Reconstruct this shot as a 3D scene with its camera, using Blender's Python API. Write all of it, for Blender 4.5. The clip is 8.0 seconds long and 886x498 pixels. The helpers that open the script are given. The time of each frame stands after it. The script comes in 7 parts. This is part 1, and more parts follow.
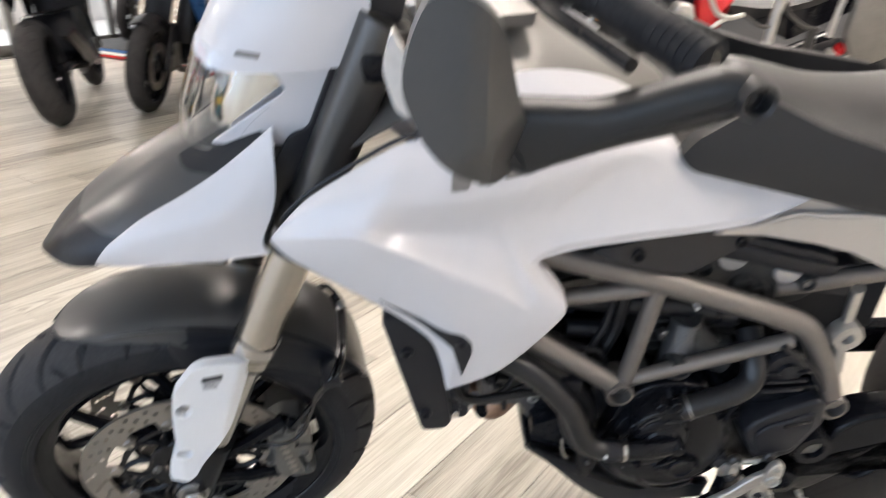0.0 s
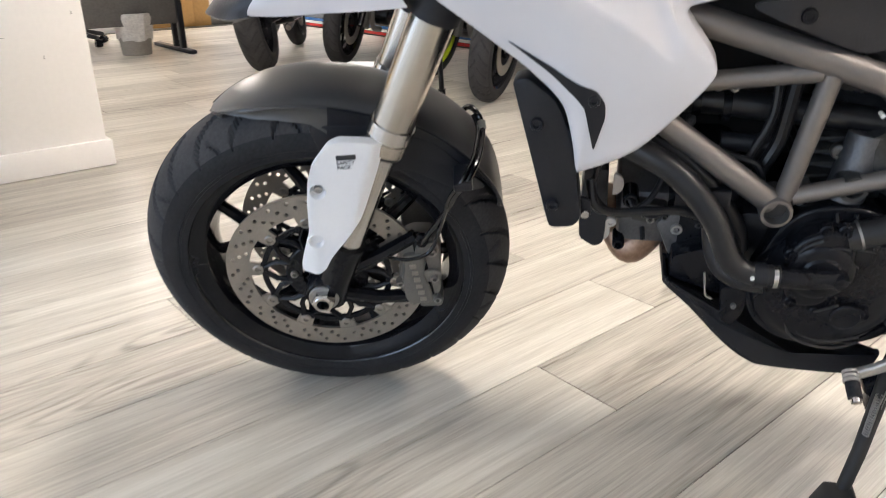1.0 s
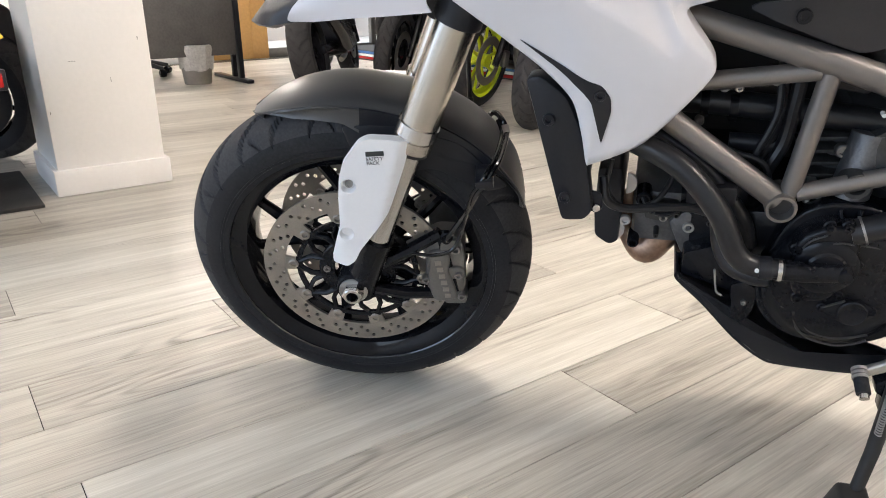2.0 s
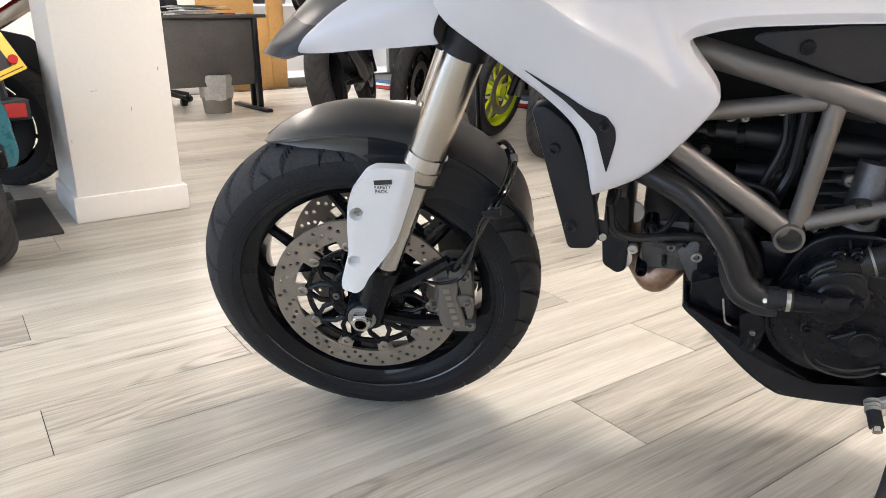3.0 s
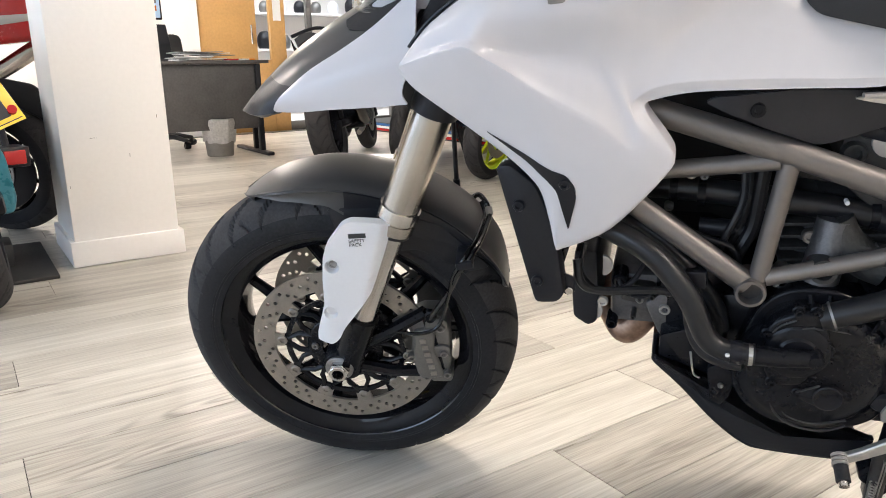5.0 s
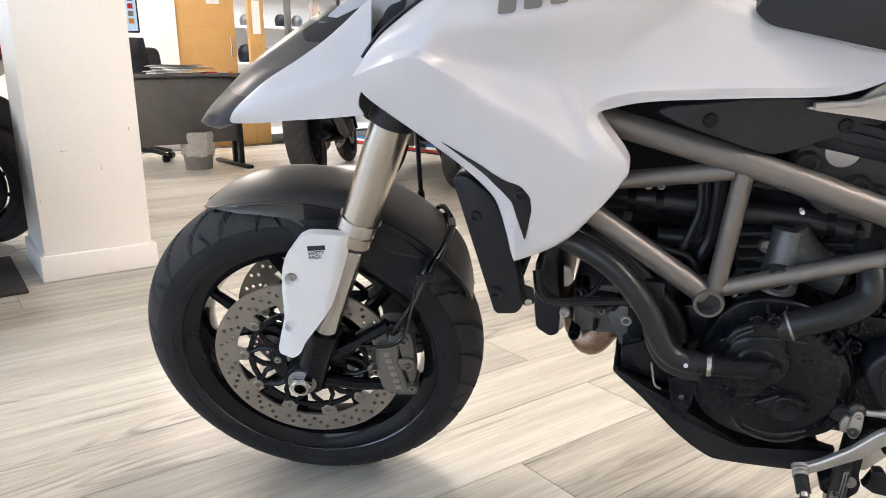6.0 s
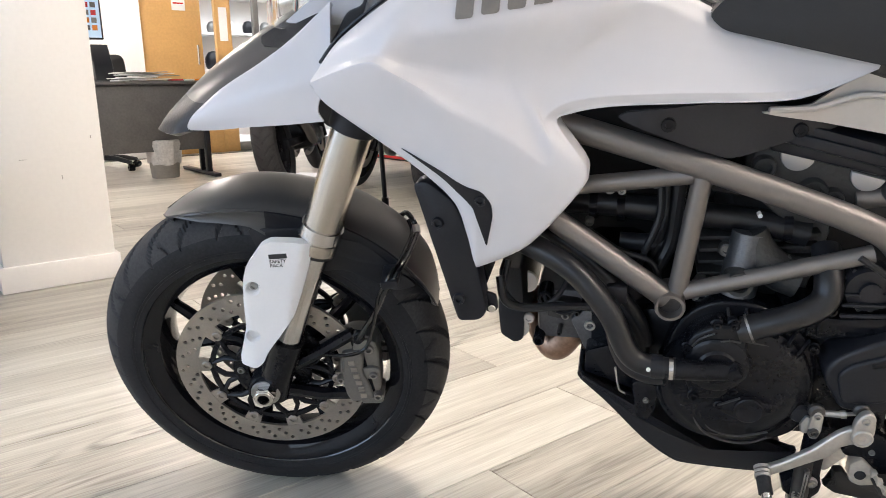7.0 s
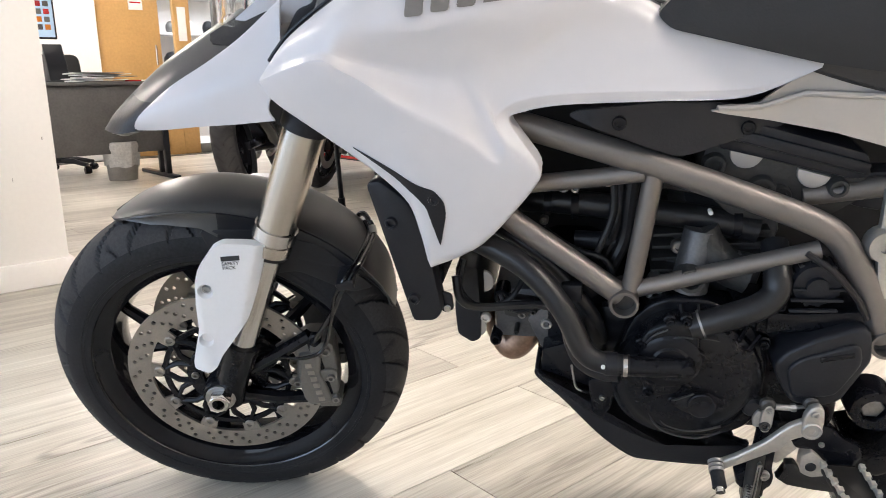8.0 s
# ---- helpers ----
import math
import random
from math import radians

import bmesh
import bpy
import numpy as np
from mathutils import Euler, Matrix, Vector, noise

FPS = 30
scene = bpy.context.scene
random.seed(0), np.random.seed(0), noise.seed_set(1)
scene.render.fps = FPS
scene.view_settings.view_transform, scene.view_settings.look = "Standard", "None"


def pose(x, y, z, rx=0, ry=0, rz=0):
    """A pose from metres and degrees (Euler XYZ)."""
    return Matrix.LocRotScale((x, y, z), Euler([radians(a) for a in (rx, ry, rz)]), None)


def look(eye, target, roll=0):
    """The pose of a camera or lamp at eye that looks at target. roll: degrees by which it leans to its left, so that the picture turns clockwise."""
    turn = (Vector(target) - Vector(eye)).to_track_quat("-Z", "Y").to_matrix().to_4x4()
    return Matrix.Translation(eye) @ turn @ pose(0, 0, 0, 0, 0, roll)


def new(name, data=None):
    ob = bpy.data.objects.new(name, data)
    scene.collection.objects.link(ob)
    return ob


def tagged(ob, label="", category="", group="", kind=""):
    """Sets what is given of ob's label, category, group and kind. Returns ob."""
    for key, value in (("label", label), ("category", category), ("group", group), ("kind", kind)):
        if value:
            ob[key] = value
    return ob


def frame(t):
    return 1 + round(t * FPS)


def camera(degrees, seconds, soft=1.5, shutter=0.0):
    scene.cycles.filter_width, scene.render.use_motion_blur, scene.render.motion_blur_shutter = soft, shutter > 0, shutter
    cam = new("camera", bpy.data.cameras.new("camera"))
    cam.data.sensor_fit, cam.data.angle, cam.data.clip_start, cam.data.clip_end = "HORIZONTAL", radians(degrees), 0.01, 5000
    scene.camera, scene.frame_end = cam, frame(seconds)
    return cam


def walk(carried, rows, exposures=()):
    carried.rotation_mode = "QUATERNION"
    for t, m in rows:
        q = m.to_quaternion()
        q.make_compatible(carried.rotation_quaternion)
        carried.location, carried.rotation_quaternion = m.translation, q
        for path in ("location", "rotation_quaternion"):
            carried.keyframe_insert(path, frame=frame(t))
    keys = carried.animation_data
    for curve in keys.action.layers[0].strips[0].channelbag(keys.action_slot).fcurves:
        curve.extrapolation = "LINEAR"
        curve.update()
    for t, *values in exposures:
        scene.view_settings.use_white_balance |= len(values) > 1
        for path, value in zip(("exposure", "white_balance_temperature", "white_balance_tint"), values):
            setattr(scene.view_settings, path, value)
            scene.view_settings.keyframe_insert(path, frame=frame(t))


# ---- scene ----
from mathutils.bvhtree import BVHTree

cam = camera(62.60, 8.0, soft=0.8, shutter=0.5)
PATH = [
    (0.0, (0.9901, -0.6182, 1.0116), (-0.1192, 0.9169, 0.2157), -0.30),
    (0.5, (1.0179, -0.6241, 0.8627), (-0.3301, 0.6984, 0.0555), -0.40),
    (1.0, (1.0757, -0.6360, 0.7477), (-0.3887, 0.5696, -0.0380), -0.60),
    (1.5, (1.1370, -0.6564, 0.7127), (-0.3949, 0.4949, -0.0277), -0.60),
    (3.0, (1.1697, -0.6434, 0.7148), (-0.4528, 0.4530, 0.0965), -0.80),
    (3.5, (1.1739, -0.6469, 0.7148), (-0.4622, 0.4444, 0.1212), -0.80),
    (4.0, (1.1790, -0.6454, 0.7220), (-0.4676, 0.4438, 0.1530), -0.90),
    (4.5, (1.1987, -0.6300, 0.7364), (-0.4536, 0.4631, 0.1951), -0.90),
    (5.0, (1.2072, -0.6113, 0.7384), (-0.4481, 0.4917, 0.2259), -0.90),
    (6.5, (1.2223, -0.5681, 0.7323), (-0.3987, 0.6051, 0.2680), -0.90),
    (7.0, (1.2221, -0.5635, 0.7323), (-0.3729, 0.6459, 0.2711), -1.00),
    (7.5, (1.2246, -0.5551, 0.7302), (-0.3432, 0.6901, 0.2691), -0.90),
    (8.0, (1.2267, -0.5482, 0.7292), (-0.3093, 0.7354, 0.2691), -1.00),
]
walk(cam, [(t, look(eye, target, roll)) for t, eye, target, roll in PATH])

# ---- daylight and ceiling light ----
world = bpy.data.worlds.new("world")
scene.world = world
world.use_nodes = True
wn = world.node_tree
sky = wn.nodes.new("ShaderNodeTexSky")
sky.sky_type, sky.sun_disc = "NISHITA", False
sky.sun_elevation, sky.sun_rotation = radians(40), radians(120)
wn.nodes["Background"].inputs[1].default_value = 0.12
wn.links.new(sky.outputs[0], wn.nodes["Background"].inputs[0])


def area_lamp(name, x, y, z, sx, sy, watts, colour, rx=0, ry=0, rz=0):
    data = bpy.data.lights.new(name, "AREA")
    data.shape, data.size, data.size_y, data.energy, data.color = "RECTANGLE", sx, sy, watts, colour
    ob = new(name, data)
    ob.matrix_world = pose(x, y, z, rx, ry, rz)
    return ob



# ---- materials ----
def material(name, colour, rough=0.5, metal=0.0, vary=0.08, scale=6.0, fine=90.0, bump=0.05, coat=0.0, spec=0.5, spread=0.12, per_object=0.0):
    """A surface with a coarse and a fine variation of colour and gloss, and a fine relief."""
    m = bpy.data.materials.new(name)
    m.use_nodes = True
    nt = m.node_tree
    b = nt.nodes["Principled BSDF"]
    co = nt.nodes.new("ShaderNodeTexCoord")
    big, small = nt.nodes.new("ShaderNodeTexNoise"), nt.nodes.new("ShaderNodeTexNoise")
    big.inputs["Scale"].default_value, small.inputs["Scale"].default_value = scale, fine
    big.inputs["Detail"].default_value, small.inputs["Detail"].default_value = 3, 2
    for n in (big, small):
        nt.links.new(co.outputs["Object"], n.inputs["Vector"])
    add = nt.nodes.new("ShaderNodeMath")
    add.operation = "ADD"
    nt.links.new(big.outputs[0], add.inputs[0])
    nt.links.new(small.outputs[0], add.inputs[1])
    ramp = nt.nodes.new("ShaderNodeMapRange")
    ramp.inputs[1].default_value, ramp.inputs[2].default_value = 0.6, 1.4
    ramp.inputs[3].default_value, ramp.inputs[4].default_value = 1 - vary, 1 + vary
    nt.links.new(add.outputs[0], ramp.inputs[0])
    mul = nt.nodes.new("ShaderNodeMix")
    mul.data_type, mul.blend_type = "RGBA", "MULTIPLY"
    mul.inputs[0].default_value = 1
    mul.inputs[6].default_value = (*colour, 1)
    nt.links.new(ramp.outputs[0], mul.inputs[7])
    nt.links.new(mul.outputs[2], b.inputs["Base Color"])
    rr = nt.nodes.new("ShaderNodeMapRange")
    rr.inputs[1].default_value, rr.inputs[2].default_value = 0.6, 1.4
    rr.inputs[3].default_value, rr.inputs[4].default_value = max(0.02, rough - spread / 2), min(1, rough + spread / 2)
    nt.links.new(add.outputs[0], rr.inputs[0])
    nt.links.new(rr.outputs[0], b.inputs["Roughness"])
    b.inputs["Metallic"].default_value = metal
    b.inputs["Specular IOR Level"].default_value = spec
    b.inputs["Coat Weight"].default_value = coat
    b.inputs["Coat Roughness"].default_value = 0.06
    if bump:
        bp = nt.nodes.new("ShaderNodeBump")
        bp.inputs["Strength"].default_value = bump
        bp.inputs["Distance"].default_value = 0.002
        nt.links.new(small.outputs[0], bp.inputs["Height"])
        nt.links.new(bp.outputs[0], b.inputs["Normal"])
    return m


def glow(name, colour, strength):
    m = bpy.data.materials.new(name)
    m.use_nodes = True
    b = m.node_tree.nodes["Principled BSDF"]
    b.inputs["Base Color"].default_value = (*colour, 1)
    b.inputs["Emission Color"].default_value = (*colour, 1)
    b.inputs["Emission Strength"].default_value = strength
    return m


def clear(name, colour, rough=0.02):
    m = bpy.data.materials.new(name)
    m.use_nodes = True
    b = m.node_tree.nodes["Principled BSDF"]
    b.inputs["Base Color"].default_value = (*colour, 1)
    b.inputs["Roughness"].default_value = rough
    b.inputs["Transmission Weight"].default_value = 1.0
    b.inputs["IOR"].default_value = 1.3
    return m


def plank_material(name, joined=False):
    """Pale grey-beige wood-effect vinyl: long grain, cathedral figure and a tone of its own for each plank."""
    m = bpy.data.materials.new(name)
    m.use_nodes = True
    nt = m.node_tree
    n, link = nt.nodes.new, nt.links.new
    b = nt.nodes["Principled BSDF"]
    geo, info = n("ShaderNodeTexCoord"), n("ShaderNodeNewGeometry" if joined else "ShaderNodeObjectInfo")
    chance = info.outputs["Random Per Island" if joined else "Random"]
    off = n("ShaderNodeVectorMath")
    off.operation = "MULTIPLY_ADD"
    off.inputs[1].default_value, off.inputs[2].default_value = (1, 1, 1), (0, 0, 0)
    rnd = n("ShaderNodeCombineXYZ")
    sc = n("ShaderNodeMath")
    sc.operation, sc.inputs[1].default_value = "MULTIPLY", 37.0
    link(chance, sc.inputs[0])
    for k in range(3):
        link(sc.outputs[0], rnd.inputs[k])
    link(geo.outputs["Object"], off.inputs[0])
    link(rnd.outputs[0], off.inputs[2])
    def noise(scale, detail, rough=0.5):
        q, mp = n("ShaderNodeTexNoise"), n("ShaderNodeMapping")
        q.inputs["Scale"].default_value, q.inputs["Detail"].default_value, q.inputs["Roughness"].default_value = 1.0, detail, rough
        mp.inputs["Scale"].default_value = scale
        link(off.outputs[0], mp.inputs[0])
        link(mp.outputs[0], q.inputs["Vector"])
        return q

    def sums(op, src, w, base=0.0):
        q = n("ShaderNodeMath")
        q.operation = op
        for socket, v in zip(q.inputs, (src, w, base)):
            if isinstance(v, float):
                socket.default_value = v
            else:
                link(v, socket)
        return q.outputs[0]
    # contour rings for the cathedral figure, only here and there
    rings = sums("SINE", sums("MULTIPLY", noise((8, 1.15, 8), 1.2).outputs[0], 95.0), 0.0)
    rings = sums("POWER", sums("MULTIPLY_ADD", rings, 0.5, 0.5), 2.5)
    where = n("ShaderNodeMapRange")
    where.inputs[1].default_value, where.inputs[2].default_value = 0.55, 0.70
    link(noise((5, 0.9, 5), 1).outputs[0], where.inputs[0])
    figure = sums("MULTIPLY", rings, where.outputs[0])
    # fine fibres, pores, and long pale and dark bands
    fib = noise((210, 5.0, 60), 4, 0.6)
    pores = noise((420, 14.0, 60), 2)
    lime = noise((32, 1.0, 20), 5, 0.60)
    patch = noise((4.0, 0.8, 4), 2)
    tone = sums("MULTIPLY_ADD", figure, -0.22, -0.160)
    tone = sums("MULTIPLY_ADD", fib.outputs[0], 0.32, tone)
    tone = sums("MULTIPLY_ADD", pores.outputs[0], 0.22, tone)
    tone = sums("MULTIPLY_ADD", lime.outputs[0], 0.50, tone)
    tone = sums("MULTIPLY_ADD", patch.outputs[0], 0.28, tone)
    tone = sums("MULTIPLY_ADD", chance, 0.15, tone)
    ramp = n("ShaderNodeValToRGB")
    e = ramp.color_ramp.elements
    e[0].position, e[0].color = 0.36, (0.255, 0.232, 0.197, 1)
    e[1].position, e[1].color = 0.80, (0.718, 0.690, 0.618, 1)
    mid = e.new(0.58)
    mid.color = (0.506, 0.475, 0.412, 1)
    link(tone, ramp.inputs[0])
    link(ramp.outputs[0], b.inputs["Base Color"])
    r = n("ShaderNodeMapRange")
    r.inputs[1].default_value, r.inputs[2].default_value, r.inputs[3].default_value, r.inputs[4].default_value = 0.3, 0.8, 0.27, 0.42
    link(lime.outputs[0], r.inputs[0])
    link(r.outputs[0], b.inputs["Roughness"])
    bump = n("ShaderNodeBump")
    bump.inputs["Strength"].default_value, bump.inputs["Distance"].default_value = 0.12, 0.001
    link(fib.outputs[0], bump.inputs["Height"])
    link(bump.outputs[0], b.inputs["Normal"])
    return m


def brushed(name, colour, rough):
    """Turned and brushed metal, with fine lines round the tube."""
    m = bpy.data.materials.new(name)
    m.use_nodes = True
    nt = m.node_tree
    b = nt.nodes["Principled BSDF"]
    co, mp, no, mr = nt.nodes.new("ShaderNodeTexCoord"), nt.nodes.new("ShaderNodeMapping"), nt.nodes.new("ShaderNodeTexNoise"), nt.nodes.new("ShaderNodeMapRange")
    mp.inputs["Scale"].default_value = (25, 6, 420)
    no.inputs["Scale"].default_value = 1.0
    nt.links.new(co.outputs["Object"], mp.inputs[0])
    nt.links.new(mp.outputs[0], no.inputs["Vector"])
    nt.links.new(no.outputs[0], mr.inputs[0])
    mr.inputs[3].default_value, mr.inputs[4].default_value = rough - 0.02, rough + 0.03
    nt.links.new(mr.outputs[0], b.inputs["Roughness"])
    b.inputs["Base Color"].default_value = (*colour, 1)
    b.inputs["Metallic"].default_value = 1.0
    return m


WHITE = material("gloss white paint", (0.615, 0.605, 0.625), 0.33, 0, 0.012, 4, 60, 0.0, coat=0.22, spread=0.03)
WHITE_MATT = material("white moulded plastic", (0.78, 0.78, 0.79), 0.42, 0, 0.02, 8, 200, 0.03)
GREY_BODY = material("satin grey plastic", (0.064, 0.063, 0.0625), 0.30, 0.15, 0.05, 9, 260, 0.0, spread=0.05)
BLACK = material("black moulded plastic", (0.0135, 0.0140, 0.0175), 0.36, 0, 0.15, 12, 300, 0.10, spec=0.30)
BLACK_GLOSS = material("gloss black paint", (0.008, 0.008, 0.010), 0.08, 0, 0.1, 12, 120, 0.0, coat=0.0, spec=0.26, spread=0.03)
BLACK_CAST = material("black coated casting", (0.0068, 0.0071, 0.0092), 0.20, 0.0, 0.3, 18, 260, 0.10, spec=0.22, spread=0.10)
RUBBER = material("tyre rubber", (0.0225, 0.0225, 0.0245), 0.58, 0, 0.35, 10, 220, 0.12, spec=0.13)
HOSE = material("black rubber hose", (0.011, 0.011, 0.0125), 0.32, 0, 0.25, 14, 160, 0.05, spec=0.42, spread=0.08)
FRAME = material("bronze grey frame paint", (0.205, 0.186, 0.172), 0.42, 0.65, 0.05, 10, 120, 0.0, spread=0.05)
HOSE_GLOSS = material("shiny black brake hose", (0.006, 0.006, 0.007), 0.18, 0, 0.2, 14, 160, 0.0, spec=0.6, spread=0.04)
FORK = brushed("brushed anodised aluminium", (0.52, 0.485, 0.435), 0.24)
CHROME = material("polished steel", (0.60, 0.58, 0.56), 0.17, 1.0, 0.03, 12, 60, 0.0, spread=0.03)
DISC = material("brake disc steel", (0.34, 0.315, 0.285), 0.40, 0.9, 0.12, 22, 400, 0.08)
ALLOY = material("cast alloy", (0.46, 0.45, 0.43), 0.40, 0.85, 0.10, 20, 240, 0.06, spread=0.06)
CALIPER = material("grey anodised caliper", (0.19, 0.185, 0.175), 0.42, 0.7, 0.15, 22, 260, 0.2)
STEEL = material("raw steel", (0.30, 0.29, 0.28), 0.38, 0.9, 0.2, 30, 240, 0.1)
COPPER = material("heat-tinted exhaust steel", (0.33, 0.22, 0.16), 0.34, 0.9, 0.35, 14, 120, 0.05)
TREAD = material("dull worn tread rubber", (0.042, 0.0405, 0.042), 0.72, 0, 0.35, 14, 240, 0.2, spec=0.2)
LIP = material("polished black rim lip", (0.006, 0.006, 0.009), 0.12, 0, 0.1, 12, 120, 0.0, spec=0.9)
FORK_DARK = material("dark anodised fork tube", (0.085, 0.080, 0.076), 0.3, 0.7, 0.06, 10, 200, 0.0, spread=0.05)
CONSOLE = material("satin silver console", (0.15, 0.144, 0.135), 0.42, 0.35, 0.04, 8, 200, 0.0, spread=0.05)
SEAT = material("black seat vinyl", (0.036, 0.0350, 0.0350), 0.50, 0, 0.12, 10, 420, 0.25, spec=0.4)
CHAMPAGNE = material("warm silver panel paint", (0.50, 0.47, 0.44), 0.34, 0.35, 0.03, 6, 200, 0.0, coat=0.3)
LETTER = material("grey metallic lettering", (0.21, 0.195, 0.18), 0.45, 0.3, 0.1, 20, 200, 0.0)
INK = material("black printed lettering", (0.03, 0.03, 0.03), 0.6, 0, 0.1, 20, 200, 0.0)
WALL = material("white emulsion wall", (0.84, 0.81, 0.775), 0.75, 0, 0.025, 1.2, 60, 0.06)
TRIM = material("white gloss skirting", (0.83, 0.80, 0.77), 0.35, 0, 0.02, 3, 80, 0.0)
DARK_WALL = material("charcoal of the wall that dims reflections", (0.11, 0.11, 0.115), 0.8, 0, 0.04, 1.5, 60, 0.05)
CEIL = material("white ceiling tile", (0.78, 0.78, 0.76), 0.9, 0, 0.03, 4, 60, 0.1)
PLANK = plank_material("wood-effect vinyl plank")
PLANK_FAR = plank_material("wood-effect vinyl planks further off", True)
JOINT = material("dark joint under the planks", (0.045, 0.040, 0.034), 0.8)
DESK = material("dark grey woodgrain laminate", (0.105, 0.098, 0.093), 0.45, 0, 0.22, 9, 60, 0.05)
OAK = material("oak veneer", (0.52, 0.30, 0.105), 0.42, 0, 0.12, 3, 40, 0.03)
PAPER = material("white paper", (0.78, 0.78, 0.76), 0.8, 0, 0.04, 20, 90, 0.02)
BIN = material("translucent bin liner", (0.50, 0.48, 0.45), 0.35, 0, 0.25, 22, 60, 0.3)
BIN_DARK = material("grey wire mesh bin", (0.26, 0.24, 0.215), 0.55, 0.1, 0.2, 24, 160, 0.1)
MATTE_BLACK = material("matt black steel base", (0.022, 0.021, 0.020), 0.6, 0.1, 0.2, 8, 90, 0.1)
YELLOW = material("yellow reflective plate", (0.78, 0.50, 0.02), 0.35, 0, 0.04, 9, 200, 0.02)
NEON = material("fluorescent yellow wheel paint", (0.62, 0.72, 0.02), 0.35, 0, 0.04, 9, 90, 0.0)
RED = material("gloss red paint", (0.52, 0.016, 0.018), 0.22, 0, 0.04, 6, 90, 0.0, coat=0.5)
TEAL = material("teal plastic sheet", (0.03, 0.17, 0.22), 0.3, 0, 0.2, 14, 60, 0.1)
AMBER = material("amber lens", (0.75, 0.22, 0.02), 0.2, 0, 0.05, 20, 90, 0.0)
RED_LENS = material("red lens", (0.42, 0.02, 0.02), 0.18, 0, 0.05, 20, 90, 0.0)
BLUE = material("blue paint", (0.03, 0.14, 0.42), 0.3, 0, 0.05, 9, 90, 0.0)
GLASS = clear("clear polycarbonate", (0.96, 0.97, 0.97), 0.03)
SCUFF = material("grey scuff", (0.30, 0.28, 0.26), 0.7, 0, 0.3, 60, 300, 0.0)
LENS_WHITE = material("silver reflector", (0.80, 0.80, 0.80), 0.12, 1.0, 0.05, 20, 90, 0.0)
ZINC = material("pale zinc plate", (0.47, 0.44, 0.385), 0.50, 0.45, 0.15, 24, 220, 0.08, spread=0.06)
LEVER = material("satin cast lever alloy", (0.50, 0.475, 0.44), 0.38, 0.75, 0.10, 20, 240, 0.06, spread=0.06)
FRONT_CAST = material("grey cast engine alloy", (0.105, 0.105, 0.11), 0.40, 0.55, 0.25, 26, 240, 0.2)
# paler than the casting, so that its thin edges read as highlights
BLACK_RIM = material("paler black casting edge for highlights", (0.045, 0.044, 0.045), 0.30, 0.6, 0.2, 30, 240, 0.05, spread=0.05)
HEAD_DARK = material("dark grey steel", (0.06, 0.057, 0.055), 0.45, 0.5, 0.2, 20, 200, 0.1)
# near-black that puts the shade of grooves, gaps and bores into the colour
BLACK_VOID = material("near-black for shaded hollows and dark parts", (0.011, 0.011, 0.013), 0.7, 0, 0.1, 12, 200, 0.0)


# ---- mesh tools ----
def part(name, bm, mat, parent=None, label="", m=None, smooth=35):
    """Links a bmesh as one mesh object, under a thing or a part."""
    if m is not None:
        bm.transform(m)
    bmesh.ops.recalc_face_normals(bm, faces=bm.faces)
    me = bpy.data.meshes.new(name)
    bm.to_mesh(me)
    bm.free()
    if smooth:
        me.shade_smooth()
        me.set_sharp_from_angle(angle=radians(smooth))
    me.materials.append(mat)
    ob = new(name, me)
    if parent is not None:
        ob.parent = parent
    if label:
        ob["label"] = label
    return ob


def thing(name, m, label, category, group="", kind=""):
    ob = new(name)
    ob.empty_display_size = 0.1
    ob.matrix_world = m
    return tagged(ob, label, category, group, kind)


def box(x0, x1, y0, y1, z0, z1, bev=0.0, bm=None, seg=2):
    bm = bm or bmesh.new()
    made = bmesh.ops.create_cube(bm, size=1, matrix=Matrix.Translation(((x0 + x1) / 2, (y0 + y1) / 2, (z0 + z1) / 2)) @ Matrix.Diagonal((x1 - x0, y1 - y0, z1 - z0, 1)))
    if bev:
        es = {e for v in made["verts"] for e in v.link_edges}
        bmesh.ops.bevel(bm, geom=list(es), offset=bev, segments=seg, profile=0.5, affect="EDGES")
    return bm


def curve(pts, steps=6):
    """A smooth line through a few points (Catmull-Rom)."""
    p = [Vector(q) for q in pts]
    p = [2 * p[0] - p[1]] + p + [2 * p[-1] - p[-2]]
    out = []
    for i in range(1, len(p) - 2):
        for k in range(steps):
            t = k / steps
            a, b, c, d = p[i - 1], p[i], p[i + 1], p[i + 2]
            out.append(0.5 * (2 * b + (c - a) * t + (2 * a - 5 * b + 4 * c - d) * t * t + (3 * b - 3 * c + d - a) * t ** 3))
    return out + [p[-2]]


def tube(pts, r, n=12, bm=None, caps=True, flat=1.0):
    """A tube along points; r is one radius, or one for each end."""
    bm = bm or bmesh.new()
    pts = [Vector(p) for p in pts]
    r0, r1 = r if isinstance(r, tuple) else (r, r)
    rings, up = [], None
    for i, p in enumerate(pts):
        d = (pts[min(i + 1, len(pts) - 1)] - pts[max(i - 1, 0)]).normalized()
        if up is None:
            up = d.orthogonal().normalized()
        up = (up - d * up.dot(d)).normalized()
        side = d.cross(up)
        rad = r0 + (r1 - r0) * i / max(1, len(pts) - 1)
        rings.append([bm.verts.new(p + (up * math.cos(2 * math.pi * k / n) + side * flat * math.sin(2 * math.pi * k / n)) * rad) for k in range(n)])
    for a, b in zip(rings, rings[1:]):
        for k in range(n):
            bm.faces.new((a[k], a[(k + 1) % n], b[(k + 1) % n], b[k]))
    if caps:
        bm.faces.new(rings[0][::-1])
        bm.faces.new(rings[-1])
    return bm


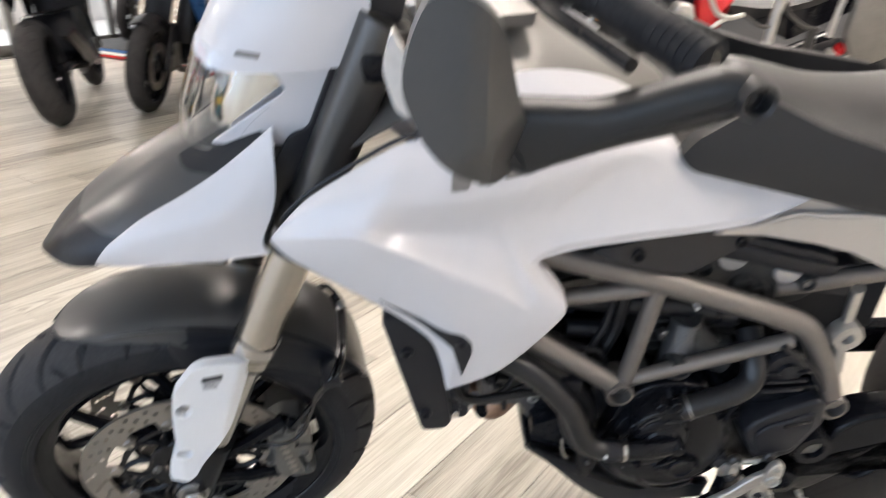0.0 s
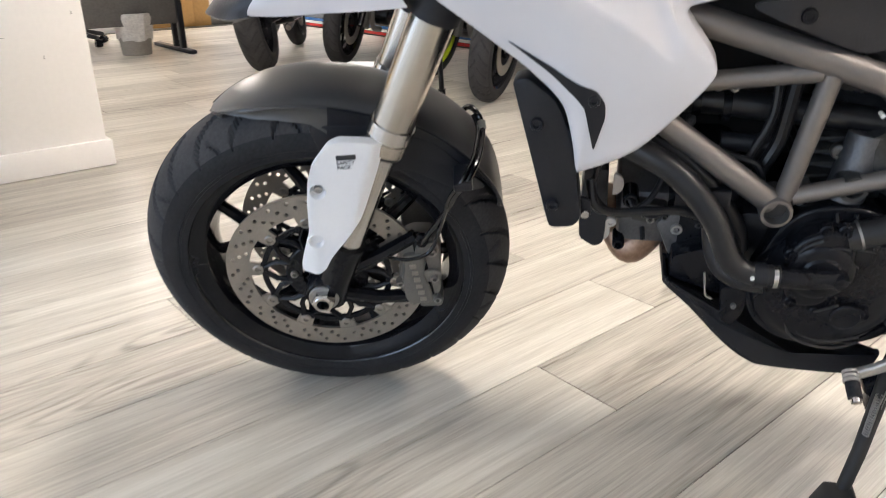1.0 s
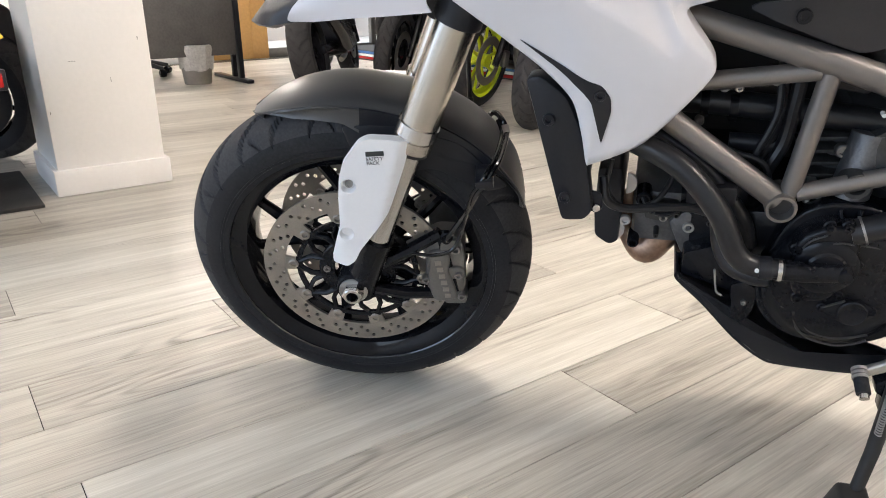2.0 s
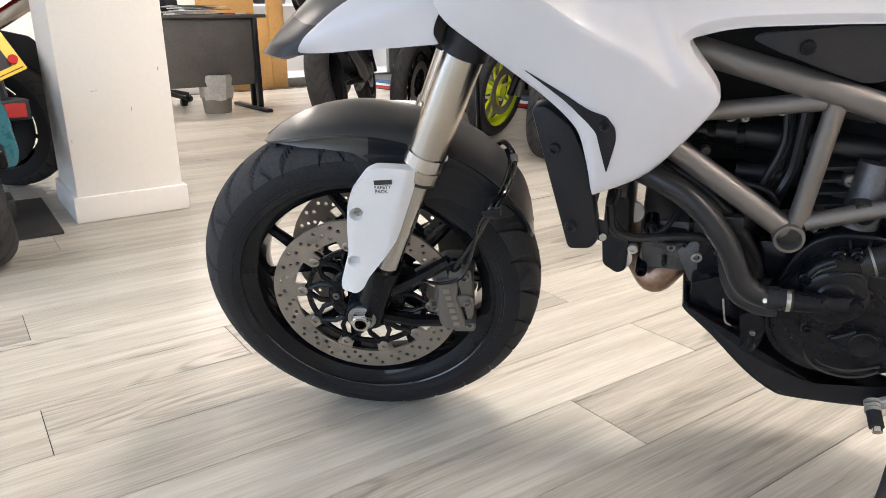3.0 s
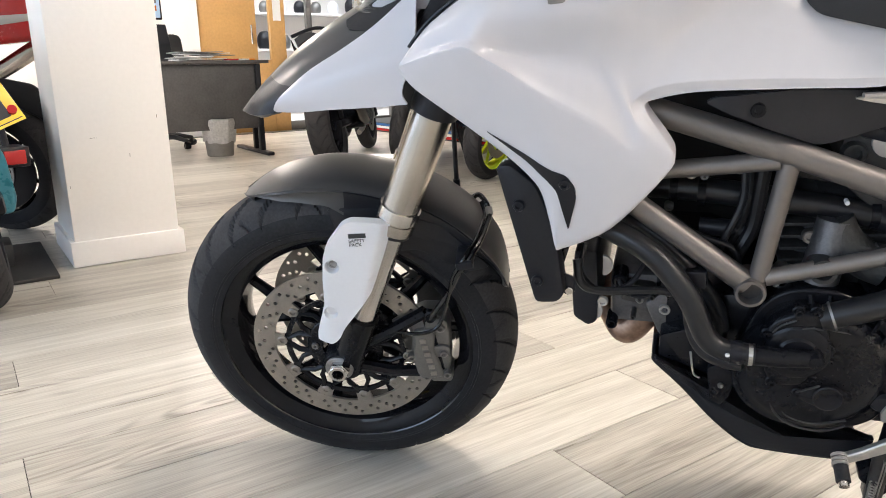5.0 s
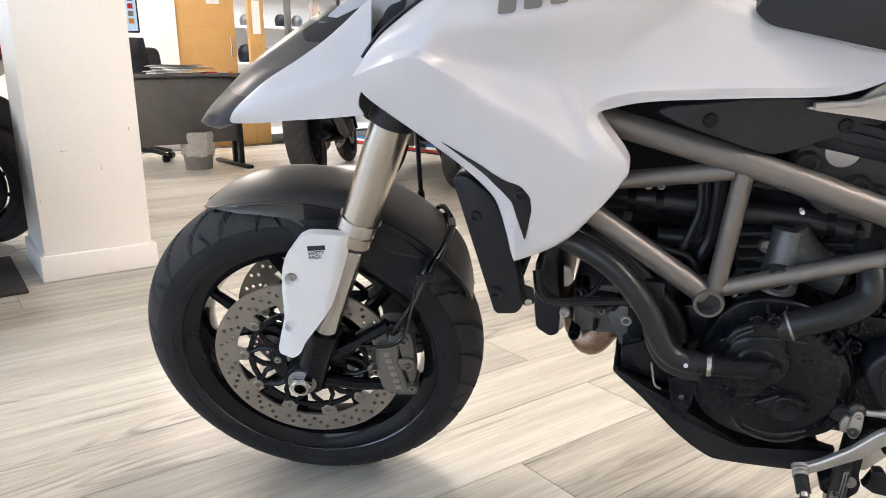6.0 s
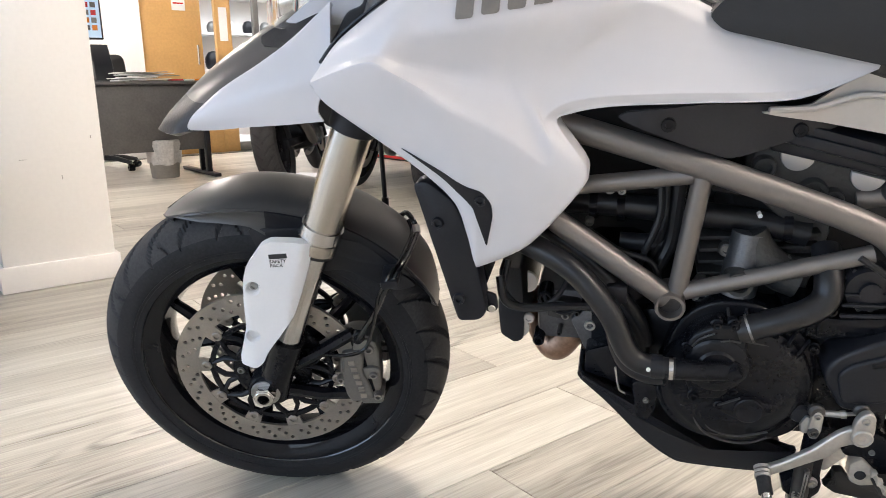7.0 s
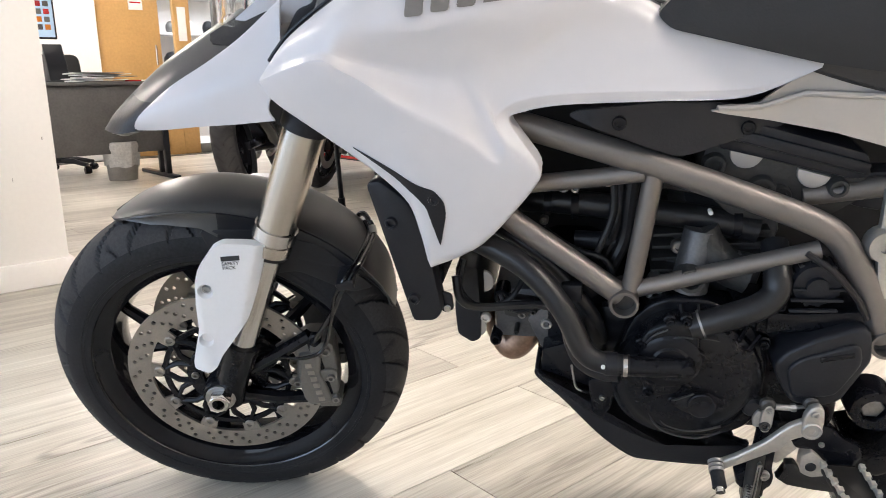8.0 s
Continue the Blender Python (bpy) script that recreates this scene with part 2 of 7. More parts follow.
def revolve(profile, n=48, bm=None, m=None, closed=False):
    """Turns a profile of (radius, y) round the y axis."""
    bm = bm or bmesh.new()
    rings = []
    for r, y in profile:
        ring = []
        for k in range(n):
            a = 2 * math.pi * k / n
            v = Vector((r * math.cos(a), y, r * math.sin(a)))
            ring.append(bm.verts.new(m @ v if m else v))
        rings.append(ring)
    pairs = list(zip(rings, rings[1:])) + ([(rings[-1], rings[0])] if closed else [])
    for a, b in pairs:
        for k in range(n):
            bm.faces.new((a[k], b[k], b[(k + 1) % n], a[(k + 1) % n]))
    if not closed:
        for ring in (rings[0], rings[-1]):
            bm.faces.new(ring)
    return bm


def slab(outline, y0, y1, bev=0.003, bm=None, seg=2):
    """A plate of (x, z) outline between two depths, with rounded edges."""
    bm = bm or bmesh.new()
    a = [bm.verts.new((x, y0, z)) for x, z in outline]
    b = [bm.verts.new((x, y1, z)) for x, z in outline]
    n = len(outline)
    fs = [bm.faces.new(a), bm.faces.new(b[::-1])]
    for k in range(n):
        fs.append(bm.faces.new((a[k], b[k], b[(k + 1) % n], a[(k + 1) % n])))
    bmesh.ops.recalc_face_normals(bm, faces=fs)
    if bev:
        es = {e for f in fs[:2] for e in f.edges}
        bmesh.ops.bevel(bm, geom=list(es), offset=bev, segments=seg, profile=0.5, affect="EDGES")
    return bm


def rounded(outline, r=0.01, k=4):
    """The outline with its corners rounded."""
    out, n = [], len(outline)
    for i in range(n):
        p, a, b = Vector(outline[i]), Vector(outline[i - 1]), Vector(outline[(i + 1) % n])
        u, v = a - p, b - p
        q = min(r, u.length * 0.45, v.length * 0.45)
        s, e = p + u.normalized() * q, p + v.normalized() * q
        for j in range(k + 1):
            t = j / k
            out.append(tuple((1 - t) ** 2 * s + 2 * t * (1 - t) * p + t * t * e))
    return out


def sheet(rows, thick=0.003, bm=None, cyclic=False):
    """A skin through rows of points, with a thickness."""
    bm = bm or bmesh.new()
    g = [[bm.verts.new(p) for p in row] for row in rows]
    for a, b in zip(g, g[1:]):
        for k in range(len(a) - 1 + cyclic):
            bm.faces.new((a[k], a[(k + 1) % len(a)], b[(k + 1) % len(a)], b[k]))
    if thick:
        bmesh.ops.recalc_face_normals(bm, faces=bm.faces)
        bmesh.ops.solidify(bm, geom=bm.faces[:], thickness=thick)
    return bm


def smooth_rows(rows, across=4, along=4):
    """A finer, smooth net through a coarse net of points."""
    fine = [curve(r, across) for r in rows]
    cols = [curve([fine[i][k] for i in range(len(fine))], along) for k in range(len(fine[0]))]
    return [[c[i] for c in cols] for i in range(len(cols[0]))]


def disc(r, y0, y1, x=0.0, z=0.0, n=20, bm=None, bev=0.0):
    bm = bm or bmesh.new()
    b = bev
    return revolve([(r - b, y0), (r, y0 + (b if y1 > y0 else -b)), (r, y1 - (b if y1 > y0 else -b)), (r - b, y1)], n, bm, Matrix.Translation((x, 0, z)))


def bolt(x, y, z, r=0.006, h=0.005, bm=None):
    """A round-headed bolt with a hexagon socket, its head towards -y."""
    bm = bm or bmesh.new()
    t = Matrix.Translation((x, y, z))
    return revolve([(r, h), (r, 0.001), (r * 0.86, -0.001), (r * 0.52, -0.001), (r * 0.48, h * 0.5)], 12, bm, t)



# ---- the showroom ----
def structure(ob, label, category):
    return tagged(ob, label, category, kind="structure")


ROOM = (-6.75, 4.2, -4.6, 5.6, 2.75)   # x0, x1, y0, y1, height
x0, x1, y0, y1, H = ROOM
structure(part("floor", box(x0, x1, y0, y1, -0.12, -0.003), JOINT), "screed floor under pale wood-effect planks", "floor")
structure(part("wall_east", box(x1, x1 + 0.15, y0, y1, 0, H), WALL), "plain white painted showroom wall", "wall")
bm = box(x0, -4.2, y0 - 0.15, y0, 0, H)
box(3.6, x1, y0 - 0.15, y0, 0, H, 0, bm)
box(-4.2, 3.6, y0 - 0.15, y0, 2.45, H, 0, bm)
box(-4.2, 3.6, y0 - 0.15, y0, 0, 0.25, 0, bm)
structure(part("wall_south", bm, WALL), "white showroom wall with a long shop window", "wall")
win = thing("window_1", pose(0, y0 - 0.07, 0), "long shop window with grey frames", "window", kind="structure")
for wx in (-4.2, -1.6, 1.0, 3.54):
    part("window_frame", box(wx, wx + 0.06, -0.03, 0.03, 0.25, 2.45, 0.004), CALIPER, win)
for wz in (0.25, 2.39):
    part("window_frame", box(-4.2, 3.6, -0.028, 0.028, wz, wz + 0.06, 0.004), CALIPER, win)
area_lamp("daylight_at_shop_window", -0.3, y0 - 0.01, 1.35, 7.6, 2.1, 158, (0.58, 0.74, 1.0), 90, 0, 0)
# assumed wall that closes the room; charcoal only to darken what black parts reflect
structure(part("wall_north", box(x0, x1, y1, y1 + 0.15, 0, H), DARK_WALL), "plain closing wall, made charcoal to dim reflections", "wall")
# the far wall: white, then an oak door, a glazed strip and an oak post with glazing beyond
structure(part("wall_west", box(x0 - 0.15, x0, y0, 1.69, 0, H), WALL), "white painted wall behind the desk", "wall")
structure(part("wall_west_head", box(x0 - 0.15, x0, 1.69, y1, 2.12, H), WALL), "white painted wall over the door and glazing", "wall")
door = thing("door_1", pose(x0, 1.70, 0), "oak veneered door with a paper notice", "door", kind="structure")
part("door_leaf", box(-0.10, -0.05, 0.0, 0.625, 0.005, 2.10, 0.003), OAK, door)
part("notice", box(-0.0495, -0.048, 0.33, 0.47, 1.50, 1.70), PAPER, door, "white paper notice with a red line")
part("notice_line", box(-0.0478, -0.0472, 0.345, 0.455, 1.565, 1.58), RED, door, "red bar")
part("door_pull", tube([(-0.02, 0.56, 0.95), (-0.02, 0.56, 1.15)], 0.01, 10), CHROME, door, "steel pull handle")
post = thing("door_2", pose(x0, 2.48, 0), "oak glazed screen beside the door", "door", kind="structure")
part("screen_post", box(-0.11, -0.04, 0.0, 0.175, 0, 2.12, 0.003), OAK, post)
part("screen_post", box(-0.11, -0.04, 0.44, 0.50, 0, 2.12, 0.003), CALIPER, post, "grey metal glazing post")
part("screen_post", box(-0.11, -0.04, 1.50, 1.56, 0, 2.12, 0.003), CALIPER, post, "grey metal glazing post")
part("screen_rail", box(-0.11, -0.04, 0.175, 2.95, 0, 0.10, 0.003), CALIPER, post, "grey metal bottom rail")
part("screen_panel", box(-0.105, -0.045, -0.155, -0.0005, 0, 0.78, 0.002), OAK, post, "solid oak lower panel")
part("screen_notice", box(-0.0395, -0.038, 0.04, 0.13, 1.20, 1.55), PAPER, post, "white notice on the oak post")
# the bright accessories room beyond
structure(part("wall_beyond", box(-9.6, -9.5, -1.0, 6.5, 0, H), WALL), "bright white wall of the room beyond", "wall")
structure(part("floor_beyond", box(-9.5, x0 - 0.15, -1.0, 6.5, -0.1, 0.0), TRIM), "pale floor of the room beyond", "floor")
structure(part("ceiling_beyond", box(-9.6, x0 - 0.15, -1.0, 6.5, H, H + 0.1), CEIL), "white ceiling of the room beyond", "ceiling")
area_lamp("daylight_in_room_beyond", -8.1, 3.0, H - 0.05, 2.0, 4.5, 160, (0.86, 0.92, 1.0))
rack_rng = random.Random(11)
for shelf_z in (0.45, 0.95, 1.45, 1.95):
    sh = thing("wall_shelf", pose(-9.3, 3.4, shelf_z), "white wall shelf with dark riding gear", "shelf", "shelves in the room beyond")
    part("board", box(-0.19, 0.15, -1.9, 1.9, -0.03, 0.0, 0.003), TRIM, sh)
    for i in range(13):
        gy = -1.75 + i * 0.285 + rack_rng.uniform(-0.05, 0.05)
        r = rack_rng.uniform(0.07, 0.12)
        hm = thing("helmet", pose(-9.28, 3.4 + gy, shelf_z + 0.001), "dark riding helmet on a white shelf", "helmet", "helmets on the shelves")
        part("shell", revolve([(0.02, 2.1 * r), (0.6 * r, 1.95 * r), (0.95 * r, 1.4 * r), (r, 0.9 * r), (0.92 * r, 0.35 * r), (0.75 * r, 0.0)], 16, None, pose(0, 0, 0, 90, 0, 0)), rack_rng.choice((BLACK, CALIPER, RED, BLACK, WHITE_MATT)), hm)
structure(part("ceiling", box(x0, x1, y0, y1, H, H + 0.1), CEIL), "white showroom ceiling", "ceiling")
structure(part("baseboard", box(x0, x0 + 0.016, y0, 1.69, 0, 0.1, 0.004), TRIM), "white skirting board along the wall", "baseboard")


def pillar():
    p = thing("pillar", pose(-1.79, -0.285, 0), "square white painted pillar with skirting", "pillar", kind="structure")
    part("shaft", box(-0.46, 0, 0, 0.385, 0, H, 0.006), WALL, p)
    sk = bmesh.new()
    box(-0.476, 0.016, -0.016, 0.401, 0, 0.098, 0.006, sk)
    part("skirting", sk, TRIM, p, "white gloss skirting round the pillar")

    for sy, sz, wy, wz in ((0.10, 0.480, 0.024, 0.0016), (0.232, 0.400, 0.0018, 0.016), (0.345, 0.545, 0.003, 0.012), (0.012, 0.30, 0.002, 0.010)):
        part("scuff_mark", box(0.0002, 0.0009, sy, sy + wy, sz, sz + wz), SCUFF, p, "small grey scuff on the paint")


pillar()
# ceiling lights
DIFFUSER = glow("light panel", (1.0, 0.905, 0.83), 64.0)
for lx, ly in ((0.15, 0.95), (0.15, 3.95), (3.1, 0.95), (3.1, 3.95), (-2.8, -2.05), (-5.75, -2.05), (-5.75, 0.95), (-5.75, 3.95)):
    light = thing("ceiling_light", pose(lx, ly, H - 0.03), "square white recessed ceiling light panel", "ceiling light", "ceiling lights")
    part("light_frame", box(-0.32, 0.32, -0.32, 0.32, 0, 0.029, 0.004), TRIM, light)
    part("diffuser", box(-0.29, 0.29, -0.29, 0.29, -0.004, -0.0005), DIFFUSER, light, "glowing white diffuser")



# ---- the white motorcycle: x to its tail, y to its far side, z up; it leans on its stand ----
LEAN_BIKE, STEER_BIKE, RAKE = 12.0, 14.0, 24.0
BIKE = pose(0, 0, 0, 0, 0, 38.5) @ pose(0, 0, 0, LEAN_BIKE, 0, 0)
HUB = Vector((0.0205, -0.0226, 0.301))
AXIS = Vector((math.sin(radians(RAKE)), 0, math.cos(radians(RAKE))))
TURNED = Matrix.Translation(HUB) @ Matrix.Rotation(radians(STEER_BIKE), 4, AXIS)
FAR_SIDE = TURNED @ Matrix.Translation((0, -0.052, 0))       # the far leg and its caliper
NOSE = TURNED @ Matrix(((1, 0, 0, 0), (0, 0.745, 0, -0.028), (0, 0, 1, 0), (0, 0, 0, 1)))     # beak and lamp
moto = thing("motorcycle", BIKE, "white and grey sports motorcycle leaning on its side stand", "motorcycle")


def tyre(core, r, n=720, grooves=True):
    bm, k, rings, sunk = bmesh.new(), 44, [], set()
    for i in range(n):
        a = 2 * math.pi * i / n
        ring = []
        for j in range(k):
            v = -1 + 2 * j / (k - 1)
            b = v * radians(106)
            rad, y = core + r * 0.98 * math.cos(b), r * math.sin(b)
            if grooves:
                u = a * 26 / (2 * math.pi) + (0.5 if v > 0 else 0)
                shape = 3.0 * abs(v) - 2.1 * v * v
                d = (u - shape) % 1.0
                if 0.05 < abs(v) < 0.64 and min(d, 1 - d) < 0.062 * min(1, (0.68 - abs(v)) * 5):
                    rad -= 0.006
                    sunk.add((i, j))
                d2 = (u * 0.5 + 0.5 + 0.5 * abs(v)) % 1.0
                if 0.40 < abs(v) < 0.60 and min(d2, 1 - d2) < 0.026:
                    rad -= 0.005
                    sunk.add((i, j))
            ring.append(bm.verts.new((rad * math.cos(a), y, rad * math.sin(a))))
        rings.append(ring)
    for i in range(n):
        p, q = rings[i], rings[(i + 1) % n]
        for j in range(k - 1):
            f = bm.faces.new((p[j], p[j + 1], q[j + 1], q[j]))
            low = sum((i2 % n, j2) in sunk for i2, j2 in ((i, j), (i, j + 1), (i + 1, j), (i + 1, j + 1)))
            # sunk groove faces take the near-black slot: their shade is in the colour
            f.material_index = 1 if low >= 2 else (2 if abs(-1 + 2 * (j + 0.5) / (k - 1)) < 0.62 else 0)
        bm.faces.new((p[k - 1], p[0], q[0], q[k - 1]))
    return bm


def holed_ring(r_in, r_out, holes, y0, y1):
    """A flat ring with round holes, of real thickness."""
    bm = bmesh.new()

    def loop(cx, cz, r, n):
        vs = [bm.verts.new((cx + r * math.cos(2 * math.pi * i / n), y0, cz + r * math.sin(2 * math.pi * i / n))) for i in range(n)]
        return [bm.edges.new((vs[i], vs[(i + 1) % n])) for i in range(n)]
    es = loop(0, 0, r_out, 96) + loop(0, 0, r_in, 72)
    for cx, cz, r in holes:
        es += loop(cx, cz, r, 8)
    bmesh.ops.triangle_fill(bm, use_beauty=True, edges=es)
    fs = bm.faces[:]
    made = bmesh.ops.extrude_face_region(bm, geom=fs)
    bmesh.ops.translate(bm, verts=[v for v in made["geom"] if isinstance(v, bmesh.types.BMVert)], vec=(0, y1 - y0, 0))
    return bm


# front wheel
ROLL = Matrix.Translation((0.0292, -0.0428, 0.2977)) @ Matrix.Rotation(radians(11.9), 4, AXIS) @ Matrix.Rotation(radians(1.76), 4, "X")
rim = revolve([(0.231, -0.052), (0.2325, -0.049), (0.231, -0.046), (0.222, -0.044), (0.210, -0.038), (0.200, -0.020), (0.197, 0.0), (0.200, 0.020), (0.210, 0.038), (0.222, 0.044), (0.231, 0.046),
               (0.2325, 0.049), (0.231, 0.052), (0.223, 0.0535), (0.215, 0.052), (0.207, 0.048), (0.196, 0.040), (0.189, 0.018), (0.187, 0.0), (0.189, -0.018), (0.196, -0.040), (0.207, -0.048), (0.215, -0.052), (0.223, -0.0535)], 96, closed=True)
wheel = part("front_wheel", rim, BLACK_GLOSS, moto, "gloss black cast front wheel", ROLL)
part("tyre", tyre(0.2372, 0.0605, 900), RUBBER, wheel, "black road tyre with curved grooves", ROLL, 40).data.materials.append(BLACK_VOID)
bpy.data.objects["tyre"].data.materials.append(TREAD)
for rr, yy, th in ((0.2300, 0.0592, 0.0011), (0.2345, 0.0600, 0.0009), (0.2265, 0.0582, 0.0010)):
    part("sidewall_rib", revolve([(rr - th, -yy + 0.0010), (rr, -yy - 0.0012), (rr + th, -yy + 0.0010), (rr, -yy + 0.004)], 96, closed=True), HOSE, wheel, "thin raised rib on the sidewall", ROLL)
part("rim_lip", revolve([(0.2195, -0.0545), (0.2215, -0.0570), (0.2235, -0.0560), (0.2235, -0.0520), (0.2195, -0.0520)], 96, closed=True), LIP, wheel, "gloss black rim lip", ROLL)
sp = revolve([(0.030, -0.055), (0.036, -0.050), (0.036, 0.050), (0.030, 0.055)], 32)
part("hub", sp, BLACK_GLOSS, wheel, "", ROLL)
for i in range(5):
    for s in (-1, 1):
        a = 2 * math.pi * i / 5 + 0.31
        b = a + s * 0.30
        p, q, r = Vector((0.03 * math.cos(a), s * 0.008, 0.03 * math.sin(a))), Vector((0.11 * math.cos(a + s * 0.17), s * 0.012, 0.11 * math.sin(a + s * 0.17))), Vector((0.190 * math.cos(b), s * 0.012, 0.190 * math.sin(b)))
        part("spoke", tube(curve([p, q, r], 4), (0.014, 0.009), 8), BLACK_GLOSS, wheel, "", ROLL)
def arc_ring(r0, r1, y0, y1, a0, a1, n=10, bm=None):
    """A flat piece of a ring between two angles."""
    outline = [(r1 * math.cos(a0 + (a1 - a0) * k / n), r1 * math.sin(a0 + (a1 - a0) * k / n)) for k in range(n + 1)]
    outline += [(r0 * math.cos(a1 + (a0 - a1) * k / n), r0 * math.sin(a1 + (a0 - a1) * k / n)) for k in range(n + 1)]
    return slab(outline, y0, y1, 0.0, bm)


holes = []
for i in range(30):
    a = 2 * math.pi * i / 30
    wave = 0.0022 * math.sin(i * 2.4)
    for r, o in ((0.1315, 0.0), (0.1405, 0.075), (0.1500, 0.145)):
        if i % 3 == 2 and r < 0.135:
            continue
        holes.append(((r + wave) * math.cos(a + o), (r + wave) * math.sin(a + o), 0.0036))
for s in (-1, 1):
    yd = -0.0645 if s < 0 else 0.0600     # the outer face of each disc
    d = part("brake_disc", holed_ring(0.1235, 0.1600, holes, yd, yd + 0.005), DISC, wheel, "drilled steel brake disc", ROLL, 30)
    for i in range(10):
        a = 2 * math.pi * i / 10 + radians(26)
        cx, cz = 0.1095 * math.cos(a), 0.1095 * math.sin(a)
        tab = arc_ring(0.1065, 0.1240, yd + 0.0006, yd + 0.0046, a - 0.115, a + 0.115, 5)
        part("disc_tab", tab, DISC, d, "", ROLL)
        bob = part("bobbin", revolve([(0.0086, yd + 0.006), (0.0086, yd - 0.0012), (0.0074, yd - 0.0024), (0.0046, yd - 0.0024), (0.0042, yd + 0.001), (0.0001, yd + 0.001)], 18, None, Matrix.Translation((cx, 0, cz))), DISC, d, "steel disc bobbin", ROLL)
        e = arc_ring(0.0960, 0.1045, yd + 0.0012, yd + 0.0060, a - 0.315, a + 0.315, 9)
        for turn in (-1, 1):
            u0, u1 = a + turn * 0.30, a + turn * 0.035
            tube([(0.060 * math.cos(u0), yd + 0.0036, 0.060 * math.sin(u0)), (0.082 * math.cos((u0 + u1) / 2 + turn * 0.05), yd + 0.0036, 0.082 * math.sin((u0 + u1) / 2 + turn * 0.05)), (0.103 * math.cos(u1), yd + 0.0036, 0.103 * math.sin(u1))], (0.0052, 0.0044), 8, e, flat=0.7)
        disc(0.0115, yd + 0.0010, yd + 0.0062, cx * 0.965, cz * 0.965, 14, e)
        part("carrier_arm", e, BLACK_CAST, d, "", ROLL)
    part("carrier_ring", revolve([(0.040, yd), (0.064, yd), (0.066, yd + 0.002), (0.066, yd + 0.008), (0.040, yd + 0.008)], 40, closed=True), BLACK_CAST, d, "", ROLL)
    for i in range(5):
        a = 2 * math.pi * i / 5 + 0.5
        part("carrier_bolt", bolt(0.052 * math.cos(a), yd - 0.003, 0.052 * math.sin(a), 0.0065, 0.006), STEEL, d, "steel carrier bolt", ROLL)

# front fork, both legs
DROP = Matrix.Translation((0.001, 0, -0.005))


def along(z, y, off=0.013):
    return Vector((off + 0.445 * z, y, z))


for s in (-1, 1):
    y = 0.112 * s
    side = TURNED if s < 0 else FAR_SIDE
    leg = part("fork_leg", tube([along(0.255, y), along(0.47, y)], 0.0285, 28), FORK, moto, "brushed aluminium upside-down fork tube", side)
    part("fork_upper", tube([along(0.47, y), along(0.70, y)], 0.0285, 28), FORK_DARK, leg, "dark anodised upper fork tube", side)
    part("slider", tube([along(0.03, y), along(0.262, y)], 0.0215, 24), CHROME, leg, "polished steel slider", side)
    part("fork_collar", tube([along(0.246, y), along(0.262, y)], 0.0300, 28), FORK, leg, "brushed lower collar", side)
    part("fork_collar", tube([along(0.2660, y), along(0.2680, y), along(0.2800, y), along(0.2830, y)], (0.0318, 0.0312), 28), CHROME, leg, "bright upper collar", side)
    part("dust_seal", tube([along(0.240, y), along(0.2465, y)], 0.0275, 24), HOSE, leg, "", side)
    bm = tube([along(0.085, y), along(0.045, y), Vector((0.018, y, 0.012)), Vector((0.005, y, -0.025))], (0.0275, 0.026), 20)
    part("axle_clamp", bm, BLACK_CAST, leg, "black cast fork foot", side)
    part("axle_boss", revolve([(0.0145, s * 0.090), (0.029, s * 0.092), (0.030, s * 0.128), (0.027, s * 0.133), (0.0145, s * 0.133)], 28, closed=True), BLACK_CAST, leg, "black cast axle boss", side @ DROP)
    part("axle_nut", revolve([(0.0135, s * 0.150), (0.0165, s * 0.150), (0.0182, s * 0.148), (0.0182, s * 0.136), (0.0135, s * 0.136)], 6, closed=True), CHROME, leg, "hollow steel axle nut", side @ DROP, 20)
    part("axle_end", revolve([(0.0098, s * 0.1525), (0.0138, s * 0.1525), (0.0150, s * 0.1508), (0.0150, s * 0.136), (0.0098, s * 0.136)], 32, closed=True), CHROME, leg, "round hollow axle end", side @ DROP)
    part("axle_washer", revolve([(0.0125, s * 0.1375), (0.0225, s * 0.1375), (0.0235, s * 0.1365), (0.0235, s * 0.130), (0.0125, s * 0.130)], 32, closed=True), STEEL, leg, "", side @ DROP)
    bm = tube([Vector((0.0, s * 0.10, 0.0)), Vector((0.10, s * 0.098, 0.048)), Vector((0.15, s * 0.094, 0.075))], 0.011, 8)
    tube([Vector((0.02, s * 0.10, -0.025)), Vector((0.08, s * 0.097, -0.045)), Vector((0.165, s * 0.094, -0.050))], 0.011, 8, bm)
    tube([Vector((0.15, s * 0.094, 0.075)), Vector((0.165, s * 0.094, -0.050))], 0.009, 8, bm)
    part("caliper_bracket", bm, BLACK_CAST, leg, "black cast caliper bracket", side)

# clamps at the head
for z in (0.47, 0.66):
    part("fork_clamp", box(0.175 + 0.445 * (z - 0.4), 0.255 + 0.445 * (z - 0.4), -0.145, 0.093, z - 0.018, z + 0.018, 0.012), BLACK_CAST, moto, "black cast fork clamp", TURNED)
for s in (-1, 1):
    part("fork_boot", tube([along(0.425, 0.112 * s), along(0.49, 0.112 * s)], 0.0335, 24), BLACK, moto, "black plastic fork boot", TURNED if s < 0 else FAR_SIDE)


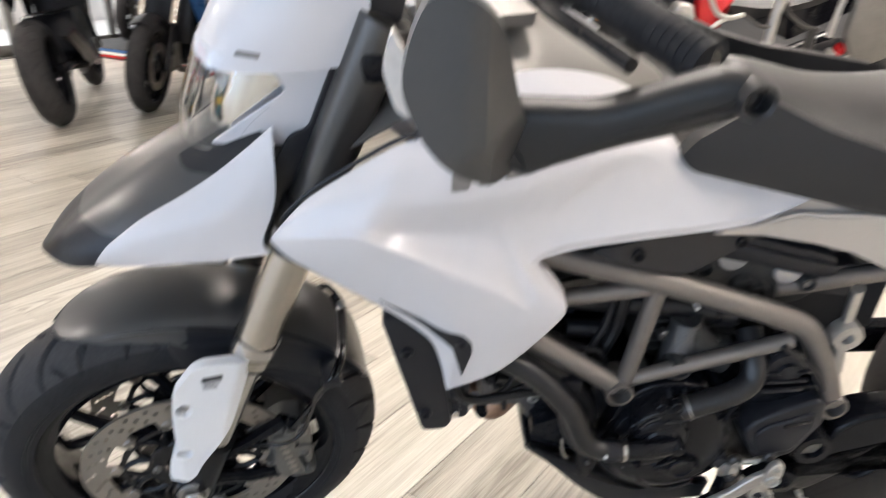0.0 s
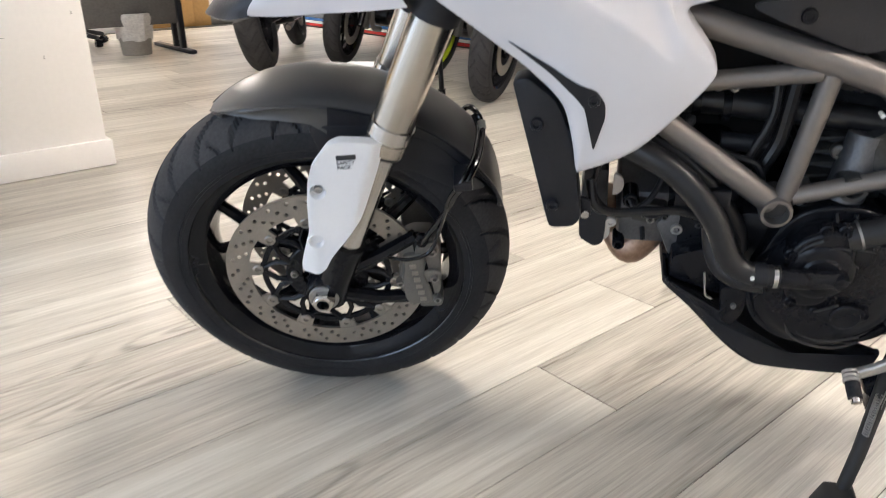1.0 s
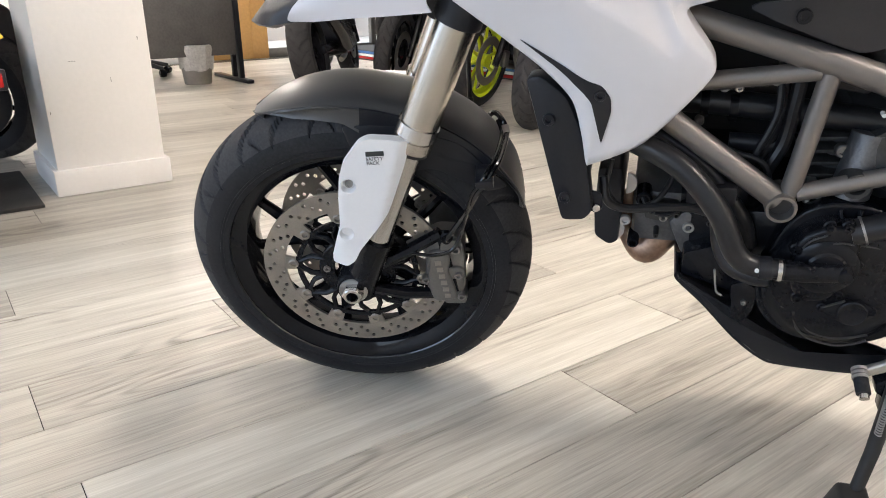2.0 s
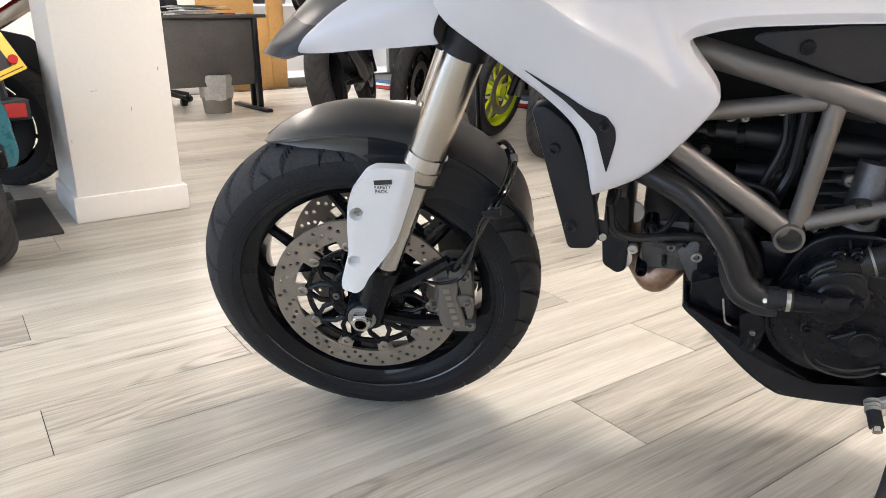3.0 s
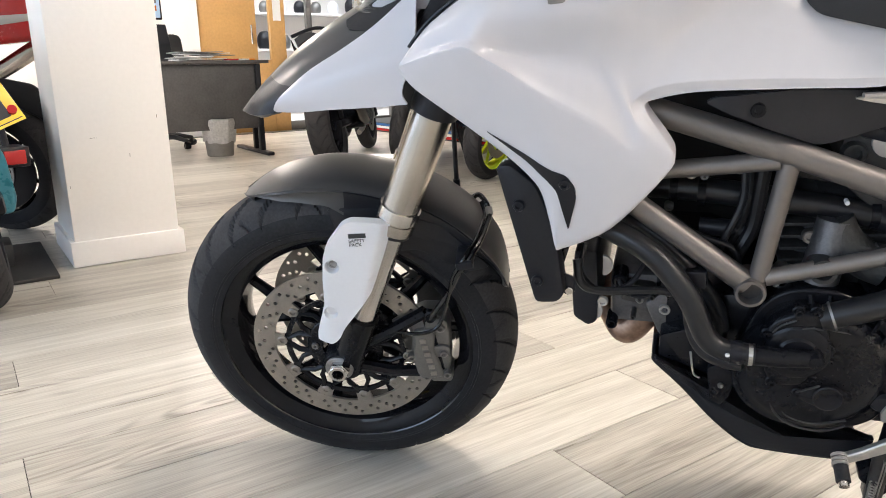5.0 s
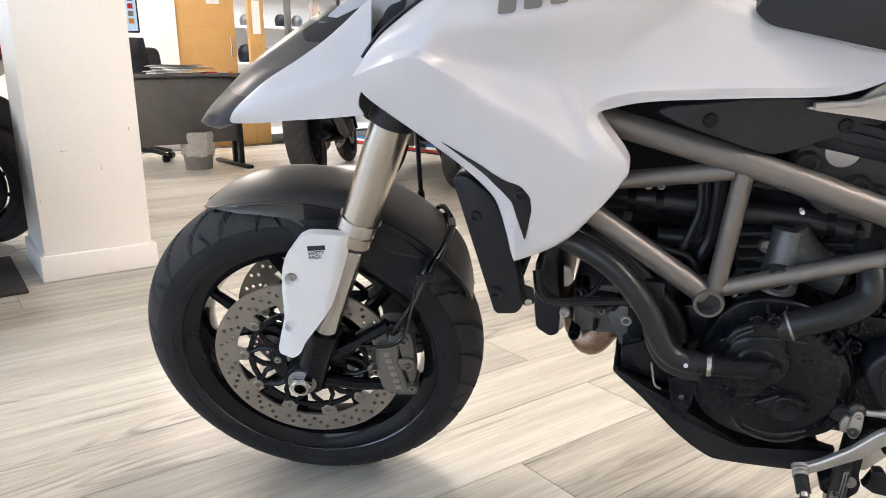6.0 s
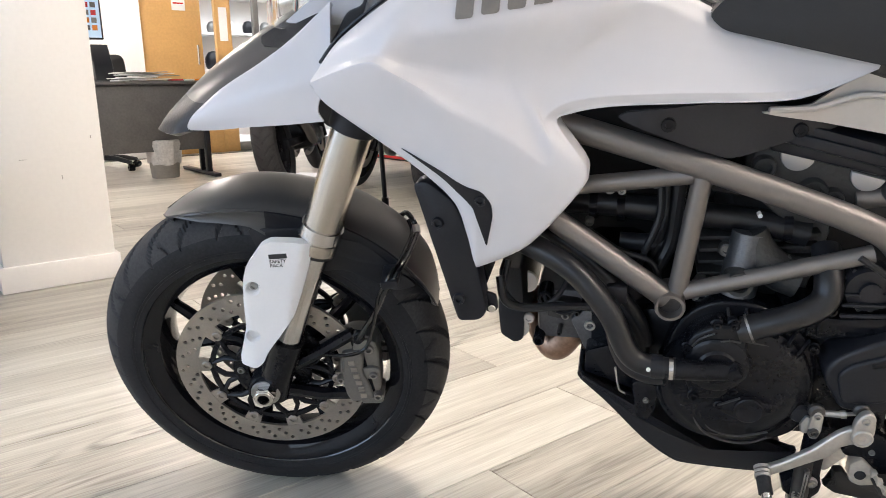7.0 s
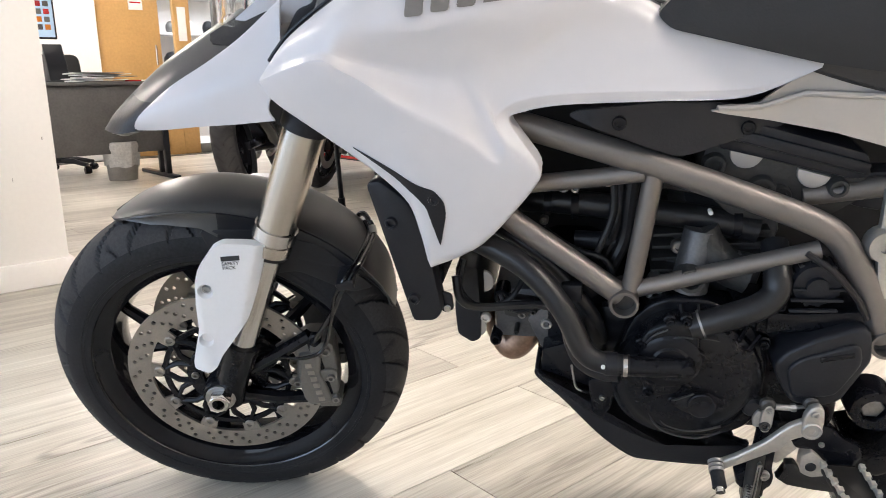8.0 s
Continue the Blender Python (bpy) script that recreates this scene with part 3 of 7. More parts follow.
# ---- panels: an outline in side view, with a depth at each place ----
def skin(outline, depth, thick=0.004, step=0.012, holes=()):
    """A thin moulded panel: the (x, z) outline, with round holes, cut into a fine net, each place set at depth(x, z)."""
    bm = bmesh.new()
    if holes:
        es = []
        for ring in [outline] + [[(hx + hr * math.cos(math.pi * k / 12), hz + hr * math.sin(math.pi * k / 12)) for k in range(24)] for hx, hz, hr in holes]:
            vs = [bm.verts.new((x, 0, z)) for x, z in ring]
            es += [bm.edges.new((vs[k], vs[(k + 1) % len(vs)])) for k in range(len(vs))]
        bmesh.ops.triangle_fill(bm, use_beauty=True, edges=es)
    else:
        bm.faces.new([bm.verts.new((x, 0, z)) for x, z in outline])
    xs, zs = [p[0] for p in outline], [p[1] for p in outline]
    for lo, hi, axis in ((min(xs), max(xs), (1, 0, 0)), (min(zs), max(zs), (0, 0, 1))):
        n = max(1, int((hi - lo) / step))
        for i in range(1, n):
            at = lo + (hi - lo) * i / n
            bmesh.ops.bisect_plane(bm, geom=bm.verts[:] + bm.edges[:] + bm.faces[:], plane_co=[at * c for c in axis], plane_no=axis)
    bmesh.ops.triangulate(bm, faces=[f for f in bm.faces if len(f.verts) > 4])
    for v in bm.verts:
        v.co.y = depth(v.co.x, v.co.z)
    if thick:
        bmesh.ops.recalc_face_normals(bm, faces=bm.faces)
        if sum(f.normal.y for f in bm.faces) > 0:
            bmesh.ops.reverse_faces(bm, faces=bm.faces)
        made = bmesh.ops.extrude_face_region(bm, geom=bm.faces[:])
        bmesh.ops.translate(bm, verts=[v for v in made["geom"] if isinstance(v, bmesh.types.BMVert)], vec=(0, thick, 0))
    return bm


def between(x, table):
    """Straight steps between the (x, value) pairs of a table."""
    if x <= table[0][0]:
        return table[0][1]
    for (a, p), (b, q) in zip(table, table[1:]):
        if x <= b:
            return p + (q - p) * (x - a) / (b - a)
    return table[-1][1]


# tank fairing: five lines from nose to tail, with straight faces between them
def soft_line(pts, steps=5, pull=0.85):
    p = [Vector(q) for q in pts]
    p = [p[0]] + p + [p[-1]]
    out = []
    for i in range(1, len(p) - 2):
        b, c = p[i], p[i + 1]
        tb, tc = (p[i + 1] - p[i - 1]) * 0.5 * pull, (p[i + 2] - p[i]) * 0.5 * pull
        for k in range(steps):
            t = k / steps
            out.append((2 * t ** 3 - 3 * t * t + 1) * b + (t ** 3 - 2 * t * t + t) * tb + (3 * t * t - 2 * t ** 3) * c + (t ** 3 - t * t) * tc)
    return out + [p[-2]]


EDGE = [(0.245, -0.238, 0.797), (0.264, -0.239, 0.772), (0.327, -0.239, 0.725), (0.376, -0.239, 0.687), (0.410, -0.238, 0.650), (0.422, -0.237, 0.606), (0.4275, -0.236, 0.5715), (0.436, -0.236, 0.5700), (0.494, -0.236, 0.600),
        (0.553, -0.235, 0.668), (0.563, -0.234, 0.698), (0.5285, -0.225, 0.7475), (0.545, -0.221, 0.7575), (0.588, -0.213, 0.7625), (0.680, -0.192, 0.760), (0.785, -0.168, 0.758), (0.860, -0.157, 0.787)]
CREASE = [(0.2465, -0.240, 0.8005), (0.283, -0.262, 0.815), (0.337, -0.288, 0.831), (0.362, -0.286, 0.818), (0.386, -0.282, 0.803), (0.416, -0.276, 0.780), (0.443, -0.270, 0.763), (0.456, -0.267, 0.755), (0.485, -0.260, 0.736),
          (0.516, -0.250, 0.709), (0.524, -0.2455, 0.728), (0.514, -0.237, 0.753), (0.536, -0.229, 0.771), (0.583, -0.219, 0.777), (0.680, -0.195, 0.773), (0.788, -0.169, 0.768), (0.861, -0.156, 0.7875)]
VALLEY = [(0.2465, -0.240, 0.8012), (0.284, -0.258, 0.822), (0.343, -0.283, 0.837), (0.370, -0.269, 0.825), (0.396, -0.258, 0.816), (0.424, -0.250, 0.809), (0.445, -0.246, 0.806), (0.458, -0.244, 0.804), (0.468, -0.242, 0.803),
          (0.476, -0.241, 0.803), (0.484, -0.240, 0.8035), (0.503, -0.236, 0.807), (0.540, -0.226, 0.819), (0.590, -0.207, 0.838), (0.688, -0.180, 0.812), (0.789, -0.162, 0.795), (0.861, -0.156, 0.788)]
RIDGE = [(0.2465, -0.240, 0.802), (0.287, -0.252, 0.838), (0.352, -0.275, 0.862), (0.387, -0.273, 0.858), (0.415, -0.271, 0.858), (0.443, -0.267, 0.859), (0.466, -0.262, 0.861), (0.482, -0.258, 0.862), (0.498, -0.253, 0.863),
         (0.512, -0.248, 0.864), (0.526, -0.242, 0.865), (0.546, -0.234, 0.867), (0.580, -0.220, 0.869), (0.626, -0.198, 0.866), (0.694, -0.171, 0.832), (0.790, -0.160, 0.803), (0.861, -0.156, 0.7885)]
BROW = [(0.2470, -0.239, 0.803), (0.290, -0.240, 0.849), (0.372, -0.239, 0.900), (0.406, -0.236, 0.910), (0.436, -0.231, 0.917), (0.462, -0.224, 0.921), (0.486, -0.217, 0.923), (0.504, -0.211, 0.923), (0.520, -0.206, 0.922),
        (0.536, -0.201, 0.920), (0.554, -0.195, 0.916), (0.578, -0.187, 0.908), (0.608, -0.179, 0.895), (0.648, -0.170, 0.875), (0.700, -0.160, 0.846), (0.789, -0.155, 0.813), (0.862, -0.155, 0.790)]


def fairing_rows(s):
    lines = [soft_line(l) for l in (EDGE, CREASE, VALLEY, RIDGE, BROW)]
    rows, crease_at = [], 0
    for k, ((a, b), ts, bow) in enumerate(zip(zip(lines, lines[1:]), ((0, 0.15, 0.32, 0.5, 0.68, 0.82, 0.91, 0.965), (0, 0.06, 0.15, 0.3, 0.5, 0.7, 0.85), (0, 0.15, 0.3, 0.5, 0.7, 0.85), (0, 0.14, 0.28, 0.42, 0.56, 0.7, 0.85)), (0.003, -0.003, 0.0, 0.008))):
        if k == 1:
            crease_at = len(rows)
        for t in ts:
            rows.append([p.lerp(q, t) - Vector((0, bow * min(1.0, (q - p).length / 0.075) * 4 * t * (1 - t), 0)) for p, q in zip(a, b)])
    rows.append(lines[-1])
    # ease the crease and the meeting of the faces, so that the moulding has soft edges
    for turn in range(3):
        old = [[p.copy() for p in r] for r in rows]
        for i in range(crease_at - 1, len(rows) - 1):
            for j in range(1, len(rows[0]) - 1):
                if turn < 2 or i > crease_at + 1:
                    rows[i][j].y = 0.5 * old[i][j].y + 0.125 * (old[i - 1][j].y + old[i + 1][j].y + old[i][j - 1].y + old[i][j + 1].y)
    # the turned edge: a narrow band that rolls inwards
    rows.insert(1, [p.lerp(q, 0.03) - Vector((0, 0.0005, 0)) for p, q in zip(lines[0], lines[1])])
    rows.insert(2, [p.lerp(q, 0.08) - Vector((0, 0.0012, 0)) for p, q in zip(lines[0], lines[1])])
    rows[0] = [p + Vector((0, 0.0042, 0)) for p in rows[0]]
    rows.append([p + (Vector((0.0, 0.012, -0.010)) if i < 45 else Vector((0.004, 0.036, 0.0))) for i, p in enumerate(lines[-1])])
    inner = [p + Vector((0, 0.022, 0.004)) for p in lines[0]]
    rows.insert(0, inner)
    return [[Vector((p.x, p.y * s, p.z)) for p in r] for r in rows]


for s, where in ((1, "near"), (-1, "far")):
    fair = part("side_fairing", sheet(fairing_rows(s), 0.0), WHITE, moto, "gloss white tank fairing with soft creases", None, 50)
    if s == 1:
        near_fairing = fair
fair_tree = BVHTree.FromPolygons([v.co.copy() for v in near_fairing.data.vertices], [tuple(p.vertices) for p in near_fairing.data.polygons])


def on_fairing(x, z, lift=0.001):
    hit = fair_tree.ray_cast(Vector((x, -1, z)), Vector((0, 1, 0)))
    return (hit[0].y if hit[0] else -0.235) - lift


SLOT = rounded([(0.350, 0.727), (0.428, 0.683), (0.445, 0.677), (0.455, 0.662), (0.456, 0.645), (0.4455, 0.601), (0.4375, 0.638), (0.4335, 0.656), (0.423, 0.669), (0.394, 0.694)], 0.005, 3)
slot = part("intake_insert", skin(SLOT, lambda x, z: on_fairing(x, z, 0.0015), 0.004, 0.01), BLACK, near_fairing, "black slot in the white fairing")
part("screw", bolt(0.4435, on_fairing(0.4435, 0.6655, 0.0032), 0.6655, 0.0068), BLACK, near_fairing, "black socket screw")
# plain bars where the tank has its raised name
for i in range(6):
    cx, cz = 0.437 + i * 0.0262, 0.8810 + i * 0.0030
    bar = [(cx - 0.0085, cz - 0.0130), (cx + 0.0095, cz - 0.0120), (cx + 0.0115, cz + 0.0140), (cx - 0.0065, cz + 0.0130)]
    if i in (0, 1, 2):
        part("name_bar", skin(rounded(bar, 0.003, 2), lambda x, z: on_fairing(x, z, 0.0025), 0.003, 0.008), LETTER, near_fairing, "raised grey metallic bar")
    else:
        part("name_bar", skin(bar, lambda x, z: on_fairing(x, z, 0.0025), 0.003, 0.008), LETTER, near_fairing, "raised grey metallic bar")
# rubber line along the brow
part("brow_trim", tube([p + Vector((0, 0.004, 0.004)) for p in soft_line(BROW)[2:52]], 0.0022, 6), BLACK, moto, "thin black rubber edge")
# tank between the two sides: dark pad, a white shoulder, a silver console with the lock
rows = []
for u in (-1, -0.6, -0.2, 0.2, 0.6, 1):
    rows.append([(0.31, 0.150 * u, 0.850 + 0.02 * (1 - u * u)), (0.40, 0.165 * u, 0.905 + 0.030 * (1 - u * u)), (0.50, 0.155 * u, 0.925 + 0.035 * (1 - u * u)), (0.60, 0.140 * u, 0.908 + 0.03 * (1 - u * u)), (0.68, 0.13 * u, 0.865 + 0.03 * (1 - u * u)), (0.74, 0.12 * u, 0.835 + 0.02 * (1 - u * u))])
part("fuel_tank", sheet(smooth_rows(rows, 4, 3), 0.004), CONSOLE, moto, "satin silver fuel tank cover between white sides")
for s in (-1, 1):
    rows = [[(0.45, s * (0.190 - 0.045 * v), 0.905 + 0.024 * v), (0.53, s * (0.178 - 0.042 * v), 0.912 + 0.026 * v), (0.60, s * (0.162 - 0.035 * v), 0.902 + 0.024 * v), (0.655, s * (0.150 - 0.03 * v), 0.880 + 0.018 * v)] for v in (0, 0.5, 1)]
    part("tank_shoulder", sheet(smooth_rows(rows, 4, 3), 0.004), WHITE, moto, "white painted tank shoulder")
rows = [[(0.40, u * 0.085, 0.985 - 0.02 * u * u), (0.46, u * 0.10, 1.000 - 0.02 * u * u), (0.53, u * 0.08, 0.990 - 0.01 * u * u)] for u in (-1, -0.5, 0, 0.5, 1)]
part("tank_console", sheet(smooth_rows(rows, 4, 3), 0.016), CONSOLE, moto, "warm silver tank console")
part("filler_cap", revolve([(0.034, -0.012), (0.034, 0.004), (0.030, 0.008), (0.02, 0.008)], 32, None, pose(0.46, -0.02, 1.003, 90, 0, 0)), ALLOY, moto, "round alloy filler cap")

# radiator side cover
RAD = rounded([(0.352, 0.672), (0.370, 0.676), (0.402, 0.650), (0.424, 0.598), (0.437, 0.498), (0.428, 0.485), (0.398, 0.482)], 0.008, 3)
part("radiator_cover", slab(RAD, -0.222, -0.19, 0.004), BLACK, moto, "black plastic radiator side cover")
part("radiator", box(0.40, 0.425, -0.19, 0.19, 0.50, 0.72, 0.004), BLACK_CAST, moto, "black finned radiator", Matrix.Identity(4))

# trellis frame
for s in (-1, 1):
    y = 0.172 * s
    runs = [([(0.40, y, 0.772), (0.526, y, 0.733), (0.685, y, 0.683), (0.800, y, 0.642), (0.866, y, 0.616), (0.899, y, 0.597), (0.922, y, 0.567), (0.945, y, 0.525), (0.972, y, 0.462)], 0.0160),
            ([(0.42, y * 0.9, 0.682), (0.526, y, 0.605), (0.660, y, 0.507)], 0.0150), ([(0.692, y, 0.674), (0.672, y, 0.516)], 0.0120),
            ([(0.68, y, 0.517), (0.885, y, 0.578)], 0.0110), ([(0.46, y, 0.640), (0.551, y, 0.656), (0.680, y, 0.671)], 0.0110)]
    for pts, r in runs:
        part("frame_tube", tube(curve(pts, 5) if len(pts) > 3 else pts, r, 16), FRAME, moto, "bronze grey tubular trellis frame")
    for bx, bz in ((0.664, 0.501), (0.972, 0.460)):
        part("frame_boss", revolve([(0.0145, y + 0.018 * s), (0.0180, y + 0.018 * s), (0.0190, y + 0.014 * s), (0.0190, y - 0.03 * s), (0.0145, y - 0.03 * s)], 24, None, Matrix.Translation((bx, 0, bz)), True), FRAME, moto, "open tube boss of the frame")
        # a dark disc closes the tube, coloured like the shade inside it
        part("boss_core", disc(0.0146, y + 0.002 * s, y - 0.02 * s, bx, bz, 20), HEAD_DARK, moto, "dark disc for the shaded inside of the tube boss")

# front mudguard
def mudguard_rows():
    """Rows from the pointed front tip to the rear: skirt, raised crease, then a rounded crown."""
    rows, n = [], 60
    for i in range(n + 1):
        a = 114.5 - 96.5 * i / n
        edge = between(a, [(18, 0.2985), (24, 0.303), (29, 0.306), (35, 0.3045), (43, 0.290), (50, 0.272), (58, 0.264), (66, 0.262), (78, 0.258), (83, 0.271), (86, 0.279), (91, 0.282), (101, 0.2915), (109.5, 0.3045), (114.5, 0.3065)])
        crease = between(a, [(18, 0.2995), (24, 0.307), (30, 0.3130), (40, 0.3160), (50, 0.3160), (58, 0.3150), (68, 0.3075), (78, 0.3070), (93, 0.3075), (102, 0.3080), (109, 0.3078), (114.5, 0.3070)])
        crown = between(a, [(18, 0.3005), (25, 0.3095), (33, 0.3185), (42, 0.3250), (50, 0.3275), (62, 0.3260), (73, 0.3240), (80, 0.3230), (88, 0.3215), (96, 0.3180), (104, 0.3140), (110, 0.3105), (114.5, 0.3075)])
        wide = between(a, [(18, 0.022), (21, 0.038), (28, 0.055), (36, 0.062), (60, 0.0635), (90, 0.0625), (100, 0.058), (107, 0.046), (112, 0.030), (114.5, 0.010)])
        up, fall = crown - crease, crease - edge
        half = [(0.975, edge), (0.920, edge + fall * 0.30), (0.915, edge + fall * 0.62), (0.955, edge + fall * 0.86), (0.993, crease - 0.0006), (1.0, crease + 0.0008), (0.975, crease + up * 0.10),
                (0.915, crease + up * 0.30), (0.825, crease + up * 0.52), (0.680, crease + up * 0.73), (0.480, crease + up * 0.89), (0.240, crease + up * 0.97)]
        row = [(-y, r) for y, r in half] + [(0, crown)] + [(y, r) for y, r in reversed(half)]
        ar = radians(a)
        rows.append([(r * math.cos(ar), y * wide, r * math.sin(ar)) for y, r in row])
    return rows


guard = mudguard_rows()
part("front_mudguard", sheet([r[4:-4] for r in guard], 0.0030), GREY_BODY, moto, "satin grey plastic front mudguard", ROLL, 40)
for row_part in (slice(None, 5), slice(-5, None)):
    part("mudguard_lip", sheet([r[row_part] for r in guard[:22]], 0.0026), GREY_BODY, moto, "satin grey lower lip of the mudguard", ROLL, 40)
    part("mudguard_skirt", sheet([r[row_part] for r in guard[21:]], 0.0026), BLACK, moto, "black plastic mudguard skirt", ROLL, 40)
for s in (-1, 1):
    SKIRT = rounded([(0.016, 0.276), (0.10, 0.270), (0.19, 0.238), (0.262, 0.158), (0.225, 0.150), (0.150, 0.195), (0.09, 0.190), (0.030, 0.215)], 0.012, 3)
    part("mudguard_stay", slab(SKIRT, s * 0.0625, s * 0.0565, 0.003), BLACK, moto, "black plastic mudguard stay", ROLL)

# fork guard
GUARD = rounded([(0.066, 0.278), (0.103, 0.274), (0.126, 0.267), (0.112, 0.228), (0.091, 0.177), (0.081, 0.156), (0.056, 0.126), (0.032, 0.098), (0.022, 0.080), (0.010, 0.071), (-0.014, 0.076), (-0.013, 0.090), (0.007, 0.144), (0.011, 0.187), (0.017, 0.221), (0.025, 0.242), (0.051, 0.272)], 0.005, 3)
CUPS = ((0.029, 0.207, 0.0112), (0.015, 0.128, 0.0108))


def guard_depth(x, z):
    """The guard leans out towards its foot and bends back along a line beside the tube."""
    bend = max(0.0, x - (0.064 + 0.34 * (z - 0.13)))
    front = max(0.0, 0.004 + 0.10 * (z - 0.07) - x)
    return -(0.173 - 0.10 * z - 0.55 * bend - 0.35 * front)


for s in (1, -1):
    gd = part("fork_guard", skin(GUARD, lambda x, z: s * guard_depth(x, z), 0.016 * s, 0.007, CUPS), WHITE_MATT, moto, "white plastic fork guard", TURNED if s == 1 else FAR_SIDE, 30)
    if s == 1:
        near_guard = gd
for gx, gz, gr in CUPS:
    gy = guard_depth(gx, gz)
    cup = part("screw_cup", revolve([(gr + 0.0003, gy - 0.0004), (gr - 0.0006, gy + 0.0006), (gr * 0.78, gy + 0.0085), (0.0002, gy + 0.0090), (0.0002, gy + 0.0110), (gr * 0.9, gy + 0.0105), (gr + 0.0012, gy + 0.0010)], 24, None, Matrix.Translation((gx, 0, gz)) @ Matrix(((1, 0, 0, 0), (0, 1, 0.10, 0), (0, 0, 1, 0), (0, 0, 0, 1))), True), WHITE_MATT, near_guard, "recessed screw cup", TURNED)
    if gz > 0.15:
        part("screw", bolt(gx, gy + 0.0050, gz, 0.0062, 0.004), ALLOY, cup, "small socket screw", TURNED)
part("name_bar", box(0.061, 0.087, -0.0007, 0.0010, -0.0036, 0.0036), INK, near_guard, "small black bar in place of a name", TURNED @ Matrix.Translation((0, guard_depth(0.07, 0.2555), 0.2555)) @ Matrix.Rotation(radians(-5.7), 4, "X"))
for words, tz in (("SAFETY", 0.2455), ("PACK", 0.2390)):
    cu = bpy.data.curves.new("lettering", "FONT")
    cu.body, cu.size, cu.extrude = words, 0.0074, 0.0003
    lo = new("lettering", cu)
    dg = bpy.context.evaluated_depsgraph_get()
    me = bpy.data.meshes.new_from_object(lo.evaluated_get(dg))
    bpy.data.objects.remove(lo)
    bm = bmesh.new()
    bm.from_mesh(me)
    bm.transform(Matrix.Translation((0.0605, guard_depth(0.07, tz) - 0.0004, tz)) @ pose(0, 0, 0, 84.3, 0, 0))
    part("lettering", bm, INK, near_guard, "small black printed words", TURNED, 0)

# beak and headlamp cowl
def beak_rows(s):
    side = [[(-0.021, -0.106, 0.437), (0.020, -0.122, 0.440), (0.070, -0.137, 0.446), (0.120, -0.147, 0.449), (0.173, -0.153, 0.452)],
            [(-0.018, -0.112, 0.446), (0.024, -0.125, 0.456), (0.075, -0.137, 0.465), (0.122, -0.144, 0.470), (0.168, -0.149, 0.470)],
            [(-0.011, -0.1125, 0.456), (0.030, -0.121, 0.475), (0.080, -0.130, 0.491), (0.125, -0.136, 0.503), (0.188, -0.138, 0.516)],
            [(-0.002, -0.109, 0.464), (0.038, -0.111, 0.491), (0.090, -0.112, 0.517), (0.138, -0.111, 0.544), (0.196, -0.110, 0.584)],
            [(0.002, -0.104, 0.466), (0.042, -0.105, 0.493), (0.094, -0.106, 0.519), (0.142, -0.105, 0.546), (0.198, -0.104, 0.586)]]
    return [[(x, y if s == 1 else -0.056 - y, z) for x, y, z in r] for r in side]


for s in (1, -1):
    part("beak_side", sheet(smooth_rows(beak_rows(s), 5, 5), 0.004), WHITE, moto, "gloss white beak side panel", TURNED, 50)
half = [[(-0.094, 0.0, 0.418), (-0.068, 0.0, 0.442), (0.003, 0.0, 0.497), (0.098, 0.0, 0.550), (0.190, 0.0, 0.596)],
        [(-0.080, 0.042, 0.423), (-0.058, 0.043, 0.450), (0.008, 0.044, 0.499), (0.095, 0.042, 0.546), (0.190, 0.040, 0.592)],
        [(-0.052, 0.084, 0.428), (-0.032, 0.086, 0.453), (0.020, 0.086, 0.493), (0.094, 0.084, 0.530), (0.190, 0.080, 0.577)],
        [(-0.020, 0.1075, 0.4365), (-0.006, 0.1090, 0.4590), (0.036, 0.1095, 0.4880), (0.096, 0.1105, 0.5165), (0.192, 0.1065, 0.5605)]]
rows = [[(x, -y, z) for x, y, z in r] for r in reversed(half)] + half[1:]
net = smooth_rows(rows, 6, 4)
part("beak_top", sheet([r[9:] for r in net], 0.004), GREY_BODY, moto, "satin grey beak top", NOSE, 50)
part("beak_lip", sheet([r[:10] for r in net], 0.012), BLACK, moto, "black plastic beak mouth", NOSE, 50)

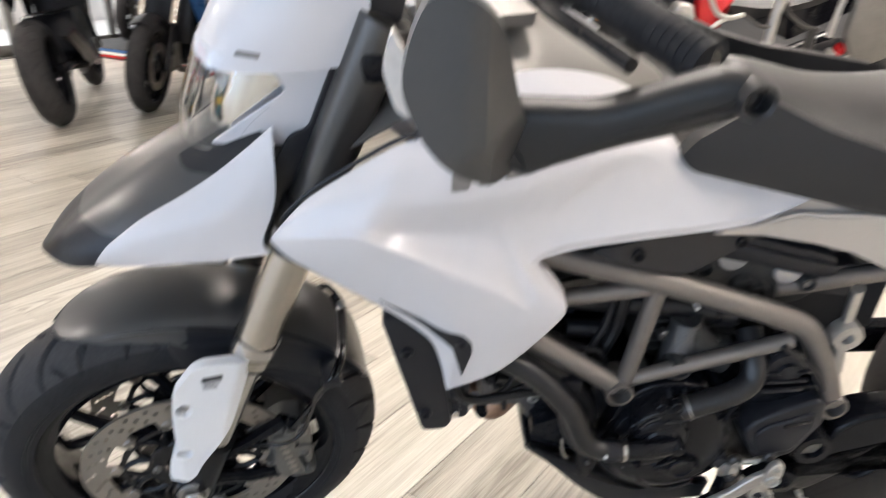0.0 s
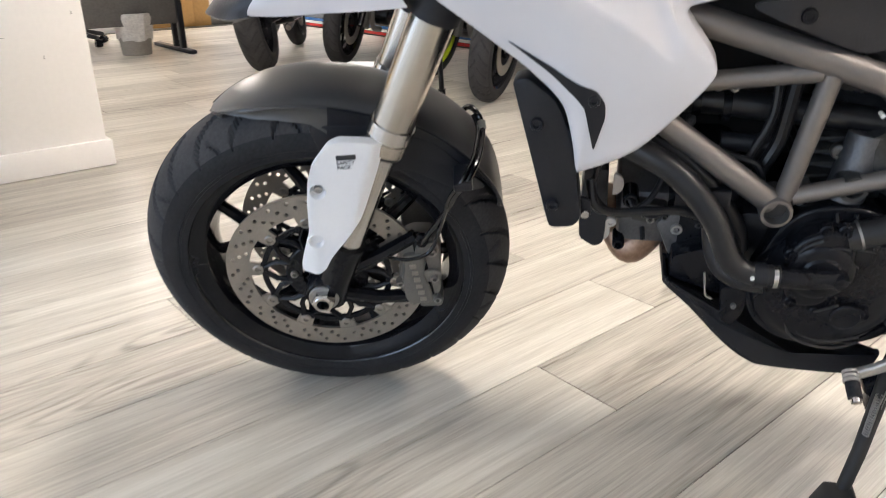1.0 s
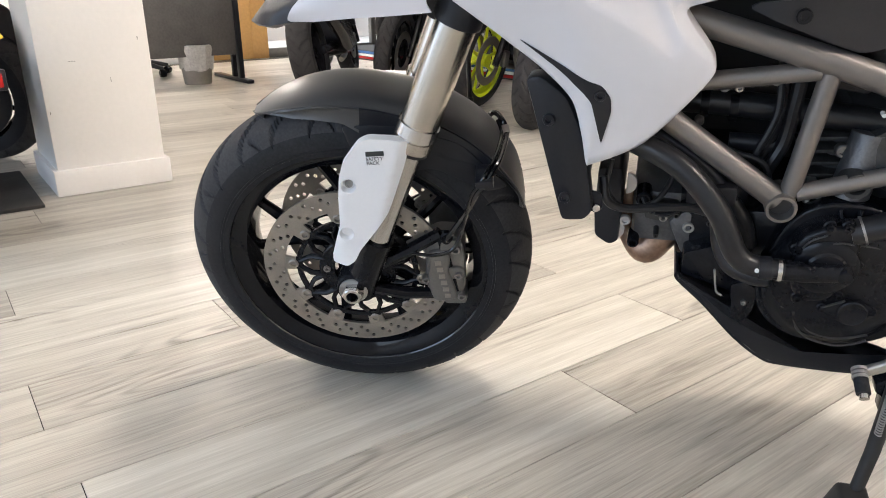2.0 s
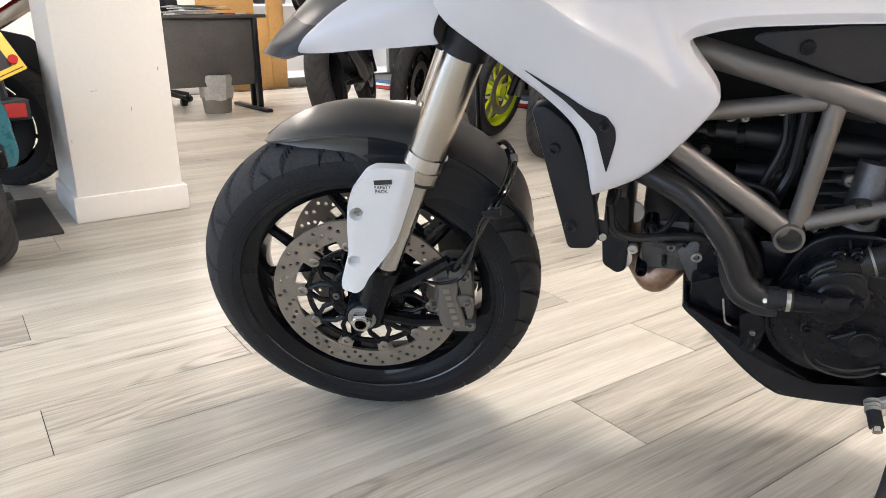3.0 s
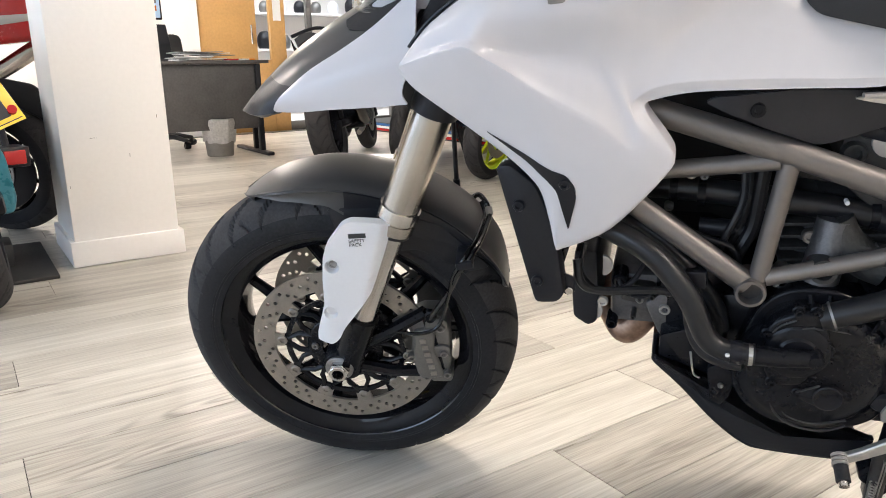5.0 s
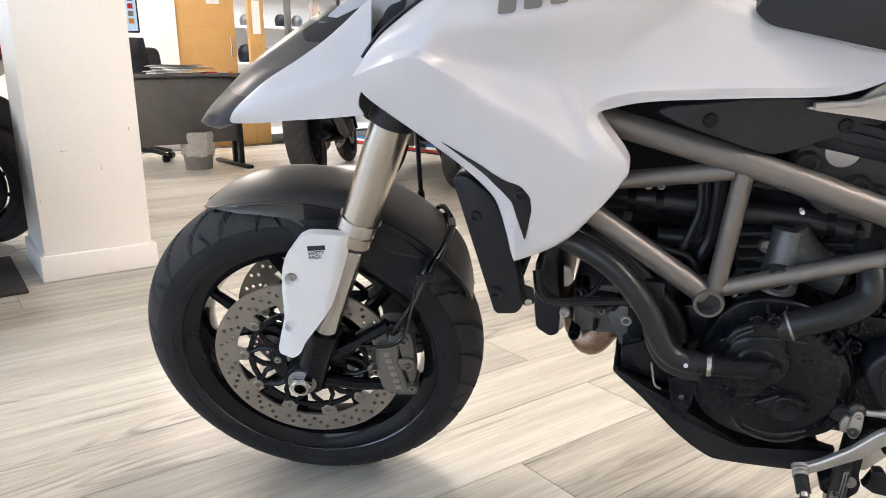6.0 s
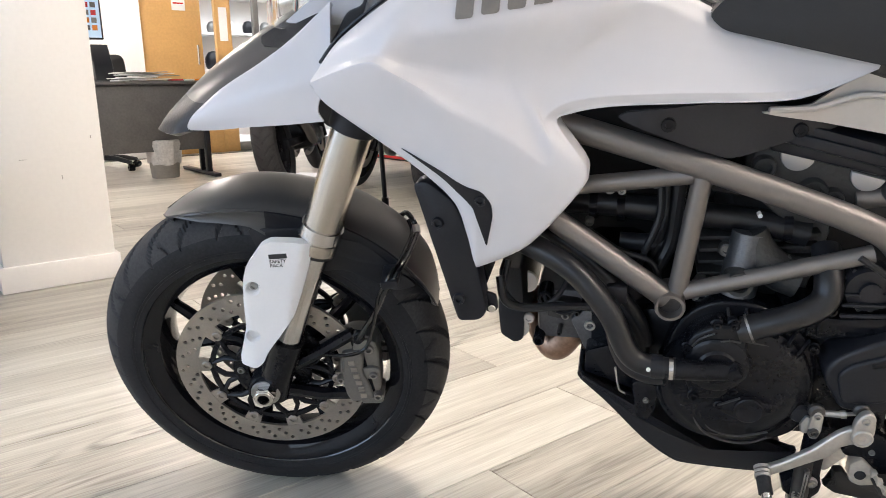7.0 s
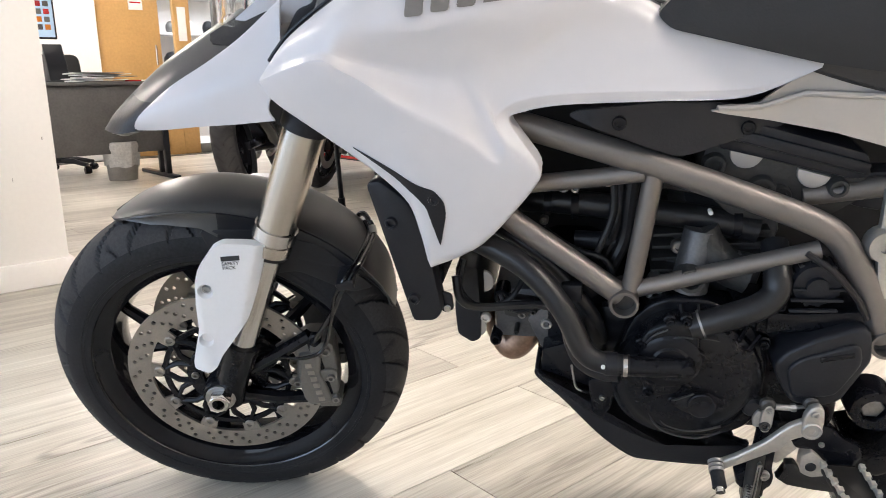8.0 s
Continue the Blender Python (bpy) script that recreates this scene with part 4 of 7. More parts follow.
# caliper, hoses
for s in (-1, 1):
    side = TURNED if s < 0 else FAR_SIDE
    CAL = rounded([(0.120, 0.054), (0.128, 0.064), (0.146, 0.073), (0.176, 0.070), (0.187, 0.040), (0.184, -0.035), (0.173, -0.064), (0.129, -0.066), (0.121, -0.048), (0.117, -0.010), (0.123, 0.026)], 0.007, 4)
    cal = part("brake_caliper", slab(CAL, s * 0.098, s * 0.055, 0.005, seg=3), CALIPER, moto, "grey four-piston brake caliper", side)
    FACE = rounded([(0.127, 0.044), (0.160, 0.048), (0.163, 0.030), (0.158, 0.004), (0.166, -0.028), (0.170, -0.056), (0.132, -0.060), (0.125, -0.044), (0.122, -0.010), (0.128, 0.022)], 0.006, 3)
    part("caliper_bridge", slab(FACE, s * 0.108, s * 0.094, 0.004, seg=3), CALIPER, cal, "raised pad of the caliper", side)
    for lo in (0.052, -0.004, -0.058):
        part("caliper_lug", slab(rounded([(0.146, lo - 0.010), (0.182, lo - 0.012), (0.187, lo + 0.006), (0.176, lo + 0.014), (0.150, lo + 0.012)], 0.006, 3), s * 0.104, s * 0.060, 0.003), CALIPER, cal, "cast lug of the caliper", side)
    for bx, bz, br in ((0.173, 0.048, 0.0085), (0.174, -0.006, 0.0070), (0.176, -0.052, 0.0070), (0.119, -0.012, 0.0068)):
        part("bolt", bolt(bx, s * 0.108 if s < 0 else 0.100, bz, br, 0.012), STEEL, cal, "steel socket bolt", side)
    part("banjo_bolt", revolve([(0.0105, s * 0.100), (0.0105, s * 0.108), (0.0070, s * 0.110), (0.0070, s * 0.116), (0.0001, s * 0.116)], 14, None, Matrix.Translation((0.160, 0, 0.074))), BLACK_CAST, cal, "black banjo bolt", side)
    if s < 0:
        for i in range(6):
            z = 0.024 - i * 0.0140
            part("name_bar", box(0.137 + i * 0.0022, 0.1475 + i * 0.0022, -0.1092, -0.1070, z - 0.0046, z + 0.0046, 0.0008), DISC, cal, "pale raised bar", side)
HOSE_LINE = [(0.215, 0.085, 0.190), (0.238, 0.060, 0.222), (0.2520, 0.040, 0.2190), (0.2580, 0.0270, 0.2035), (0.2540, -0.0280, 0.2075), (0.2476, -0.0690, 0.2095), (0.2395, -0.0915, 0.2068), (0.2290, -0.1040, 0.1950), (0.2130, -0.0980, 0.1700), (0.1960, -0.0900, 0.1340), (0.1590, -0.0837, 0.0765)]
part("brake_hose", tube(curve(HOSE_LINE, 6), 0.0044, 10), HOSE_GLOSS, moto, "black brake hose", ROLL)
part("sensor_cable", tube(curve([(x - 0.0075, y - 0.003, z + 0.003) for x, y, z in HOSE_LINE[2:8]] + [(0.2045, -0.0980, 0.1660), (0.1926, -0.0930, 0.1217), (0.1710, -0.0897, 0.0645), (0.1390, -0.0957, 0.0545), (0.0988, -0.0792, 0.0474)], 6), 0.0030, 8), HOSE_GLOSS, moto, "thin black sensor cable", ROLL)
part("hose_clip", slab(rounded([(0.212, 0.200), (0.238, 0.202), (0.240, 0.190), (0.214, 0.187)], 0.003, 2), -0.112, -0.062, 0.002), BLACK, moto, "black hose clip", ROLL)
part("hose_ferrule", tube([(0.2560, 0.0340, 0.2110), (0.2577, 0.0240, 0.2037)], 0.0066, 12), ALLOY, moto, "bright hose ferrule", ROLL)
part("clutch_cable", tube(curve([(0.215, 0.10, 0.74), (0.200, 0.108, 0.64), (0.199, 0.104, 0.57), (0.2015, 0.094, 0.525)], 5), 0.0042, 10), HOSE, moto, "black cable behind the fork")
part("cable_end", tube([(0.2012, 0.095, 0.530), (0.2018, 0.0917, 0.508)], 0.0062, 10), BLACK, moto, "black cable end")

# radiator cover screws, lower bracket
for x, y, z in ((0.381, -0.226, 0.622), (0.402, -0.226, 0.517)):
    part("screw", bolt(x, y, z, 0.0078, 0.006), BLACK, moto, "black socket screw on the radiator cover")
part("radiator_tab", slab(rounded([(0.432, 0.520), (0.447, 0.515), (0.449, 0.494), (0.440, 0.487), (0.430, 0.492)], 0.004, 3), -0.205, -0.199, 0.002), BLACK, moto, "black radiator bracket")
part("screw", disc(0.0055, -0.210, -0.204, 0.441, 0.497, 12, bev=0.001), CHROME, moto, "bright screw")

# ---- engine ----
bm = box(0.615, 0.955, -0.15, 0.15, 0.285, 0.480, 0.03)
box(0.55, 0.64, -0.12, 0.12, 0.34, 0.52, 0.02, bm)
engine = part("engine", bm, BLACK_CAST, moto, "black twin-cylinder engine with coated covers")
# round cover: stepped discs, a boss, ribs and bolts
CASE = rounded([(0.652, 0.392), (0.655, 0.352), (0.672, 0.322), (0.704, 0.300), (0.745, 0.292), (0.800, 0.298), (0.836, 0.320), (0.846, 0.360), (0.846, 0.420), (0.830, 0.462), (0.800, 0.492), (0.760, 0.508), (0.718, 0.508), (0.685, 0.490), (0.668, 0.455)], 0.020, 5)
part("case_flange", slab(CASE, -0.176, -0.13, 0.005, seg=3), BLACK_CAST, engine, "black crankcase flange")
C0 = Matrix.Translation((0.748, 0, 0.394))
part("generator_cover", revolve([(0.093, -0.15), (0.093, -0.180), (0.090, -0.186), (0.084, -0.188), (0.080, -0.192), (0.074, -0.1945), (0.045, -0.198), (0.0001, -0.199)], 56, None, C0), BLACK_CAST, engine, "round black engine cover")
for line in ([(0.699, 0.350), (0.713, 0.324), (0.732, 0.311), (0.758, 0.306), (0.779, 0.310), (0.795, 0.319)], [(0.685, 0.361), (0.702, 0.354), (0.711, 0.345), (0.722, 0.328), (0.738, 0.320), (0.763, 0.318), (0.795, 0.328)]):
    part("cover_rim", tube(curve([(x, -0.1935, z) for x, z in line], 6), 0.0017, 8), BLACK_RIM, engine, "thin raised rim")
PUMP = rounded([(0.683, 0.462), (0.694, 0.480), (0.718, 0.493), (0.744, 0.492), (0.757, 0.470), (0.757, 0.436), (0.746, 0.408), (0.735, 0.385), (0.700, 0.380), (0.686, 0.404)], 0.016, 5)
part("pump_cover", slab(PUMP, -0.211, -0.17, 0.006, seg=3), BLACK_CAST, engine, "black water pump cover")
part("pump_dome", revolve([(0.039, -0.205), (0.038, -0.212), (0.034, -0.215), (0.024, -0.216), (0.021, -0.219), (0.0001, -0.220)], 44, None, Matrix.Translation((0.722, 0, 0.436))), BLACK_CAST, engine, "stepped dome of the pump")
BADGE = rounded([(0.726, 0.368), (0.752, 0.384), (0.771, 0.388), (0.790, 0.378), (0.795, 0.366), (0.777, 0.354), (0.763, 0.350), (0.745, 0.356)], 0.006, 4)
part("cover_boss", slab(BADGE, -0.2060, -0.198, 0.003), BLACK_CAST, engine, "raised diamond on the cover")
part("cover_boss", revolve([(0.0185, -0.203), (0.0180, -0.2085), (0.0165, -0.2095), (0.0150, -0.2085), (0.0001, -0.2085)], 28, None, Matrix.Translation((0.766, 0, 0.369))), BLACK_CAST, engine)
for x, y, z, r in ((0.687, -0.213, 0.457, 0.0062), (0.699, -0.214, 0.387, 0.0060), (0.757, -0.211, 0.439, 0.0062), (0.746, -0.210, 0.393, 0.0045), (0.719, -0.210, 0.490, 0.0060), (0.739, -0.210, 0.491, 0.0062), (0.789, -0.207, 0.372, 0.0045), (0.731, -0.207, 0.370, 0.0045), (0.848, -0.19, 0.508, 0.006), (0.838, -0.18, 0.447, 0.0065)):
    part("bolt", bolt(x, y, z, r, 0.010), BLACK_CAST, engine, "black socket bolt")
    part("bolt_seat", disc(r * 1.4, y + 0.004, y + 0.016, x, z, 18, bev=0.0015), BLACK_CAST, engine, "cast seat round a bolt")
part("pump_nose", revolve([(0.0105, -0.215), (0.0100, -0.231), (0.0080, -0.235), (0.0001, -0.236)], 20, None, Matrix.Translation((0.741, 0, 0.437))), BLACK_CAST, engine, "rounded nose of the pump")
for k in range(4):
    part("case_rib", box(0.800 + k * 0.012, 0.804 + k * 0.012, -0.185, -0.150, 0.470, 0.498, 0.0012), BLACK_CAST, engine)
# edge highlights of the castings, laid on as thin paler lines
for line in ([(0.692, -0.212, 0.462), (0.700, -0.212, 0.473), (0.716, -0.212, 0.482)], [(0.702, -0.2125, 0.455), (0.714, -0.2125, 0.467), (0.732, -0.2125, 0.473), (0.747, -0.2125, 0.472)], [(0.757, -0.195, 0.463), (0.786, -0.193, 0.457), (0.808, -0.190, 0.443), (0.823, -0.186, 0.423)], [(0.809, -0.192, 0.412), (0.811, -0.192, 0.404), (0.828, -0.190, 0.400)], [(0.729, -0.2065, 0.373), (0.755, -0.2065, 0.3865)]):
    part("cover_edge", tube(curve(line, 5), 0.0014, 8), BLACK_RIM, engine, "thin paler line for a highlight on the casting edge")
# ribs over the cover's upper rim
for k in range(6):
    a = radians(38 + 12 * k)
    p, q = Vector((0.748 + 0.086 * math.cos(a), -0.194, 0.394 + 0.086 * math.sin(a))), Vector((0.748 + 0.106 * math.cos(a), -0.176, 0.394 + 0.106 * math.sin(a)))
    part("rib", tube([p, q], 0.0032, 6), BLACK_CAST, engine)
# hoses into the pump
part("pump_inlet", tube([(0.660, -0.228, 0.438), (0.700, -0.228, 0.437), (0.743, -0.221, 0.436)], (0.0138, 0.0118), 18), BLACK_CAST, engine, "black pump inlet stub")
hose = part("coolant_hose", tube(curve([(0.44, -0.165, 0.590), (0.49, -0.185, 0.580), (0.545, -0.200, 0.553), (0.590, -0.215, 0.505), (0.615, -0.225, 0.455), (0.640, -0.228, 0.440), (0.672, -0.228, 0.438)], 7), (0.0160, 0.0136), 18), HOSE, moto, "black rubber coolant hose")
part("hose_clamp", revolve([(0.0136, -0.0026), (0.0148, -0.0026), (0.0148, 0.0026), (0.0136, 0.0026)], 24, None, Matrix.Translation((0.667, -0.228, 0.438)) @ pose(0, 0, 0, 0, 0, 90), True), CHROME, hose, "bright steel hose clamp")
part("hose_clamp", revolve([(0.0136, -0.007), (0.0150, -0.007), (0.0150, 0.007), (0.0136, 0.007)], 24, None, Matrix.Translation((0.650, -0.228, 0.439)) @ pose(0, 0, 0, 0, 0, 90), True), BLACK, hose, "black hose band")
part("paint_dot", disc(0.0026, -0.2435, -0.2390, 0.640, 0.443, 10), PAPER, hose, "white paint dot")
part("coolant_hose", tube(curve([(0.50, -0.12, 0.585), (0.545, -0.14, 0.560), (0.600, -0.155, 0.500), (0.630, -0.16, 0.450), (0.635, -0.15, 0.40), (0.66, -0.14, 0.37)], 6), 0.0120, 14), HOSE, moto, "slim black coolant hose")
part("coolant_hose", tube(curve([(0.46, -0.13, 0.60), (0.52, -0.15, 0.575), (0.575, -0.165, 0.540), (0.625, -0.165, 0.475), (0.64, -0.16, 0.43)], 6), 0.0085, 12), HOSE, moto, "slim black rubber hose")
part("hose_block", box(0.585, 0.612, -0.185, -0.16, 0.500, 0.525, 0.004), BLACK, moto, "black hose clip")
part("lower_hose", tube(curve([(0.598, -0.175, 0.470), (0.604, -0.185, 0.440), (0.617, -0.195, 0.420), (0.640, -0.205, 0.414), (0.662, -0.210, 0.416)], 6), 0.0140, 14), HOSE, moto, "black bent hose under the pump")
part("coolant_pipe", tube(curve([(0.744, -0.197, 0.479), (0.760, -0.197, 0.485), (0.788, -0.197, 0.496), (0.819, -0.195, 0.509), (0.838, -0.188, 0.524), (0.842, -0.175, 0.545), (0.842, -0.14, 0.570)], 6), 0.0165, 16), HOSE, moto, "scuffed black coolant pipe")
part("pipe_band", revolve([(0.0172, -0.0014), (0.0182, -0.0014), (0.0182, 0.0014), (0.0172, 0.0014)], 20, None, Matrix.Translation((0.757, -0.197, 0.484)) @ pose(0, 0, 0, 0, 0, 0) @ Matrix.Rotation(radians(-22), 4, "Y") @ pose(0, 0, 0, 0, 0, 90), True), STEEL, moto, "steel pipe band")
# sensor with a ribbed cap
cap = part("ribbed_cap", revolve([(0.0285, -0.150), (0.0285, -0.178), (0.026, -0.184), (0.012, -0.184), (0.012, -0.190), (0.0001, -0.190)], 24, None, Matrix.Translation((0.885, 0, 0.535))), BLACK, moto, "black ribbed filler cap")
for k in range(14):
    a = 2 * math.pi * k / 14
    part("grip_rib", tube([(0.885 + 0.0285 * math.cos(a), -0.152, 0.535 + 0.0285 * math.sin(a)), (0.885 + 0.0285 * math.cos(a), -0.178, 0.535 + 0.0285 * math.sin(a))], 0.0032, 6), BLACK, cap)
# sprocket cover
SPK = rounded([(0.848, 0.430), (0.859, 0.449), (0.891, 0.470), (0.936, 0.489), (0.951, 0.482), (0.957, 0.443), (0.930, 0.380), (0.905, 0.370), (0.873, 0.376), (0.853, 0.411)], 0.008, 4)
spk = part("sprocket_cover", slab(SPK, -0.198, -0.12, 0.006, seg=3), BLACK, moto, "black plastic sprocket cover")
part("cover_step", slab(rounded([(0.862, 0.428), (0.874, 0.443), (0.938, 0.470), (0.946, 0.443), (0.922, 0.392), (0.872, 0.386)], 0.012, 4), -0.203, -0.195, 0.004, seg=3), BLACK, spk, "raised field of the cover")
for i in range(3):
    part("rib", box(0.872 + i * 0.002, 0.926 + i * 0.006, -0.196 + i * 0.004, -0.190 + i * 0.004, 0.474 + i * 0.012, 0.478 + i * 0.012, 0.0015), BLACK, spk, "", pose(0, 0, 0, 0, -2, 0))
part("name_bar", box(0.898, 0.936, -0.2042, -0.2015, 0.4400, 0.4470, 0.0012), BLACK_GLOSS, spk, "dark raised bar", Matrix.Translation((0.917, 0, 0.4435)) @ pose(0, 0, 0, 0, -14, 0) @ Matrix.Translation((-0.917, 0, -0.4375)))
part("bolt", bolt(0.838, -0.175, 0.47, 0.008, 0.01), BLACK_CAST, engine)
part("crankcase_web", slab(rounded([(0.80, 0.500), (0.86, 0.492), (0.955, 0.500), (0.96, 0.475), (0.84, 0.462), (0.80, 0.475)], 0.01, 3), -0.178, -0.10, 0.005), BLACK_CAST, engine, "black crankcase web")
# standing cylinder and its head
bm = box(-0.065, 0.065, -0.10, 0.10, -0.01, 0.12, 0.02)
part("cylinder", bm, material("grey painted cylinder", (0.075, 0.078, 0.082), 0.45, 0.4, 0.2, 20, 200, 0.25), engine, "grey painted standing cylinder", Matrix.Translation((0.775, 0, 0.48)) @ pose(0, 0, 0, 0, 12, 0))
HEAD_GREY = material("dark grey cylinder head", (0.055, 0.054, 0.052), 0.5, 0.5, 0.25, 22, 220, 0.3)
head = part("cylinder_head", slab(rounded([(0.745, 0.640), (0.755, 0.705), (0.80, 0.700), (0.935, 0.660), (0.945, 0.630), (0.905, 0.600), (0.80, 0.590)], 0.012, 4), -0.125, 0.12, 0.006), HEAD_GREY, engine, "dark grey cylinder head")
for hx, hz, r in ((0.821, 0.637, 0.017), (0.843, 0.629, 0.013), (0.906, 0.640, 0.012), (0.764, 0.668, 0.014)):
    part("plug_boss", revolve([(r, -0.12), (r, -0.133), (r * 0.86, -0.137), (r * 0.6, -0.137), (r * 0.55, -0.128), (0.0001, -0.128)], 22, None, Matrix.Translation((hx, 0, hz))), HEAD_GREY, head, "round screwed boss")
for hx, hz in ((0.800, 0.682), (0.878, 0.658)):
    part("half_disc", slab([(hx + 0.019 * math.cos(radians(a - 16)), hz + 0.019 * math.sin(radians(a - 16))) for a in range(180, 361, 15)], -0.131, -0.124, 0.001), CHAMPAGNE, head, "pale half-round plug")
part("valve_cover", slab(rounded([(0.765, 0.690), (0.770, 0.722), (0.800, 0.722), (0.930, 0.684), (0.938, 0.655), (0.920, 0.652)], 0.006, 3), -0.138, 0.12, 0.004), BLACK, head, "black valve cover")
part("valve_rail", box(0.77, 0.935, -0.146, -0.137, 0.698, 0.712, 0.003), BLACK, head, "", Matrix.Translation((0.85, 0, 0.69)) @ pose(0, 0, 0, 0, 15.5, 0) @ Matrix.Translation((-0.85, 0, -0.705)))
part("rear_guard", slab(rounded([(0.90, 0.632), (0.945, 0.655), (0.985, 0.655), (0.99, 0.60), (0.93, 0.610)], 0.01, 3), -0.115, -0.08, 0.004), BLACK, moto, "black plastic heat guard")
# silver thermostat with its opening
part("thermostat", tube([(0.745, -0.145, 0.505), (0.752, -0.14, 0.55), (0.756, -0.135, 0.585)], (0.024, 0.021), 18), material("grey cast thermostat", (0.13, 0.13, 0.135), 0.42, 0.6, 0.2, 20, 240, 0.2), engine, "grey cast thermostat housing")
part("thermostat_mouth", revolve([(0.011, -0.178), (0.016, -0.178), (0.017, -0.174), (0.017, -0.150), (0.011, -0.150)], 20, None, Matrix.Translation((0.744, 0, 0.532)), True), HEAD_GREY, engine)
# throttle tube run under the frame
part("air_tube", tube(curve([(0.53, -0.10, 0.608), (0.60, -0.105, 0.606), (0.70, -0.11, 0.597), (0.77, -0.115, 0.590), (0.825, -0.12, 0.578)], 6), 0.0165, 16), HOSE, moto, "black air hose between the frame tubes")
for x in (0.565, 0.60, 0.80):
    part("hose_clamp", revolve([(0.0172, -0.005), (0.0190, -0.005), (0.0190, 0.005), (0.0172, 0.005)], 20, None, Matrix.Translation((x, -0.107 - 0.05 * (x - 0.6), 0.606 - 0.085 * (x - 0.565))) @ pose(0, 0, 0, 0, 3, 88), True), BLACK_GLOSS, moto, "black hose clamp")
part("paint_dot", disc(0.0028, -0.1405, -0.1300, 0.7644, 0.6083, 10), PAPER, moto, "white paint dot")
part("wiring_loom", tube(curve([(0.672, -0.12, 0.665), (0.668, -0.125, 0.61), (0.664, -0.125, 0.565), (0.648, -0.13, 0.525), (0.64, -0.13, 0.49)], 6), 0.009, 10), HOSE, moto, "black wrapped wiring loom")
part("wiring_loom", tube(curve([(0.655, -0.11, 0.66), (0.657, -0.118, 0.60), (0.645, -0.12, 0.55), (0.63, -0.12, 0.51)], 6), 0.006, 10), HOSE, moto, "black cable")
part("plug_tube", tube([(0.60, -0.11, 0.556), (0.66, -0.115, 0.556)], 0.012, 12), BLACK, moto, "black plug cap")
part("bolt", disc(0.0105, -0.150, -0.115, 0.705, 0.505, 6), ALLOY, engine, "bright hexagon engine bolt")
part("bolt", revolve([(0.0125, -0.14), (0.0125, -0.152), (0.010, -0.156), (0.006, -0.156), (0.0055, -0.150)], 16, None, Matrix.Translation((0.7055, 0, 0.497))), ALLOY, engine, "bright socket engine bolt")
part("spring_link", tube([(0.81, -0.16, 0.556), (0.87, -0.165, 0.574)], 0.006, 8), BLACK, moto, "black cable stop")
part("oil_line", tube(curve([(0.868, -0.185, 0.578), (0.90, -0.19, 0.556), (0.93, -0.19, 0.522), (0.945, -0.185, 0.495)], 6), 0.004, 8), HOSE, moto, "thin black oil line")
# added dark slab: stands for the shade behind the engine, hides the floor
part("back_panel", box(0.50, 1.15, 0.02, 0.06, 0.42, 0.76, 0.01), BLACK_VOID, moto, "added dark filler for the shaded gap between the frame sides")

# small fittings between the frame tubes
def fitting(x, y, z, r, mat, label, h=0.012):
    return part("fitting", revolve([(r, y + h), (r, y + 0.002), (r * 0.8, y), (r * 0.45, y), (r * 0.4, y + 0.004), (0.0001, y + 0.004)], 18, None, Matrix.Translation((x, 0, z))), mat, engine, label)


for x, y, z, r in ((0.640, -0.150, 0.650, 0.0060), (0.600, -0.148, 0.640, 0.0055), (0.585, -0.130, 0.635, 0.0070), (0.560, -0.128, 0.588, 0.0060), (0.730, -0.140, 0.560, 0.0090), (0.800, -0.150, 0.552, 0.0070)):
    fitting(x, y, z, r, STEEL, "small steel fitting")
part("loom_bracket", slab(rounded([(0.570, 0.630), (0.655, 0.640), (0.660, 0.650), (0.640, 0.662), (0.575, 0.650)], 0.004, 3), -0.132, -0.122, 0.002), HEAD_DARK, engine, "dark steel loom bracket")
part("injector_block", slab(rounded([(0.700, 0.640), (0.745, 0.632), (0.752, 0.655), (0.735, 0.672), (0.705, 0.668)], 0.006, 3), -0.140, -0.06, 0.004), BLACK_CAST, engine, "black injector block")
for k in range(4):
    part("cylinder_fin", slab(rounded([(0.700, 0.512 + k * 0.017), (0.842, 0.522 + k * 0.017), (0.842, 0.527 + k * 0.017), (0.700, 0.517 + k * 0.017)], 0.002, 2), -0.116, 0.11, 0.001), HEAD_GREY, engine, "cast fin of the cylinder")
part("water_neck", tube(curve([(0.756, -0.135, 0.585), (0.768, -0.138, 0.560), (0.790, -0.142, 0.538), (0.815, -0.145, 0.530)], 5), (0.020, 0.026), 16), HEAD_GREY, engine, "grey cast water neck")
part("control_cable", tube(curve([(0.560, -0.145, 0.585), (0.600, -0.150, 0.560), (0.640, -0.150, 0.545), (0.655, -0.150, 0.505)], 6), 0.0042, 8), HOSE, moto, "thin black control cable")
part("control_cable", tube(curve([(0.645, -0.135, 0.670), (0.648, -0.142, 0.610), (0.632, -0.145, 0.560), (0.620, -0.142, 0.520)], 6), 0.0048, 8), HOSE, moto, "thin black control cable")
part("spring_stop", tube([(0.812, -0.168, 0.560), (0.838, -0.168, 0.567)], 0.0048, 10), BLACK_CAST, moto, "black threaded cable stop")

